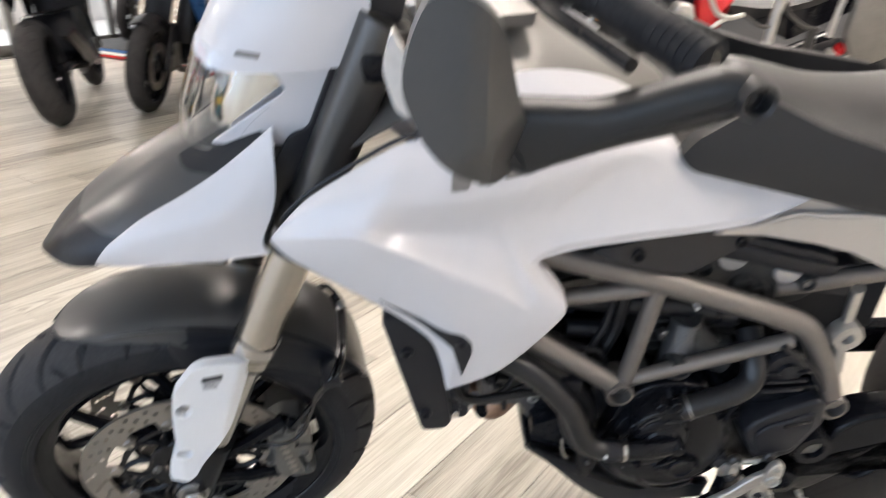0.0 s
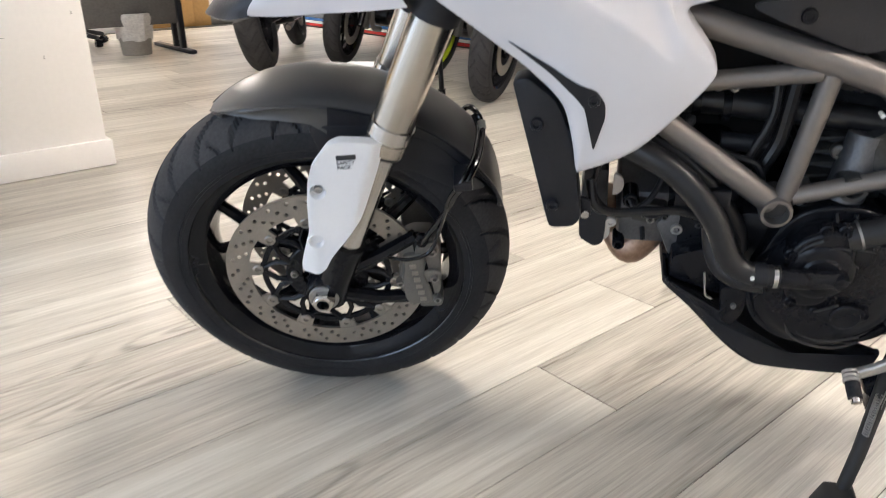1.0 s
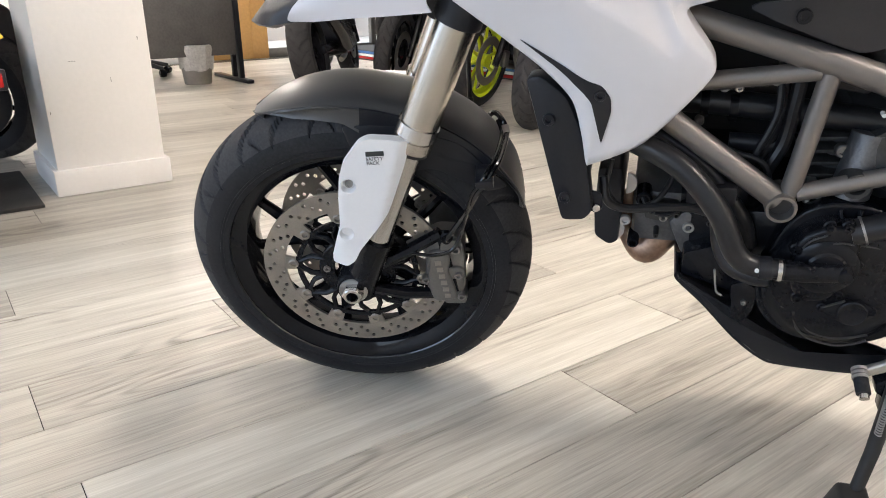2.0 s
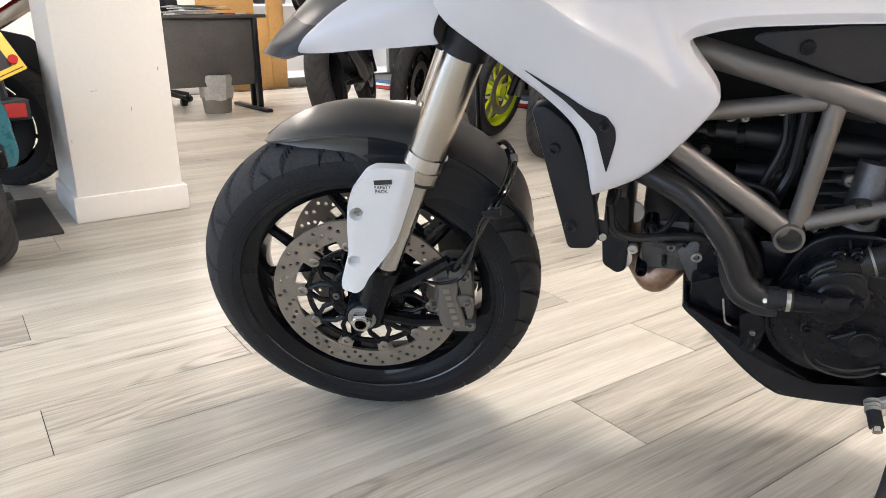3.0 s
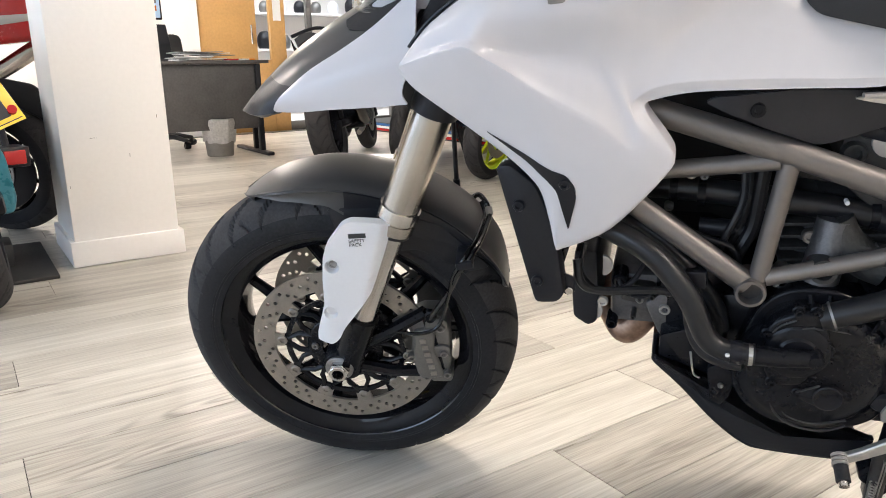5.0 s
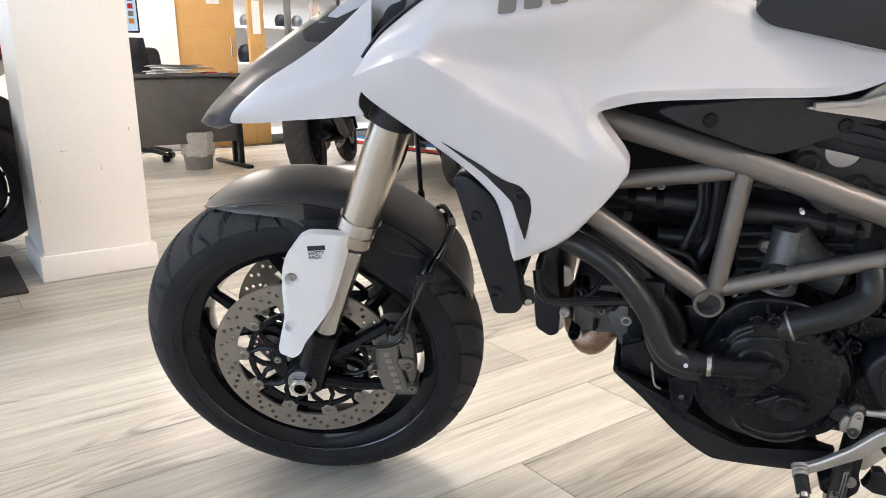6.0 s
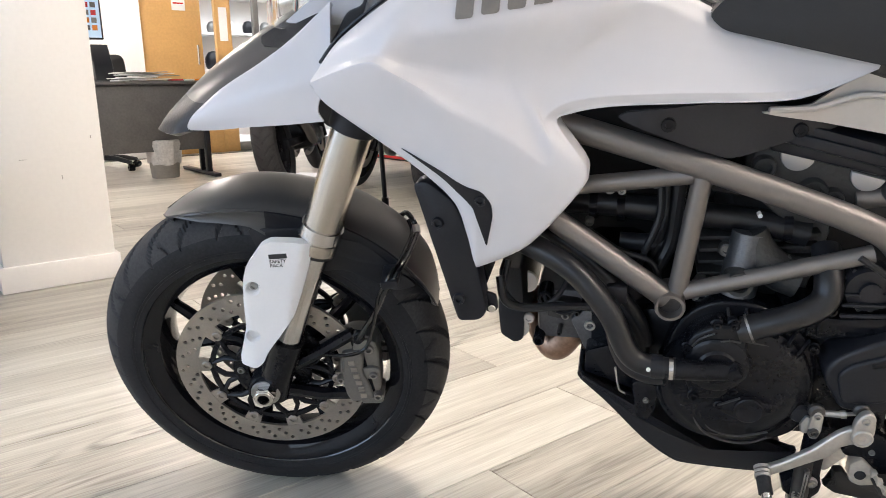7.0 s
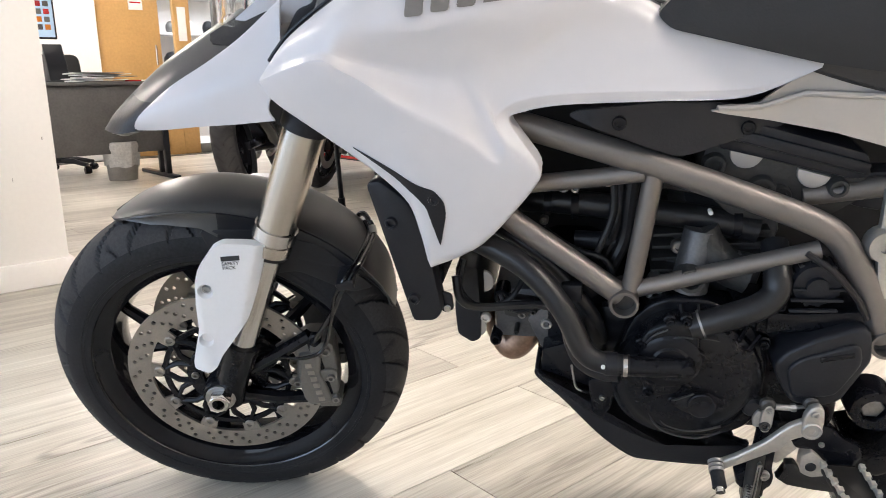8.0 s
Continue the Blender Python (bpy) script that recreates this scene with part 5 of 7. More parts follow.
# lying cylinder in front, with its pipe
bm = box(0.485, 0.60, -0.095, 0.09, 0.385, 0.470, 0.012)
front = part("front_cylinder_head", bm, FRONT_CAST, moto, "grey lying cylinder head", Matrix.Identity(4))
part("head_flange", slab(rounded([(0.535, 0.435), (0.556, 0.452), (0.598, 0.446), (0.605, 0.40), (0.585, 0.362), (0.556, 0.385)], 0.006, 3), -0.118, -0.08, 0.004), FRONT_CAST, front, "cast head flange")
part("bolt", bolt(0.563, -0.120, 0.427, 0.0085, 0.006), ALLOY, front, "bright socket bolt")
part("bolt", bolt(0.528, -0.115, 0.437, 0.006, 0.01), STEEL, front)
for x, z, r in ((0.500, 0.464, 0.011), (0.489, 0.392, 0.0085)):
    part("head_boss", revolve([(r, -0.08), (r, -0.112), (r * 0.8, -0.115), (r * 0.55, -0.115), (r * 0.5, -0.10)], 20, None, Matrix.Translation((x, 0, z))), BLACK_CAST, front)
for x, z in ((0.475, 0.487), (0.462, 0.412)):
    part("half_disc", slab([(x + 0.014 * math.cos(radians(a)), z + 0.016 * math.sin(radians(a))) for a in range(-90, 91, 15)], -0.112, -0.105, 0.001), CHAMPAGNE, front, "pale half-round plug")
part("bolt", bolt(0.476, -0.116, 0.430, 0.008, 0.005), CHAMPAGNE, front)
part("front_valve_cover", slab(rounded([(0.436, 0.512), (0.468, 0.512), (0.470, 0.440), (0.468, 0.395), (0.455, 0.388), (0.434, 0.402), (0.432, 0.440)], 0.006, 3), -0.118, 0.11, 0.004), BLACK, front, "black front valve cover")
part("exhaust_pipe", tube(curve([(0.548, -0.06, 0.410), (0.530, -0.06, 0.378), (0.508, -0.058, 0.352), (0.490, -0.04, 0.366), (0.478, 0.0, 0.372), (0.475, 0.06, 0.37)], 7), 0.0235, 18), COPPER, moto, "heat-tinted exhaust pipe")
for k in range(4):
    part("head_rib", slab(rounded([(0.560 + k * 0.011, 0.398 - k * 0.004), (0.564 + k * 0.011, 0.400 - k * 0.004), (0.572 + k * 0.011, 0.372 - k * 0.002), (0.567 + k * 0.011, 0.370 - k * 0.002)], 0.001, 2), -0.124, -0.116, 0.001), FRONT_CAST, front, "cast rib")
for x, z, r in ((0.545, 0.446, 0.0045), (0.590, 0.437, 0.0050), (0.512, 0.450, 0.0050), (0.520, 0.412, 0.0040)):
    part("bolt", bolt(x, -0.122, z, r, 0.024), HEAD_DARK, front, "small dark bolt")
part("head_step", slab(rounded([(0.500, 0.462), (0.548, 0.458), (0.552, 0.446), (0.530, 0.428), (0.502, 0.434)], 0.004, 3), -0.112, -0.09, 0.003), HEAD_DARK, front, "dark step of the cylinder head")
part("head_pipe", tube(curve([(0.496, -0.108, 0.470), (0.508, -0.118, 0.452), (0.528, -0.120, 0.446), (0.548, -0.116, 0.452)], 5), 0.0035, 8), BLACK, front, "thin black pipe over the head")
part("exhaust_stud", tube([(0.553, -0.085, 0.376), (0.570, -0.088, 0.380)], 0.006, 8), STEEL, front)
part("wiring_loom", tube(curve([(0.445, -0.16, 0.520), (0.452, -0.17, 0.490), (0.476, -0.165, 0.476), (0.52, -0.16, 0.478), (0.556, -0.155, 0.478), (0.59, -0.15, 0.468), (0.62, -0.14, 0.45)], 6), 0.0062, 10), HOSE, moto, "black cable loop under the fairing")
part("wiring_loom", tube(curve([(0.455, -0.15, 0.540), (0.450, -0.16, 0.500), (0.478, -0.155, 0.470), (0.515, -0.15, 0.482), (0.535, -0.13, 0.51), (0.54, -0.12, 0.53)], 6), 0.004, 8), HOSE, moto, "thin black cable")

# belly pan: a trough with a raised lip
rows = []
for y in (-0.158, -0.15, -0.10, 0.0, 0.10, 0.15, 0.158):
    d = 0.026 * (1 - (y / 0.158) ** 2)
    rows.append([(0.5545, y, 0.376), (0.5560, y, 0.366 - d * 0.2), (0.593, y, 0.330 - d * 0.5), (0.642, y, 0.276 - d * 0.8), (0.681, y, 0.245 - d), (0.708, y, 0.238 - d), (0.790, y, 0.237 - d), (0.840, y, 0.242 - d)])
part("belly_pan", sheet(smooth_rows(rows, 4, 1), 0.004), BLACK, moto, "black plastic belly pan", None, 30)
PANSIDE = rounded([(0.554, 0.377), (0.555, 0.367), (0.593, 0.331), (0.642, 0.277), (0.681, 0.246), (0.707, 0.239), (0.790, 0.238), (0.836, 0.243), (0.842, 0.280), (0.794, 0.274), (0.727, 0.269), (0.672, 0.291), (0.642, 0.310), (0.629, 0.314), (0.618, 0.336), (0.585, 0.356), (0.571, 0.362)], 0.004, 3)
for s in (-1, 1):
    part("pan_side", slab(PANSIDE, s * 0.164, s * 0.152, 0.003), BLACK, moto, "black plastic side of the belly pan")
part("pan_bracket", slab(rounded([(0.557, 0.364), (0.559, 0.404), (0.600, 0.420), (0.625, 0.400), (0.630, 0.300), (0.600, 0.320)], 0.004, 3), -0.150, -0.110, 0.003), BLACK_CAST, moto, "black bracket behind the pan")
part("pan_stay", tube(curve([(0.600, -0.166, 0.392), (0.604, -0.166, 0.366), (0.607, -0.166, 0.355), (0.614, -0.166, 0.351)], 4), 0.0015, 8), ALLOY, moto, "thin bright steel wire")
part("pan_clip", slab(rounded([(0.622, 0.372), (0.640, 0.380), (0.660, 0.366), (0.655, 0.330), (0.645, 0.312), (0.630, 0.318)], 0.005, 3), -0.172, -0.150, 0.003), BLACK_CAST, moto, "black cable clip")
part("screw", bolt(0.642, -0.175, 0.347, 0.0040, 0.004), STEEL, moto, "small steel screw")

# frame side cover under the tank, with two screws
SIDE = rounded([(0.591, 0.749), (0.604, 0.755), (0.693, 0.756), (0.768, 0.748), (0.838, 0.724), (0.838, 0.716), (0.788, 0.706), (0.730, 0.693), (0.714, 0.693), (0.680, 0.707)], 0.007, 3)
cov = part("frame_cover", skin(SIDE, lambda x, z: -0.206 + 0.38 * max(0, x - 0.62) - 0.12 * (0.75 - z), 0.006, 0.02), BLACK, moto, "black plastic cover over the frame tube")
for x, z in ((0.648, 0.738), (0.795, 0.717)):
    part("screw", bolt(x, -0.206 + 0.38 * max(0, x - 0.62) - 0.12 * (0.75 - z) - 0.004, z, 0.0085, 0.006), BLACK_GLOSS, cov, "black button screw")

# gear lever and linkage
LEV = rounded([(0.790, 0.288), (0.812, 0.301), (0.844, 0.326), (0.871, 0.356), (0.884, 0.364), (0.905, 0.362), (0.906, 0.345), (0.889, 0.340), (0.876, 0.334), (0.863, 0.316), (0.846, 0.306), (0.818, 0.288), (0.795, 0.275)], 0.004, 4)
lever = part("gear_lever", slab(LEV, -0.2195, -0.2095, 0.0028, seg=3), LEVER, moto, "flat satin alloy gear lever")
part("lever_eye", slab(rounded([(0.884, 0.374), (0.890, 0.388), (0.899, 0.392), (0.906, 0.386), (0.908, 0.366), (0.905, 0.346), (0.895, 0.340), (0.884, 0.345)], 0.006, 4), -0.225, -0.2135, 0.0025, seg=3), LEVER, lever)
part("bolt", revolve([(0.0118, -0.2235), (0.0118, -0.2265), (0.0108, -0.2278), (0.0092, -0.2278), (0.0086, -0.2262), (0.0042, -0.2262), (0.0036, -0.2240), (0.0001, -0.2240)], 24, None, Matrix.Translation((0.895, 0, 0.355))), ALLOY, lever, "flat hexagon socket bolt")
part("bolt", bolt(0.8955, -0.2270, 0.380, 0.0052, 0.004), ALLOY, lever)
part("toe_rubber", tube([(0.7900, -0.2300, 0.2830), (0.7907, -0.2400, 0.2785), (0.7915, -0.2490, 0.2745)], 0.0090, 16), RUBBER, lever, "black rubber toe piece")
for k in range(3):
    y = -0.2150 - 0.0052 * k
    part("toe_collar", tube([(0.7893, y, 0.2885 - 0.0022 * k), (0.7896, y - 0.0040, 0.2868 - 0.0022 * k)], 0.0100 - 0.0004 * (k % 2), 16), ALLOY, lever, "ringed alloy collar")
part("toe_tip", tube([(0.7914, -0.2480, 0.2750), (0.7920, -0.2550, 0.2715)], 0.0062, 14), CHROME, lever)
arm = part("selector_arm", slab(rounded([(0.841, 0.365), (0.845, 0.373), (0.850, 0.374), (0.855, 0.368), (0.855, 0.344), (0.851, 0.332), (0.844, 0.331), (0.839, 0.340)], 0.004, 3), -0.205, -0.197, 0.002), LEVER, moto, "bright alloy selector arm")
part("arm_plate", slab(rounded([(0.832, 0.348), (0.838, 0.360), (0.850, 0.352), (0.848, 0.334), (0.834, 0.332)], 0.004, 3), -0.196, -0.188, 0.002), ALLOY, arm, "pale plate behind the arm")
part("bolt", bolt(0.848, -0.2070, 0.3665, 0.0044, 0.004), ALLOY, arm, "selector joint bolt")
part("bolt", bolt(0.8455, -0.2070, 0.3425, 0.0068, 0.004), HEAD_DARK, arm, "dark selector bolt")
rod = part("link_rod", tube([(0.856, -0.200, 0.3700), (0.874, -0.200, 0.3700)], 0.0042, 12), ALLOY, moto, "satin steel link rod")
part("rod_nut", tube([(0.874, -0.200, 0.3700), (0.880, -0.200, 0.3710)], 0.0054, 6), ALLOY, rod, "hexagon rod nut")
part("rod_thread", tube([(0.880, -0.200, 0.3710), (0.893, -0.200, 0.3735)], 0.0026, 8), STEEL, rod)
for x, z in ((0.847, 0.371), (0.897, 0.378)):
    part("rod_end", disc(0.0098, -0.204, -0.192, x, z, 20, bev=0.003), HEAD_DARK, rod, "dark ball joint")
part("rubber_boot", revolve([(0.013, -0.165), (0.0145, -0.175), (0.0125, -0.182), (0.0135, -0.187), (0.0105, -0.192), (0.0001, -0.192)], 20, None, Matrix.Translation((0.832, 0, 0.357))), BLACK, moto, "black rubber shaft boot")

# side stand with its springs, standing on the floor
stand = part("side_stand", tube([(0.846, -0.19, 0.290), (0.843, -0.20, 0.225), (0.833, -0.222, 0.15), (0.818, -0.246, 0.085)], (0.0135, 0.011), 14, flat=0.8), MATTE_BLACK, moto, "black steel side stand")
part("stand_foot", slab(rounded([(0.795, 0.100), (0.834, 0.100), (0.838, 0.060), (0.782, 0.056)], 0.006, 3), -0.272, -0.236, 0.004), MATTE_BLACK, stand, "black stand foot")
part("stand_pivot", slab(rounded([(0.821, 0.247), (0.830, 0.258), (0.841, 0.265), (0.845, 0.345), (0.868, 0.345), (0.866, 0.265), (0.870, 0.249), (0.868, 0.237), (0.860, 0.228), (0.860, 0.218), (0.848, 0.203), (0.834, 0.201), (0.833, 0.228), (0.824, 0.234)], 0.003, 3), -0.196, -0.172, 0.003), BLACK_CAST, stand, "black stand bracket")
part("bolt", revolve([(0.0082, -0.195), (0.0082, -0.199), (0.0072, -0.2005), (0.0046, -0.2005), (0.0046, -0.2035), (0.0022, -0.2035), (0.0018, -0.2015), (0.0001, -0.2015)], 20, None, Matrix.Translation((0.8555, 0, 0.256))), STEEL, stand, "steel pivot bolt")
pts = []
for k in range(129):
    a, t = 2 * math.pi * k / 8, k / 128
    pts.append((0.8365 - 0.004 * t + 0.0042 * math.cos(a), -0.210 - 0.012 * t + 0.0042 * math.sin(a), 0.246 - 0.062 * t))
part("spring", tube(pts, 0.0011, 5), STEEL, stand, "coiled steel spring")
for dx in (-0.0016, 0.0016):
    part("spring_hook", tube(curve([(0.847 + dx, -0.204, 0.280), (0.8455 + dx, -0.209, 0.268), (0.8430 + dx, -0.210, 0.228), (0.840 + dx, -0.214, 0.190)], 4), 0.0010, 6), STEEL, stand)
part("spring_pin", tube([(0.847, -0.190, 0.281), (0.847, -0.208, 0.279)], 0.0030, 10), STEEL, stand)

# footpeg hanger, peg and swing arm
part("peg_hanger", slab(rounded([(0.890, 0.289), (0.897, 0.298), (0.923, 0.324), (0.937, 0.322), (0.954, 0.304), (0.976, 0.294), (0.982, 0.278), (0.971, 0.255), (0.945, 0.252), (0.928, 0.273), (0.919, 0.283), (0.900, 0.283)], 0.005, 3), -0.172, -0.155, 0.004), BLACK_CAST, moto, "black footpeg hanger")
part("heel_plate", slab(rounded([(0.866, 0.272), (0.866, 0.285), (0.886, 0.300), (0.900, 0.284), (0.879, 0.257), (0.872, 0.257)], 0.003, 3), -0.172, -0.166, 0.0015), ZINC, moto, "pale zinc-plated heel plate")
claw = part("peg_bracket", slab(rounded([(0.904, 0.276), (0.917, 0.286), (0.930, 0.272), (0.943, 0.259), (0.938, 0.245), (0.921, 0.241), (0.908, 0.246), (0.904, 0.258)], 0.004, 3), -0.178, -0.160, 0.003), ZINC, moto, "pale cast footpeg bracket")
# no real bore: a near-black disc gives the shade of one
part("bore_shade", disc(0.0070, -0.1800, -0.170, 0.918, 0.260, 18, bev=0.001), BLACK_VOID, claw, "near-black disc for the shaded bore of the bracket")
part("bolt", bolt(0.928, -0.174, 0.294, 0.0040, 0.004), ALLOY, moto, "small bright bolt")
peg = part("footpeg", slab(rounded([(0.930, -0.176), (0.978, -0.176), (0.990, -0.280), (0.948, -0.283)], 0.006, 3), -0.266, -0.252, 0.004), MATTE_BLACK, moto, "black footpeg with a pale toothed rim", Matrix(((1, 0, 0, 0), (0, 0, 1, 0), (0, -1, 0, 0), (0, 0, 0, 1))))
for xa, xb in ((0.931, 0.949), (0.978, 0.990)):
    part("peg_rim", tube([(xa, -0.178, 0.2675), (xb, -0.280, 0.2675)], 0.0030, 8), ZINC, peg, "pale worn rim")
    for k in range(7):
        y = -0.184 - k * 0.0155
        x = xa + (xb - xa) * k / 6.5
        part("tooth", box(x - 0.0034, x + 0.0034, y - 0.0045, y + 0.0040, 0.266, 0.2745, 0.001), ZINC, peg)
part("foot_lever", slab(rounded([(0.885, 0.212), (0.899, 0.216), (0.895, 0.238), (0.908, 0.240), (0.917, 0.226), (0.941, 0.229), (0.985, 0.215), (0.985, 0.192), (0.936, 0.195), (0.901, 0.200)], 0.003, 3), -0.150, -0.135, 0.003), MATTE_BLACK, moto, "black steel stand tang")
ARM = rounded([(0.955, 0.300), (0.985, 0.262), (1.010, 0.315), (1.028, 0.367), (1.060, 0.390), (1.101, 0.397), (1.20, 0.400), (1.50, 0.350), (1.50, 0.285), (1.22, 0.315), (1.124, 0.332), (1.095, 0.302), (1.081, 0.270), (1.052, 0.243), (1.015, 0.216), (0.96, 0.25)], 0.014, 4)
part("swing_arm", slab(ARM, -0.145, -0.09, 0.010, seg=3), BLACK_CAST, moto, "arched black swing arm")
LINK = rounded([(0.985, 0.120), (1.000, 0.212), (1.062, 0.231), (1.125, 0.215), (1.171, 0.262), (1.23, 0.260), (1.26, 0.10)], 0.014, 4)
part("stand_lug", slab(LINK, -0.12, -0.06, 0.008, seg=3), BLACK_CAST, moto, "black cast lug under the swing arm")
part("swing_arm", box(0.955, 1.50, 0.09, 0.13, 0.29, 0.36, 0.02), BLACK_CAST, moto, "black swing arm")
part("pivot_ring", revolve([(0.016, -0.172), (0.028, -0.172), (0.030, -0.166), (0.030, -0.13), (0.016, -0.13)], 28, None, Matrix.Translation((0.982, 0, 0.352)), True), BLACK_CAST, moto, "black pivot ring")
part("pivot_bolt", disc(0.0158, -0.165, -0.12, 0.982, 0.352, 6, bev=0.002), STEEL, moto, "bright pivot nut")

# rear wheel
back = Matrix.Translation((1.50, 0, 0.315))
rw = part("rear_wheel", revolve([(0.222, -0.075), (0.213, -0.07), (0.195, -0.03), (0.195, 0.03), (0.213, 0.07), (0.222, 0.075), (0.20, 0.07), (0.185, 0.03), (0.185, -0.03), (0.20, -0.07)], 64, closed=True), BLACK_GLOSS, moto, "black cast rear wheel", back)
rear_tyre = part("tyre", tyre(0.235, 0.082, 200, False), RUBBER, rw, "black road tyre", back)
for extra in (BLACK_VOID, TREAD):
    rear_tyre.data.materials.append(extra)
for i in range(10):
    a = 2 * math.pi * i / 10
    part("spoke", tube([(0.03 * math.cos(a), 0, 0.03 * math.sin(a)), (0.19 * math.cos(a), 0, 0.19 * math.sin(a))], (0.015, 0.01), 8), BLACK_GLOSS, rw, "", back)


# ---- seat, tail, bars and headlamp ----
rows = []
for u in (-1, -0.85, -0.5, 0, 0.5, 0.85, 1):
    w = 1 - abs(u) ** 3.2
    rows.append([(0.690, 0.150 * u, 0.848 + 0.022 * w), (0.735, 0.150 * u, 0.826 + 0.060 * w), (0.83, 0.148 * u, 0.793 + 0.090 * w), (0.95, 0.155 * u, 0.758 + 0.100 * w), (1.10, 0.165 * u, 0.755 + 0.11 * w), (1.30, 0.14 * u, 0.80 + 0.13 * w), (1.50, 0.10 * u, 0.86 + 0.10 * w)])
seat = part("seat", sheet(smooth_rows(rows, 5, 4), 0.010), SEAT, moto, "black vinyl rider seat")
PAD = material("dark seat side vinyl", (0.019, 0.0188, 0.020), 0.5, 0, 0.10, 10, 420, 0.2, spec=0.4)
ARM_GREY = material("dark grey moulded plastic", (0.017, 0.0168, 0.0175), 0.45, 0, 0.12, 10, 300, 0.08, spec=0.4)
SIDE_PAD = rounded([(0.683, 0.850), (0.701, 0.868), (0.771, 0.906), (0.784, 0.904), (0.843, 0.877), (0.922, 0.852), (1.10, 0.82), (1.10, 0.778), (0.951, 0.781), (0.850, 0.797), (0.699, 0.835)], 0.008, 3)
for s in (-1, 1):
    part("seat_side", skin(SIDE_PAD, lambda x, z: s * (0.158 + 0.01 * min(1, max(0, x - 0.7) * 4) - 0.35 * max(0, z - 0.84)), 0.02 * s, 0.02), PAD, seat, "darker stitched side of the seat")
TAIL = rounded([(0.748, 0.742), (0.803, 0.747), (0.838, 0.770), (0.864, 0.787), (0.884, 0.789), (0.94, 0.772), (1.10, 0.765), (1.40, 0.83), (1.42, 0.78), (1.15, 0.69), (1.02, 0.655), (0.943, 0.694), (0.890, 0.710), (0.832, 0.722), (0.765, 0.737)], 0.003, 3)
for s in (-1, 1):
    part("tail_panel", skin(TAIL, lambda x, z: s * (0.142 - 0.03 * max(0, x - 0.9) + 0.30 * max(0, 0.82 - x)) - s * 0.10 * max(0, z - 0.745), 0.005, 0.03), CHAMPAGNE, moto, "warm silver tail side panel")
    part("tail_ridge", tube([(0.757, s * 0.160, 0.744), (0.805, s * 0.149, 0.743), (0.85, s * 0.147, 0.757), (0.94, s * 0.146, 0.752), (1.08, s * 0.14, 0.735)], 0.004, 8), CHAMPAGNE, moto, "raised edge of the tail panel")
    part("footrest_strut", tube([(0.952, s * 0.165, 0.655), (0.953, s * 0.168, 0.590), (0.962, s * 0.172, 0.520)], 0.0125, 12, flat=0.6), ALLOY, moto, "bright alloy footrest strut")
    part("strut_eye", revolve([(0.008, s * 0.186), (0.019, s * 0.186), (0.021, s * 0.18), (0.021, s * 0.165), (0.008, s * 0.165)], 20, None, Matrix.Translation((0.951, 0, 0.588)), True), ALLOY, moto, "alloy strut eye")
    part("tail_tube", tube([(0.87, s * 0.12, 0.625), (1.10, s * 0.12, 0.66), (1.40, s * 0.10, 0.76)], 0.013, 12), FRAME, moto, "bronze grey tail frame tube")

# handlebar with grips, levers, guards
bar = part("handlebar", tube(curve([(0.60, -0.385, 1.035), (0.53, -0.26, 1.060), (0.47, -0.14, 1.055), (0.445, -0.05, 1.03), (0.445, 0.05, 1.03), (0.455, 0.14, 1.055), (0.47, 0.26, 1.06), (0.50, 0.385, 1.035)], 6), 0.0125, 14), BLACK_CAST, moto, "black tapered handlebar")
grip = part("grip", tube([(0.600, -0.385, 1.035), (0.565, -0.325, 1.048), (0.530, -0.262, 1.060)], 0.0175, 18), RUBBER, bar, "ribbed black rubber grip")
for k in range(15):
    t = 0.08 + k * 0.058
    p = Vector((0.600, -0.385, 1.035)).lerp(Vector((0.530, -0.262, 1.060)), t)
    d = Vector((-0.07, 0.123, 0.025)).normalized()
    part("grip_ring", tube([p - d * 0.0022, p + d * 0.0022], 0.0186, 16), RUBBER, grip)
part("grip", tube([(0.500, 0.385, 1.035), (0.47, 0.26, 1.060)], 0.0175, 18), RUBBER, bar, "ribbed black rubber grip")
part("switch_block", box(0.49, 0.545, -0.255, -0.20, 1.035, 1.085, 0.01), BLACK, bar, "black switch block")
part("clutch_lever", tube(curve([(0.48, -0.22, 1.06), (0.50, -0.30, 1.05), (0.545, -0.385, 1.035)], 5), 0.007, 8), BLACK_CAST, bar, "black clutch lever")
# the large hand guard with its lamp
PLATE = rounded([(0.392, 1.070), (0.384, 1.035), (0.398, 0.998), (0.425, 0.970), (0.452, 0.955), (0.474, 0.957), (0.484, 0.970), (0.462, 1.030), (0.452, 1.075), (0.432, 1.098), (0.405, 1.098)], 0.014, 4)
guard = part("hand_guard", skin(PLATE, lambda x, z: -0.436 + 0.35 * max(0, 0.425 - x) + 0.9 * max(0, x - (0.438 + 0.10 * max(0, 1.06 - z) if z > 1.03 else 0.441 + 0.08 * (1.03 - z))) + 0.5 * max(0, 0.995 - z - (x - 0.41) * -0.55 - 0.012), 0.022, 0.006), GREY_BODY, moto, "satin grey plastic hand guard", None, 19)
GUARD_ARM = rounded([(0.440, 1.012), (0.496, 1.013), (0.525, 1.014), (0.563, 1.030), (0.598, 1.044), (0.616, 1.042), (0.627, 1.027), (0.614, 1.012), (0.579, 0.998), (0.529, 0.980), (0.488, 0.962), (0.474, 0.953), (0.442, 0.972)], 0.010, 4)
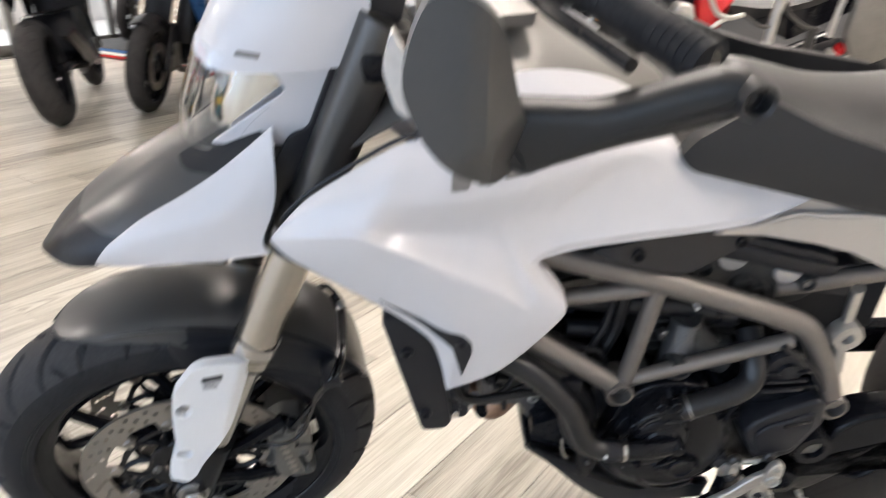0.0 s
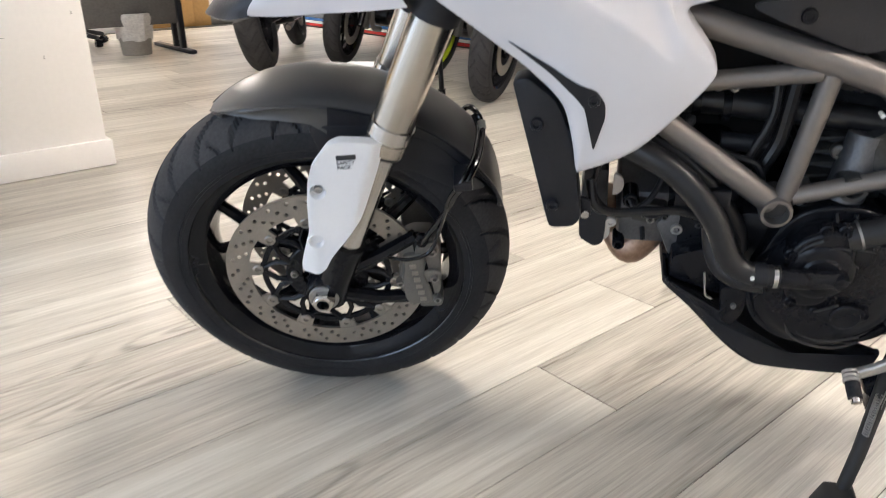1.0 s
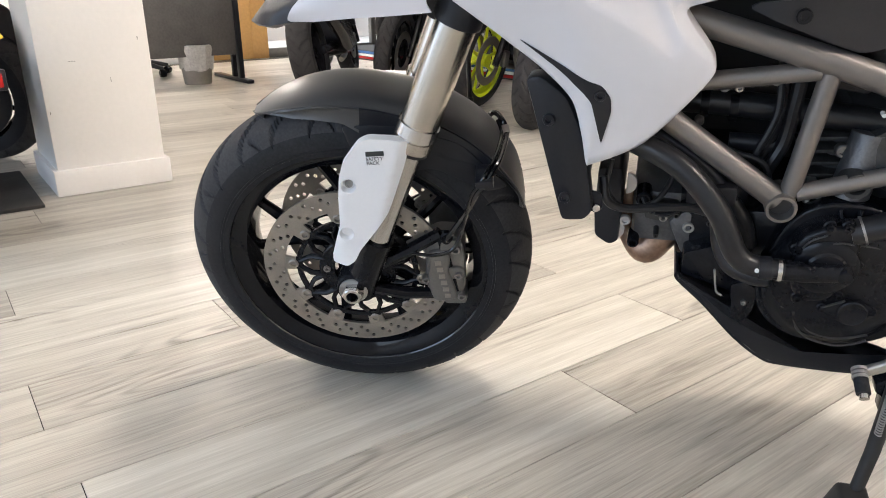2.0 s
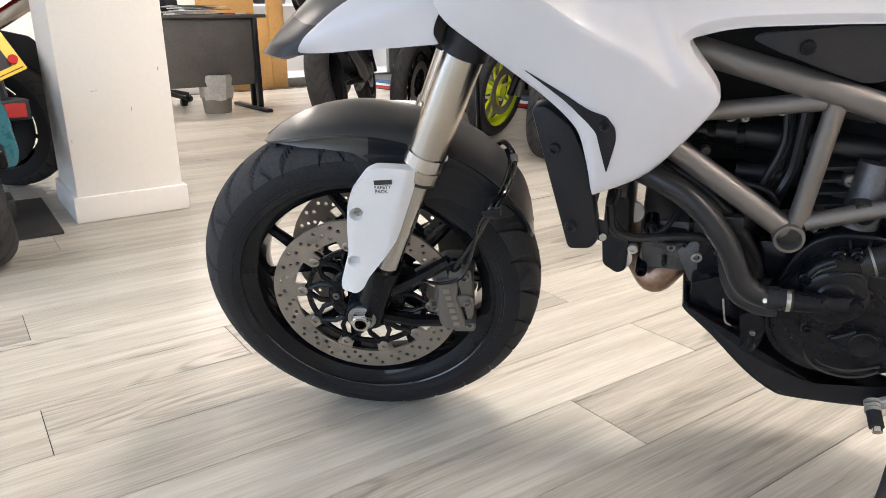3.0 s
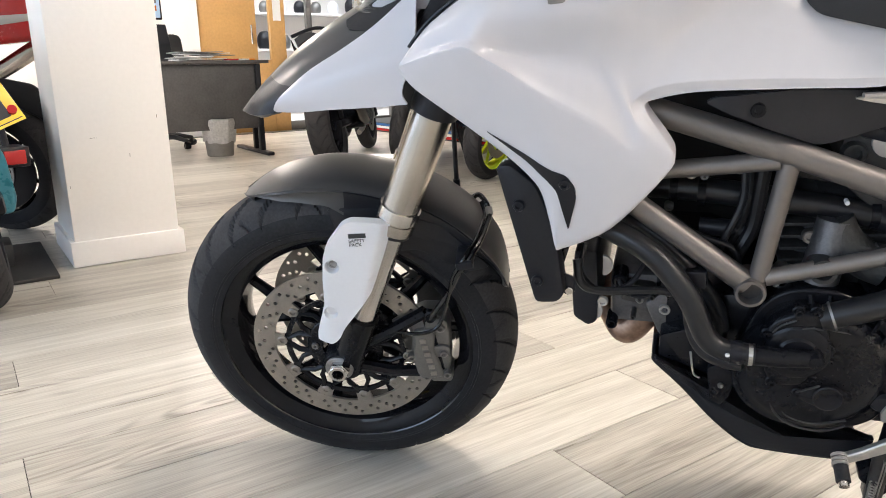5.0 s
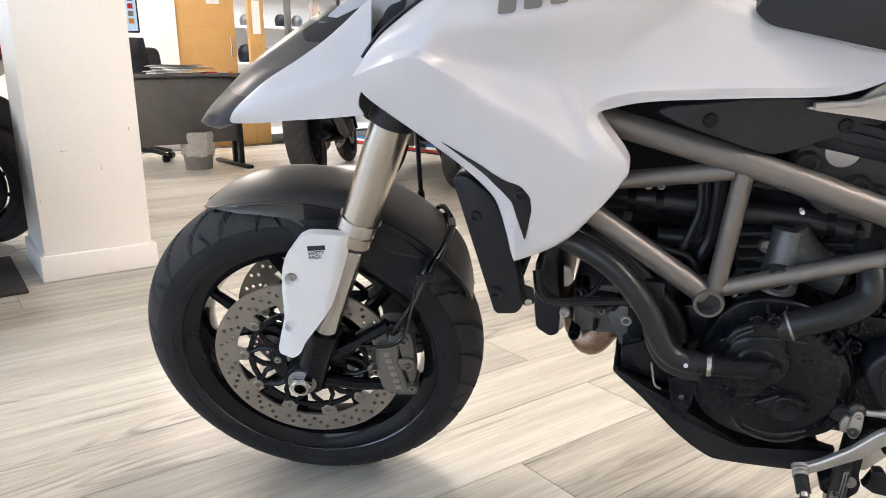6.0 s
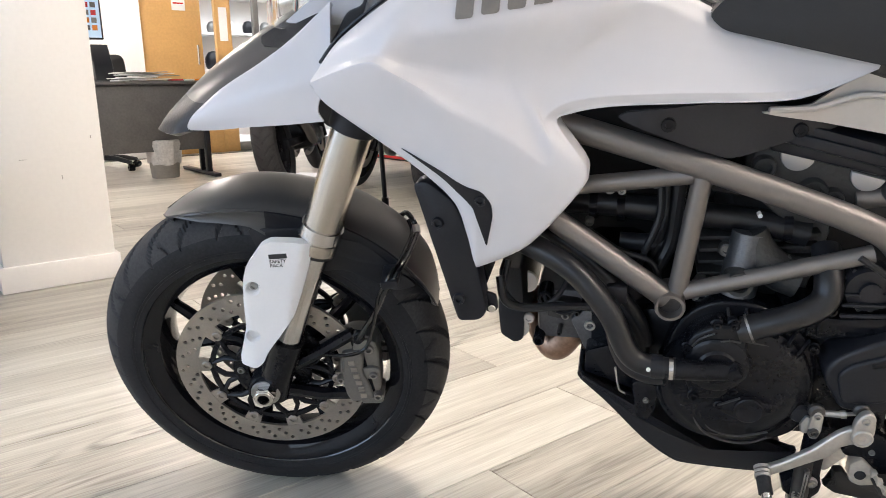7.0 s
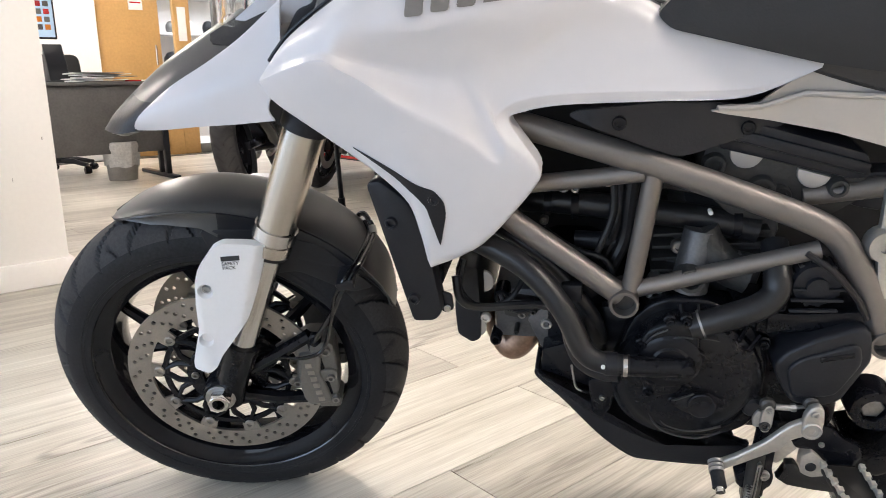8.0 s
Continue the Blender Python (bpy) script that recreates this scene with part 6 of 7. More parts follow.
part("guard_arm", slab(GUARD_ARM, -0.404, -0.372, 0.012, seg=4), ARM_GREY, guard, "dark grey plastic arm to the bar end", Matrix(((1, 0, 0, 0), (-0.2, 1, 0, 0.096), (0, 0, 1, 0), (0, 0, 0, 1))))
part("bar_end", revolve([(0.0085, -0.436), (0.0115, -0.438), (0.0135, -0.434), (0.0145, -0.39), (0.0085, -0.40)], 28, None, Matrix.Translation((0.6165, 0, 1.028)), True), ARM_GREY, guard, "hollow dark grey bar end")
part("end_screw", disc(0.0086, -0.426, -0.40, 0.6165, 1.028, 16), BLACK_VOID, guard, "dark recessed screw")
part("guard_lamp", skin(rounded([(0.380, 1.062), (0.372, 1.035), (0.380, 1.005), (0.392, 0.995), (0.390, 1.04)], 0.006, 3), lambda x, z: -0.385, 0.014, 0.01), material("frosted clear lens", (0.70, 0.66, 0.62), 0.2, 0, 0.15, 40, 120, 0.1), guard, "clear indicator lens in the guard")

# headlamp cowl and lens
rows = []
for z, fx, fw, rx, rw_ in ((0.775, 0.215, 0.055, 0.315, 0.100), (0.735, 0.185, 0.066, 0.312, 0.108), (0.69, 0.155, 0.074, 0.305, 0.115), (0.655, 0.135, 0.078, 0.300, 0.118)):
    rows.append([(rx, -rw_, z), ((fx + rx) / 2, -rw_ * 0.93, z - 0.004), (fx + 0.018, -fw, z - 0.006), (fx, -fw * 0.5, z - 0.003), (fx - 0.006, 0, z), (fx, fw * 0.5, z - 0.003), (fx + 0.018, fw, z - 0.006), ((fx + rx) / 2, rw_ * 0.93, z - 0.004), (rx, rw_, z)])
cowl = part("headlamp_cowl", sheet(smooth_rows(rows, 4, 4), 0.004), WHITE, moto, "gloss white headlamp cowl", NOSE)
for s in (-1, 1):
    CH = rounded([(0.130, 0.563), (0.178, 0.556), (0.235, 0.558), (0.300, 0.626), (0.307, 0.684), (0.188, 0.670), (0.207, 0.648), (0.217, 0.622)], 0.005, 3)
    part("cowl_cheek", skin(CH, lambda x, z: s * (0.070 + 0.22 * (x - 0.13)), 0.004 * -s, 0.02), WHITE, cowl, "gloss white cheek under the lamp", NOSE)
lens_rows = []
for z, fx, fw, rx in ((0.668, 0.140, 0.077, 0.230), (0.62, 0.120, 0.077, 0.216), (0.59, 0.108, 0.073, 0.180), (0.555, 0.102, 0.066, 0.150)):
    lens_rows.append([(rx, -fw - 0.010, z), (fx + 0.018, -fw, z), (fx, -fw * 0.5, z), (fx - 0.006, 0, z), (fx, fw * 0.5, z), (fx + 0.018, fw, z), (rx, fw + 0.010, z)])
lens = part("headlamp_lens", sheet(smooth_rows(lens_rows, 4, 4), 0.0025), GLASS, moto, "clear polycarbonate headlamp lens", NOSE)
lens.visible_shadow = False
inner = [[(x + 0.035, y * 0.86, z + 0.004) for x, y, z in r] for r in lens_rows]
part("reflector", sheet(smooth_rows(inner, 4, 4), 0.002), LENS_WHITE, lens, "silver headlamp reflector", NOSE)
part("bulb_shade", tube([(0.148, -0.02, 0.612), (0.165, -0.02, 0.615)], 0.016, 16), STEEL, lens, "", NOSE)
part("position_lamp", tube([(0.150, -0.040, 0.585), (0.160, -0.040, 0.586)], 0.007, 12), material("yellow bulb", (0.6, 0.45, 0.05), 0.3), lens, "small yellow bulb", NOSE)
part("name_bar", tube([(0.1730, -0.0850, 0.6690), (0.1838, -0.0920, 0.6685), (0.1945, -0.0984, 0.6675)], 0.0028, 6), LETTER, cowl, "small grey bar in place of a name", NOSE)
for s in (-1, 1):
    INNER = rounded([(0.150, 0.487), (0.163, 0.430), (0.195, 0.415), (0.235, 0.48), (0.315, 0.60), (0.355, 0.74), (0.29, 0.74), (0.270, 0.66), (0.235, 0.58), (0.215, 0.575), (0.185, 0.53)], 0.008, 3)
    part("inner_fairing", slab(INNER, s * 0.106, s * 0.099, 0.002), BLACK, moto, "black inner fairing behind the beak", TURNED if s < 0 else FAR_SIDE)
part("instrument_panel", box(0.27, 0.33, -0.08, 0.08, 0.72, 0.79, 0.012), BLACK, moto, "black instrument panel", NOSE)
# dark scoops in the beak top
for s in (-1, 1):
    part("beak_scoop", sheet(smooth_rows([[(0.092, s * 0.050, 0.5445), (0.135, s * 0.046, 0.566), (0.185, s * 0.042, 0.590)], [(0.098, s * 0.078, 0.5375), (0.140, s * 0.078, 0.5570), (0.185, s * 0.078, 0.5780)], [(0.128, s * 0.102, 0.537), (0.155, s * 0.104, 0.5485), (0.185, s * 0.105, 0.5620)]], 3, 3), 0.004), BLACK_VOID, moto, "black scoop in the beak", NOSE)

# ---- desk ----
def desk():
    d = thing("desk", pose(-4.8, 0.2, 0), "dark grey woodgrain office desk with black legs", "desk")
    part("desktop", box(-0.80, 0.02, -0.1, 1.47, 0.745, 0.772, 0.004), DESK, d, "dark laminate desktop")
    part("modesty_panel", box(-0.05, -0.03, 0.0, 1.36, 0.22, 0.744, 0.003), DESK, d, "dark woodgrain front panel")
    for y in (0.02, 1.38):
        part("leg", box(-0.06, 0.0, y - 0.02, y + 0.02, 0.03, 0.744, 0.004), BLACK, d)
        part("leg", box(-0.20, -0.15, y - 0.018, y + 0.018, 0.03, 0.744, 0.004), BLACK, d)
        part("foot", box(-0.62, 0.17, y - 0.03, y + 0.03, 0.0, 0.03, 0.008), BLACK, d)


desk()

# papers, screen, chair and bin round the desk
rngp = random.Random(3)
for i in range(9):
    px, py, pz = -4.98 + rngp.uniform(-0.1, 0.1), 1.16 + rngp.uniform(-0.08, 0.12), 0.7725 + i * 0.0085
    sheetp = thing("paper_stack", pose(px, py, pz, 0, 0, rngp.uniform(-25, 25)), "loose white papers stacked on the desk", "paper", "papers on the desk")
    bm = sheet(smooth_rows([[(a, b, rngp.uniform(0.0, 0.006) * (abs(b) > 0.1)) for b in (-0.15, 0.0, 0.15)] for a in (-0.105, 0.0, 0.105)], 3, 3), 0.006)
    part("sheet", bm, PAPER if i % 4 else CALIPER, sheetp)
for i, (py, mat) in enumerate(((1.40, RED), (1.47, PAPER), (0.95, PAPER), (0.82, INK), (1.52, AMBER))):
    lf = thing("leaflet", pose(-4.93, py, 0.7725, 0, 0, 20 * i), "small printed leaflet lying on the desk", "leaflet", "leaflets on the desk")
    part("sheet", box(-0.075, 0.075, -0.05, 0.05, 0, 0.012, 0.002), mat, lf)


def monitor():
    m = thing("monitor", pose(-5.25, 0.72, 0.772), "flat desk monitor showing rows of small pictures", "monitor")
    part("screen_case", box(-0.03, 0.0, -0.30, 0.25, 0.33, 0.72, 0.008), BLACK, m)
    part("screen", box(0.0, 0.003, -0.285, 0.235, 0.345, 0.705), glow("lit monitor screen", (0.45, 0.58, 0.72), 0.45), m, "pale blue lit screen")
    tiles = (RED, DESK, AMBER, CALIPER)
    for i in range(3):
        for j in range(5):
            part("picture_tile", box(0.0035, 0.0045, 0.06 + i * 0.055, 0.10 + i * 0.055, 0.40 + j * 0.058, 0.44 + j * 0.058), tiles[(i + j) % 4], m)
    part("stand_neck", box(-0.05, -0.02, -0.05, 0.02, 0.01, 0.40, 0.005), BLACK, m)
    part("stand_base", box(-0.12, 0.10, -0.14, 0.12, 0.0, 0.012, 0.004), BLACK, m)
    cpu = thing("desk_phone", pose(-5.25, 0.93, 0.772), "black desk phone on the desk", "phone")
    part("phone_body", slab(rounded([(-0.09, 0.0), (0.09, 0.0), (0.05, 0.14), (-0.05, 0.30)], 0.01, 3), -0.07, 0.07, 0.005), BLACK, cpu)


def office_chair():
    c = thing("office_chair", pose(-5.85, 1.0, 0), "black office chair on five castors", "chair")
    for k in range(5):
        a = 2 * math.pi * k / 5 + 0.55
        u = Vector((math.cos(a), math.sin(a), 0))
        part("base_arm", tube([Vector((0, 0, 0.115)), u * 0.16 + Vector((0, 0, 0.105)), u * 0.30 + Vector((0, 0, 0.075))], (0.028, 0.018), 10), BLACK, c)
        part("castor", revolve([(0.012, -0.026), (0.030, -0.026), (0.033, -0.012), (0.033, 0.012), (0.030, 0.026), (0.012, 0.026)], 18, None, Matrix.Translation(u * 0.30 + Vector((0, 0, 0.033))) @ pose(0, 0, 0, 0, 0, 40 * k), True), BLACK_GLOSS, c)
    part("gas_column", tube([(0, 0, 0.10), (0, 0, 0.42)], 0.025, 14), BLACK_GLOSS, c)
    part("seat", box(-0.24, 0.24, -0.24, 0.24, 0.42, 0.50, 0.035), SEAT, c)
    part("backrest", slab(rounded([(-0.22, 0.55), (0.22, 0.55), (0.18, 1.0), (-0.18, 1.0)], 0.06, 4), -0.30, -0.24, 0.015), SEAT, c, "", pose(0, 0, 0, 0, 0, 90))


def waste_bin():
    b = thing("waste_bin", pose(-4.93, 1.25, 0), "wire waste bin with a clear plastic liner", "bin")
    part("basket", revolve([(0.105, 0.0), (0.108, 0.004), (0.135, 0.29), (0.132, 0.29), (0.104, 0.008)], 28, None, pose(0, 0, 0, 90, 0, 0)), BIN_DARK, b)
    rows = []
    rb = random.Random(8)
    for z, r in ((0.12, 0.127), (0.20, 0.140), (0.27, 0.150), (0.305, 0.146), (0.31, 0.132)):
        rows.append([((r + rb.uniform(-0.008, 0.008)) * math.cos(2 * math.pi * k / 24), (r + rb.uniform(-0.008, 0.008)) * math.sin(2 * math.pi * k / 24), z + rb.uniform(-0.02, 0.02) * (z < 0.15)) for k in range(24)])
    part("liner", sheet(rows, 0.0, cyclic=True), BIN, b, "crumpled translucent plastic liner")


monitor()
office_chair()
waste_bin()


# ---- the other motorcycles in the row ----
def wheel_parts(root, x, r, w, mat_rim, name, spoke=10, disc_on=True, z=None):
    at = Matrix.Translation((x, 0, z or r))
    core = r - w
    wh = part(name, revolve([(core - 0.005, -w * 0.8), (core - 0.03, -w * 0.6), (core - 0.04, 0), (core - 0.03, w * 0.6), (core - 0.005, w * 0.8), (core - 0.055, 0)], 40, closed=True), mat_rim, root, "", at)
    ty = part("tyre", tyre(core, w, 240, True), RUBBER, wh, "black road tyre", at)
    for extra in (BLACK_VOID, TREAD):
        ty.data.materials.append(extra)
    for i in range(spoke):
        a = 2 * math.pi * i / spoke
        part("spoke", tube([(0.02 * math.cos(a), 0, 0.02 * math.sin(a)), ((core - 0.045) * math.cos(a + 0.15), 0, (core - 0.045) * math.sin(a + 0.15))], 0.010, 6), mat_rim, wh, "", at)
    part("hub", disc(0.04, -0.05, 0.05, 0, 0, 18), mat_rim, wh, "", at)
    if disc_on:
        for s in (-1, 1):
            part("brake_disc", revolve([(0.10, s * (w * 0.9)), (0.15, s * (w * 0.9)), (0.15, s * (w * 0.9 + 0.005)), (0.10, s * (w * 0.9 + 0.005))], 36, closed=True), DISC, wh, "", at)
    return wh


def parked_bike(label, m, body, rim_mat, second=None, lean=9, pipe=1):
    second = second or BLACK
    k = thing("motorcycle", m @ pose(0, 0, 0, lean, 0, 0), label, "motorcycle", "motorcycles in the showroom")
    wheel_parts(k, 0.0, 0.298, 0.058, rim_mat, "front_wheel")
    wheel_parts(k, 1.42, 0.312, 0.082, rim_mat, "rear_wheel", disc_on=False)
    for s in (-1, 1):
        leg = part("fork_leg", tube([(0.0, s * 0.105, 0.28), (0.13, s * 0.105, 0.56)], 0.022, 14), BLACK_CAST, k)
        part("fork_tube", tube([(0.13, s * 0.105, 0.56), (0.29, s * 0.105, 0.93)], 0.027, 14), FORK, leg)
        part("caliper", box(0.10, 0.16, s * 0.098 - 0.02, s * 0.098 + 0.02, 0.26, 0.36, 0.01), CALIPER, leg)
        part("indicator", tube([(0.20, s * 0.13, 0.80), (0.19, s * 0.24, 0.80)], (0.012, 0.026), 12), AMBER, k, "amber indicator")
    rows = []
    for i in range(13):
        a = radians(120 - 95 * i / 12)
        rows.append([((0.33 - 0.04 * abs(u) ** 2) * math.cos(a), 0.075 * u, 0.298 + (0.33 - 0.04 * abs(u) ** 2) * math.sin(a)) for u in (-1, -0.6, 0, 0.6, 1)])
    part("front_mudguard", sheet(rows, 0.004), second, k)
    part("engine", slab(rounded([(0.40, 0.30), (0.48, 0.24), (0.88, 0.24), (0.95, 0.36), (0.86, 0.62), (0.52, 0.62)], 0.04, 4), -0.16, 0.16, 0.02), BLACK_CAST, k, "black engine")
    part("engine_cover", revolve([(0.10, -0.15), (0.098, -0.19), (0.08, -0.20), (0.0001, -0.20)], 28, None, Matrix.Translation((0.74, 0, 0.38))), CALIPER, k)
    for i in range(2):
        part("header_pipe", tube(curve([(0.42, -0.06 + 0.12 * i, 0.55), (0.34, -0.06 + 0.12 * i, 0.45), (0.40, -0.06 + 0.12 * i, 0.24), (0.60, -0.05 + 0.1 * i, 0.19)], 5), 0.021, 12), STEEL, k, "steel header pipe")
    part("radiator", box(0.30, 0.335, -0.17, 0.17, 0.42, 0.74, 0.008), BLACK, k)
    rows = []
    for u in (-1, -0.75, -0.3, 0.3, 0.75, 1):
        w = 1 - abs(u) ** 2.5
        rows.append([(0.30, 0.10 * u, 0.80 + 0.06 * w), (0.42, 0.17 * u, 0.80 + 0.16 * w), (0.58, 0.17 * u, 0.78 + 0.21 * w), (0.74, 0.13 * u, 0.76 + 0.14 * w), (0.80, 0.10 * u, 0.76 + 0.08 * w)])
    part("fuel_tank", sheet(smooth_rows(rows, 4, 4), 0.004), body, k, "painted fuel tank")
    rows = [[(0.76, 0.10 * u, 0.80 + 0.03 * (1 - u * u)), (0.95, 0.14 * u, 0.79 + 0.03 * (1 - u * u)), (1.15, 0.14 * u, 0.83 + 0.04 * (1 - u * u)), (1.45, 0.09 * u, 0.92 + 0.03 * (1 - u * u))] for u in (-1, -0.5, 0, 0.5, 1)]
    part("seat", sheet(smooth_rows(rows, 4, 3), 0.05), SEAT, k, "black seat")
    for s in (-1, 1):
        part("tail_panel", skin(rounded([(0.86, 0.74), (1.45, 0.88), (1.52, 0.92), (1.46, 0.83), (1.05, 0.66)], 0.01, 3), lambda x, z: s * (0.14 - 0.08 * max(0, x - 1.0)), 0.006, 0.05), body, k, "painted tail panel")
        part("side_fairing", skin(rounded([(0.24, 0.86), (0.20, 0.74), (0.42, 0.55), (0.55, 0.62), (0.52, 0.80)], 0.02, 3), lambda x, z: s * 0.185, 0.006, 0.05), body, k, "painted side fairing")
        part("swing_arm", box(0.90, 1.45, s * 0.10 - 0.02, s * 0.10 + 0.02, 0.29, 0.35, 0.012), BLACK_CAST, k)
    part("headlamp", revolve([(0.03, 0.14), (0.10, 0.10), (0.115, 0.02), (0.11, 0.0), (0.02, -0.012)], 28, None, Matrix.Translation((0.12, 0, 0.86)) @ pose(0, 0, 0, 0, 0, -90)), second, k, "round headlamp")
    part("handlebar", tube(curve([(0.42, -0.38, 1.02), (0.33, -0.2, 1.06), (0.30, 0, 1.02), (0.33, 0.2, 1.06), (0.42, 0.38, 1.02)], 5), 0.014, 10), BLACK, k)
    part("silencer", tube([(0.85, 0.16 * pipe, 0.30 if pipe > 0 else 0.52), (1.05, 0.18 * pipe, 0.40 if pipe > 0 else 0.64), (1.45, 0.19 * pipe, 0.55 if pipe > 0 else 0.80)], (0.045, 0.055), 18), CHROME if pipe < 0 else BLACK_CAST, k, "short silencer")
    part("side_stand", tube([(0.62, -0.14, 0.26), (0.64, -0.24, 0.045)], 0.012, 8), BLACK, k)
    return k


def back_first(x, y, deg, lean=9):
    """The pose of a parked bike whose rear wheel stands at x, y."""
    return pose(x, y, 0, 0, 0, deg) @ Matrix.Translation((-1.42, 0, 0))


parked_bike("black naked motorcycle seen from behind, tread towards the aisle", back_first(-3.45, 1.60, -38), BLACK_GLOSS, BLACK_GLOSS)
parked_bike("dark motorcycle with blue frame and amber indicators", pose(-3.36, 2.12, 0, 0, 0, 126), BLUE, BLACK_GLOSS)
parked_bike("black motorcycle with fluorescent yellow wheels", pose(-2.52, 2.22, 0, 0, 0, 112), BLACK_GLOSS, NEON)
parked_bike("black motorcycle with a worn front tyre", pose(-1.72, 1.98, 0, 0, 0, 118), BLACK_GLOSS, BLACK_GLOSS)
row_bike = parked_bike("black motorcycle with a red frame in the back row", pose(-0.62, 2.25, 0, 0, 0, 42), BLACK_GLOSS, BLACK_GLOSS)
part("frame_plate", slab(rounded([(0.602, 0.860), (0.755, 0.860), (0.731, 0.809), (0.690, 0.776), (0.695, 0.673), (0.634, 0.688), (0.604, 0.799)], 0.012, 3), -0.205, -0.150, 0.008), RED, row_bike, "gloss red frame plate")
part("cast_block", slab(rounded([(0.488, 0.779), (0.517, 0.833), (0.576, 0.826), (0.599, 0.744), (0.547, 0.734), (0.505, 0.746)], 0.012, 3), -0.225, -0.150, 0.010, seg=3), ALLOY, row_bike, "pale cast throttle block")
part("frame_tube", tube([(0.918, -0.205, 0.560), (0.930, -0.205, 0.784), (0.947, -0.200, 0.850)], 0.020, 14), ALLOY, row_bike, "bright alloy tube")
for line, r, mat in (([(0.642, -0.215, 0.850), (0.662, -0.22, 0.812), (0.689, -0.22, 0.787), (0.738, -0.22, 0.776), (0.788, -0.215, 0.786)], 0.010, ALLOY), ([(0.592, -0.22, 0.711), (0.654, -0.22, 0.728), (0.690, -0.22, 0.759), (0.716, -0.22, 0.771)], 0.009, ALLOY), ([(0.800, -0.20, 0.780), (0.870, -0.21, 0.740), (0.930, -0.21, 0.735)], 0.007, HEAD_DARK), ([(0.965, -0.205, 0.830), (0.986, -0.21, 0.783), (1.059, -0.215, 0.737), (1.124, -0.21, 0.720)], 0.009, HEAD_DARK), ([(1.179, -0.21, 0.690), (1.186, -0.21, 0.758), (1.205, -0.20, 0.840)], 0.012, ALLOY), ([(1.190, -0.215, 0.642), (1.250, -0.22, 0.594), (1.297, -0.215, 0.605), (1.319, -0.21, 0.576)], 0.011, ALLOY), ([(1.105, -0.205, 0.730), (1.104, -0.205, 0.500)], 0.020, HEAD_DARK)):
    part("cable" if r < 0.0095 else "pipe", tube(curve(line, 5), r, 10), mat, row_bike)
part("side_cover", slab(rounded([(1.236, 0.690), (1.246, 0.860), (1.400, 0.860), (1.465, 0.613), (1.325, 0.556)], 0.03, 4), -0.240, -0.200, 0.012, seg=3), CALIPER, row_bike, "satin grey side cover")
part("frame_lug", slab(rounded([(1.190, 0.525), (1.215, 0.580), (1.262, 0.660), (1.280, 0.640), (1.240, 0.530)], 0.008, 3), -0.206, -0.160, 0.005), RED, row_bike, "gloss red frame lug")
red = parked_bike("red motorcycle with black wheels behind the pillar", back_first(-2.72, -0.40, 52), RED, BLACK_GLOSS, pipe=-1)
ASIDE = (back_first(-2.72, -0.40, 52) @ pose(0, 0, 0, 9, 0, 0)).inverted() @ pose(0, 0, 0, 0, 0, 90)
part("tail_fairing", slab(rounded([(-0.80, 0.86), (-0.55, 0.815), (-0.25, 0.850), (-0.05, 0.90), (-0.05, 1.06), (-0.45, 1.08), (-0.80, 1.02)], 0.03, 4), 2.46, 2.74, 0.03, seg=3), RED, red, "gloss red tail fairing", ASIDE)
part("fairing_stripe", slab(rounded([(-0.42, 0.905), (-0.24, 0.935), (-0.22, 0.965), (-0.42, 0.945)], 0.006, 3), 2.452, 2.459, 0.001), CHAMPAGNE, red, "pale stripe on the fairing", ASIDE)
part("exhaust_pipe", tube(curve([(-0.60, 2.52, 0.62), (-0.40, 2.52, 0.722), (-0.25, 2.53, 0.815), (-0.05, 2.56, 0.93)], 5), (0.030, 0.040), 16), FORK, red, "brushed steel silencer", ASIDE)
part("rear_hugger", slab(rounded([(-0.66, 0.48), (-0.62, 0.66), (-0.46, 0.715), (-0.28, 0.67), (-0.17, 0.56), (-0.14, 0.40), (-0.20, 0.40), (-0.27, 0.52), (-0.38, 0.59), (-0.50, 0.60), (-0.60, 0.46)], 0.015, 3), 2.50, 2.70, 0.008), BLACK, red, "black plastic hugger", ASIDE)
part("wheel_shroud", revolve([(0.19, -0.060), (0.19, -0.072), (0.16, -0.082), (0.0001, -0.085)], 32, None, Matrix.Translation((1.42, 0, 0.312))), BLACK, red, "black inner side of the wheel")
part("sprocket", holed_ring(0.060, 0.105, [(0.083 * math.cos(a * 0.785), 0.083 * math.sin(a * 0.785), 0.012) for a in range(8)], -0.095, -0.089), STEEL, red, "dull steel sprocket", Matrix.Translation((1.42, 0, 0.312)))
part("axle_nut", disc(0.022, -0.110, -0.09, 1.42, 0.312, 6, bev=0.002), ALLOY, red, "bright axle nut")
tail = parked_bike("blue motorcycle with a yellow rear plate", back_first(-1.41, -0.590, -2), TEAL, BLACK_GLOSS, lean=6, pipe=-1)

part("side_panel", slab(rounded([(-0.70, 0.28), (-0.475, 0.28), (-0.462, 0.33), (-0.478, 0.47), (-0.50, 0.515), (-0.70, 0.53)], 0.02, 4), 1.50, 1.62, 0.012, seg=3), TEAL, tail, "glossy teal side panel", (back_first(-1.41, -0.590, -2) @ pose(0, 0, 0, 6, 0, 0)).inverted() @ pose(0, 0, 0, 0, 0, 90))

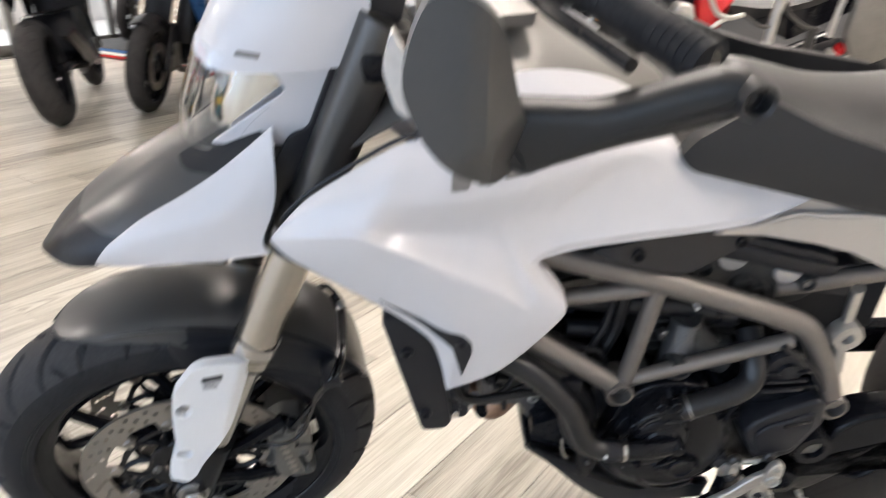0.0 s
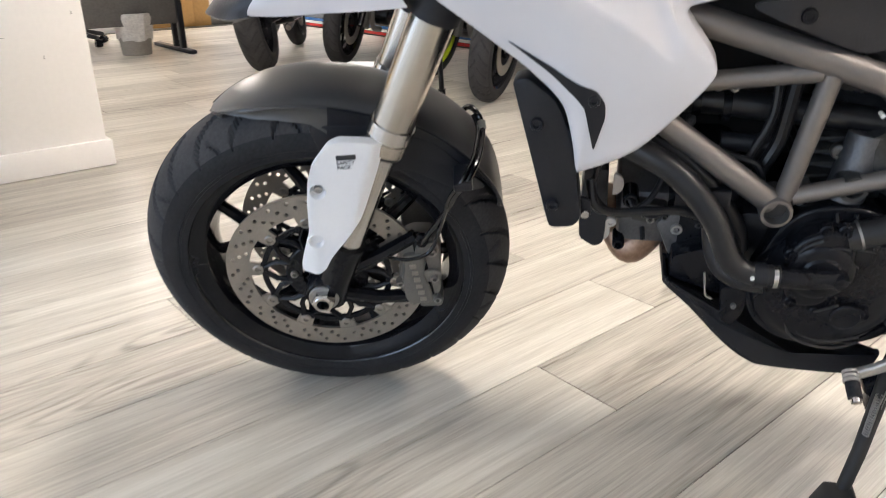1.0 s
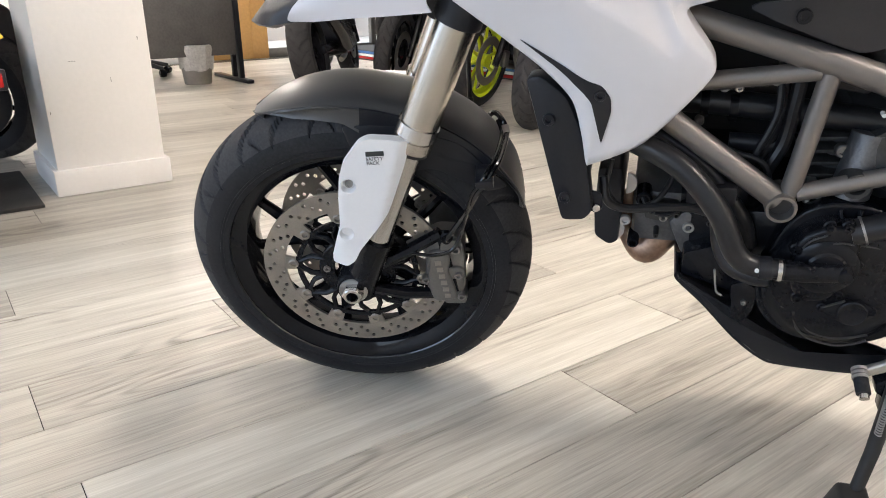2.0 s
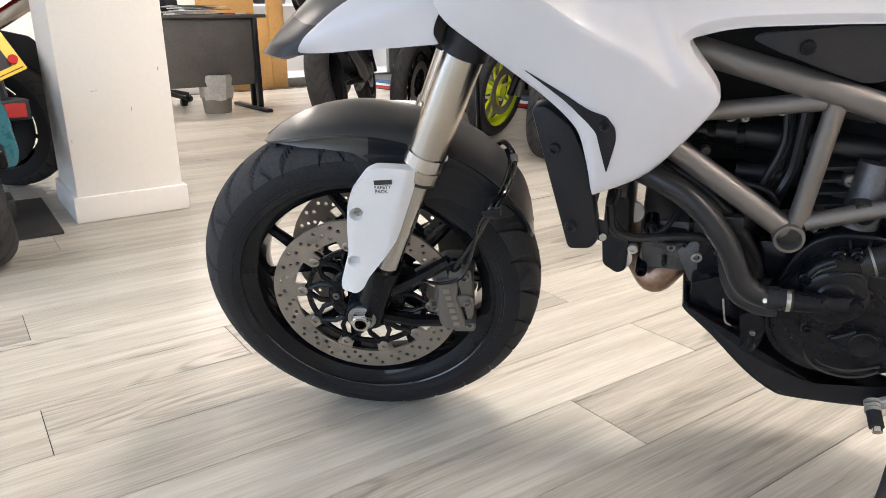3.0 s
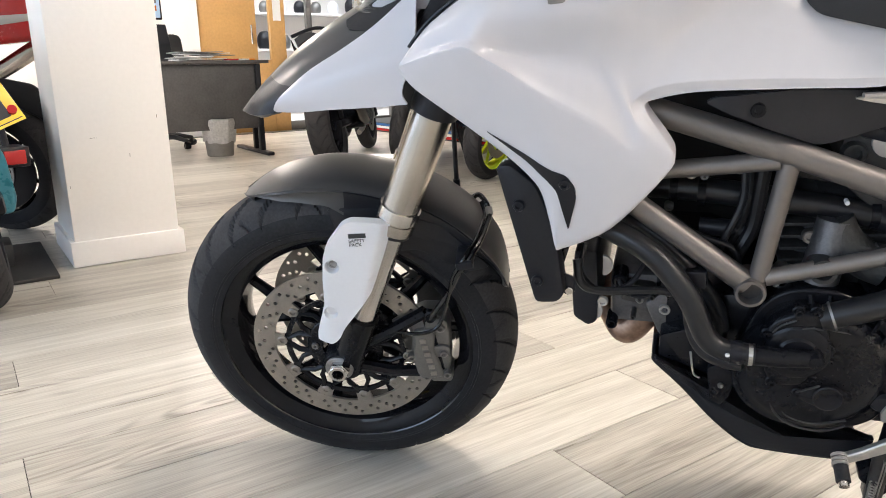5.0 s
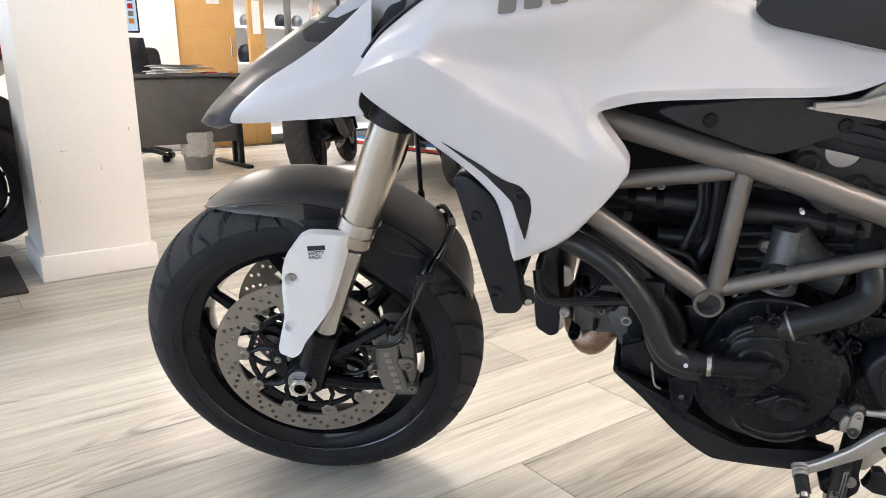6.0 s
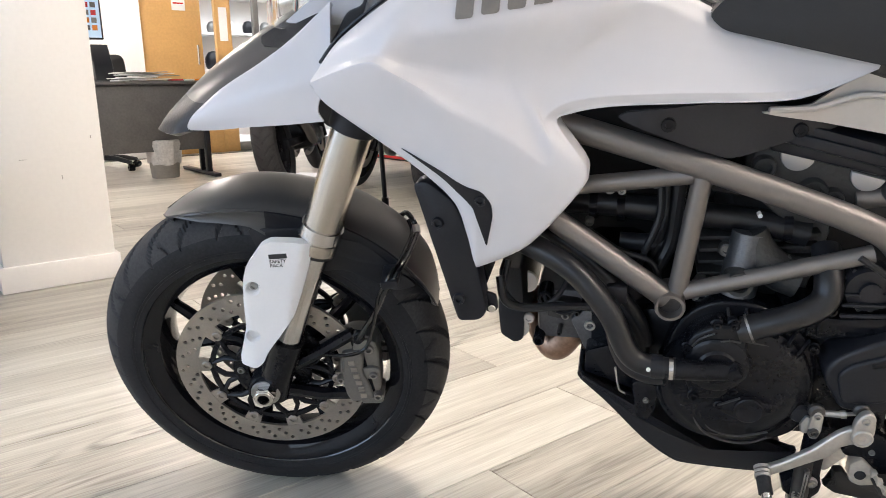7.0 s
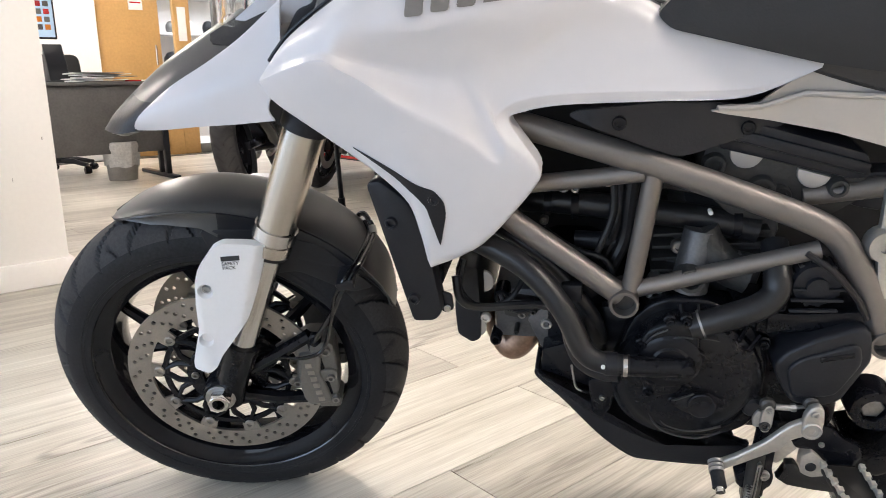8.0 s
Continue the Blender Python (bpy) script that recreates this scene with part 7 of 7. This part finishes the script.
parked_bike("dark motorcycle on the display plinth", pose(-5.35, 3.55, 0.10, 0, 0, 120), BLACK_GLOSS, BLACK_GLOSS)
parked_bike("blue motorcycle on the display plinth", pose(-4.55, 3.62, 0.10, 0, 0, 118), BLUE, CALIPER)
parked_bike("black motorcycle on the display plinth", pose(-3.55, 3.65, 0.10, 0, 0, 116), BLACK_GLOSS, BLACK_GLOSS)
parked_bike("dark red motorcycle on the display plinth", pose(-2.55, 3.60, 0.10, 0, 0, 115), RED, BLACK_GLOSS)
parked_bike("black motorcycle at the end of the display plinth", pose(-6.05, 3.75, 0.10, 0, 0, 122), BLACK_GLOSS, BLACK_GLOSS)
plinth = thing("display_plinth", pose(-4.0, 3.32, 0), "low black display plinth with a striped edge", "plinth")
part("platform", box(-2.5, 3.0, 0.0, 2.2, 0, 0.10, 0.004), MATTE_BLACK, plinth)
for k, (z, mat) in enumerate(((0.070, BLUE), (0.042, PAPER), (0.014, RED))):
    part("stripe", box(-2.5, 3.0, -0.004, -0.001, z, z + 0.024), mat, plinth, "coloured stripe along the edge")


def rear_plate():
    p = thing("number_plate", pose(-1.235, -0.565, 0.632, 0, -22, 0) @ pose(0, 0, 0, 24, 0, 0), "yellow rear plate with plain dark bars", "plate")
    part("plate", box(-0.004, 0.0, -0.115, 0.115, -0.09, 0.09, 0.0015), YELLOW, p)
    for i in range(3):
        part("bar", box(0.0005, 0.0015, -0.09 + i * 0.065, -0.045 + i * 0.065, -0.068, -0.012), INK, p)
        part("bar", box(0.0005, 0.0015, -0.09 + i * 0.065, -0.045 + i * 0.065, 0.012, 0.068), INK, p)
    part("border", box(0.0003, 0.001, -0.108, 0.108, -0.083, -0.080), INK, p)
    part("plate_holder", box(-0.02, -0.0045, -0.10, 0.10, -0.085, 0.085, 0.003), BLACK, p, "black plate holder")
    part("holder_arm", tube([(-0.02, 0, 0.05), (-0.16, 0, 0.19)], 0.018, 10), BLACK, p)
    part("reflector_stud", tube([(0.0, 0.095, -0.055), (0.012, 0.095, -0.055)], 0.013, 14), RED_LENS, p, "red reflector stud")


rear_plate()


def stand_plate():
    p = thing("floor_stand", pose(-1.66, -0.36, 0), "matt black steel floor plate of a bike stand", "bike stand")
    part("base_plate", box(-0.64, 0.0, -0.62, 0.0, 0.0, 0.014, 0.004), MATTE_BLACK, p)
    part("upright", box(-0.40, -0.24, -0.36, -0.12, 0.0145, 0.10, 0.01), MATTE_BLACK, p)


stand_plate()
rf = thing("rear_reflector", pose(-1.70, -0.44, 0.44, 0, 0, 12), "red rear reflector on a black bracket", "reflector")
part("lens", box(0.0, 0.012, -0.034, 0.034, -0.024, 0.024, 0.004), RED_LENS, rf)
part("bracket", box(-0.12, -0.001, -0.05, 0.05, -0.035, 0.035, 0.006), BLACK, rf)
part("bracket_arm", tube([(-0.08, 0, 0.03), (-0.16, 0, 0.22)], 0.012, 8), BLACK, rf)

# ---- planks of the floor: the nearest are pieces of their own ----
floor_ob = bpy.data.objects["floor"]
plank_bm = box(-0.0945, 0.0945, -0.6091, 0.6091, -0.003, 0.0, 0.0006, seg=1)
first = part("plank", plank_bm, PLANK, floor_ob)
first.matrix_basis = pose(0.35, 0.272 - 0.61, 0)
rng = random.Random(4)
W_P, L_P = 0.1905, 1.22
known = {0: 0.272, -3: -0.59, -6: -0.567, -2: 0.19, -1: -0.567}
far_planks = bmesh.new()
for k in range(-37, 21):
    start = known.get(k, rng.uniform(0, L_P))
    cx = 0.35 + k * W_P
    for j in range(-5, 6):
        cy = start - L_P / 2 + j * L_P
        lo, hi = max(cy - L_P / 2, y0), min(cy + L_P / 2, y1)
        if not x0 + 0.08 < cx < x1 - 0.08 or hi - lo < 0.05 or (k == 0 and j == 0):
            continue
        if -3.9 < cx < 1.9 and -2.0 < cy < 3.4:
            ob = new("plank", first.data)
            ob.parent = floor_ob
            ob.matrix_basis = pose(cx, cy, 0)
        else:
            box(cx - 0.0945, cx + 0.0945, lo, hi - 0.001, -0.0028, 0.0, 0, far_planks)
tagged(part("far_planks", far_planks, PLANK_FAR, floor_ob), kind="stuff")
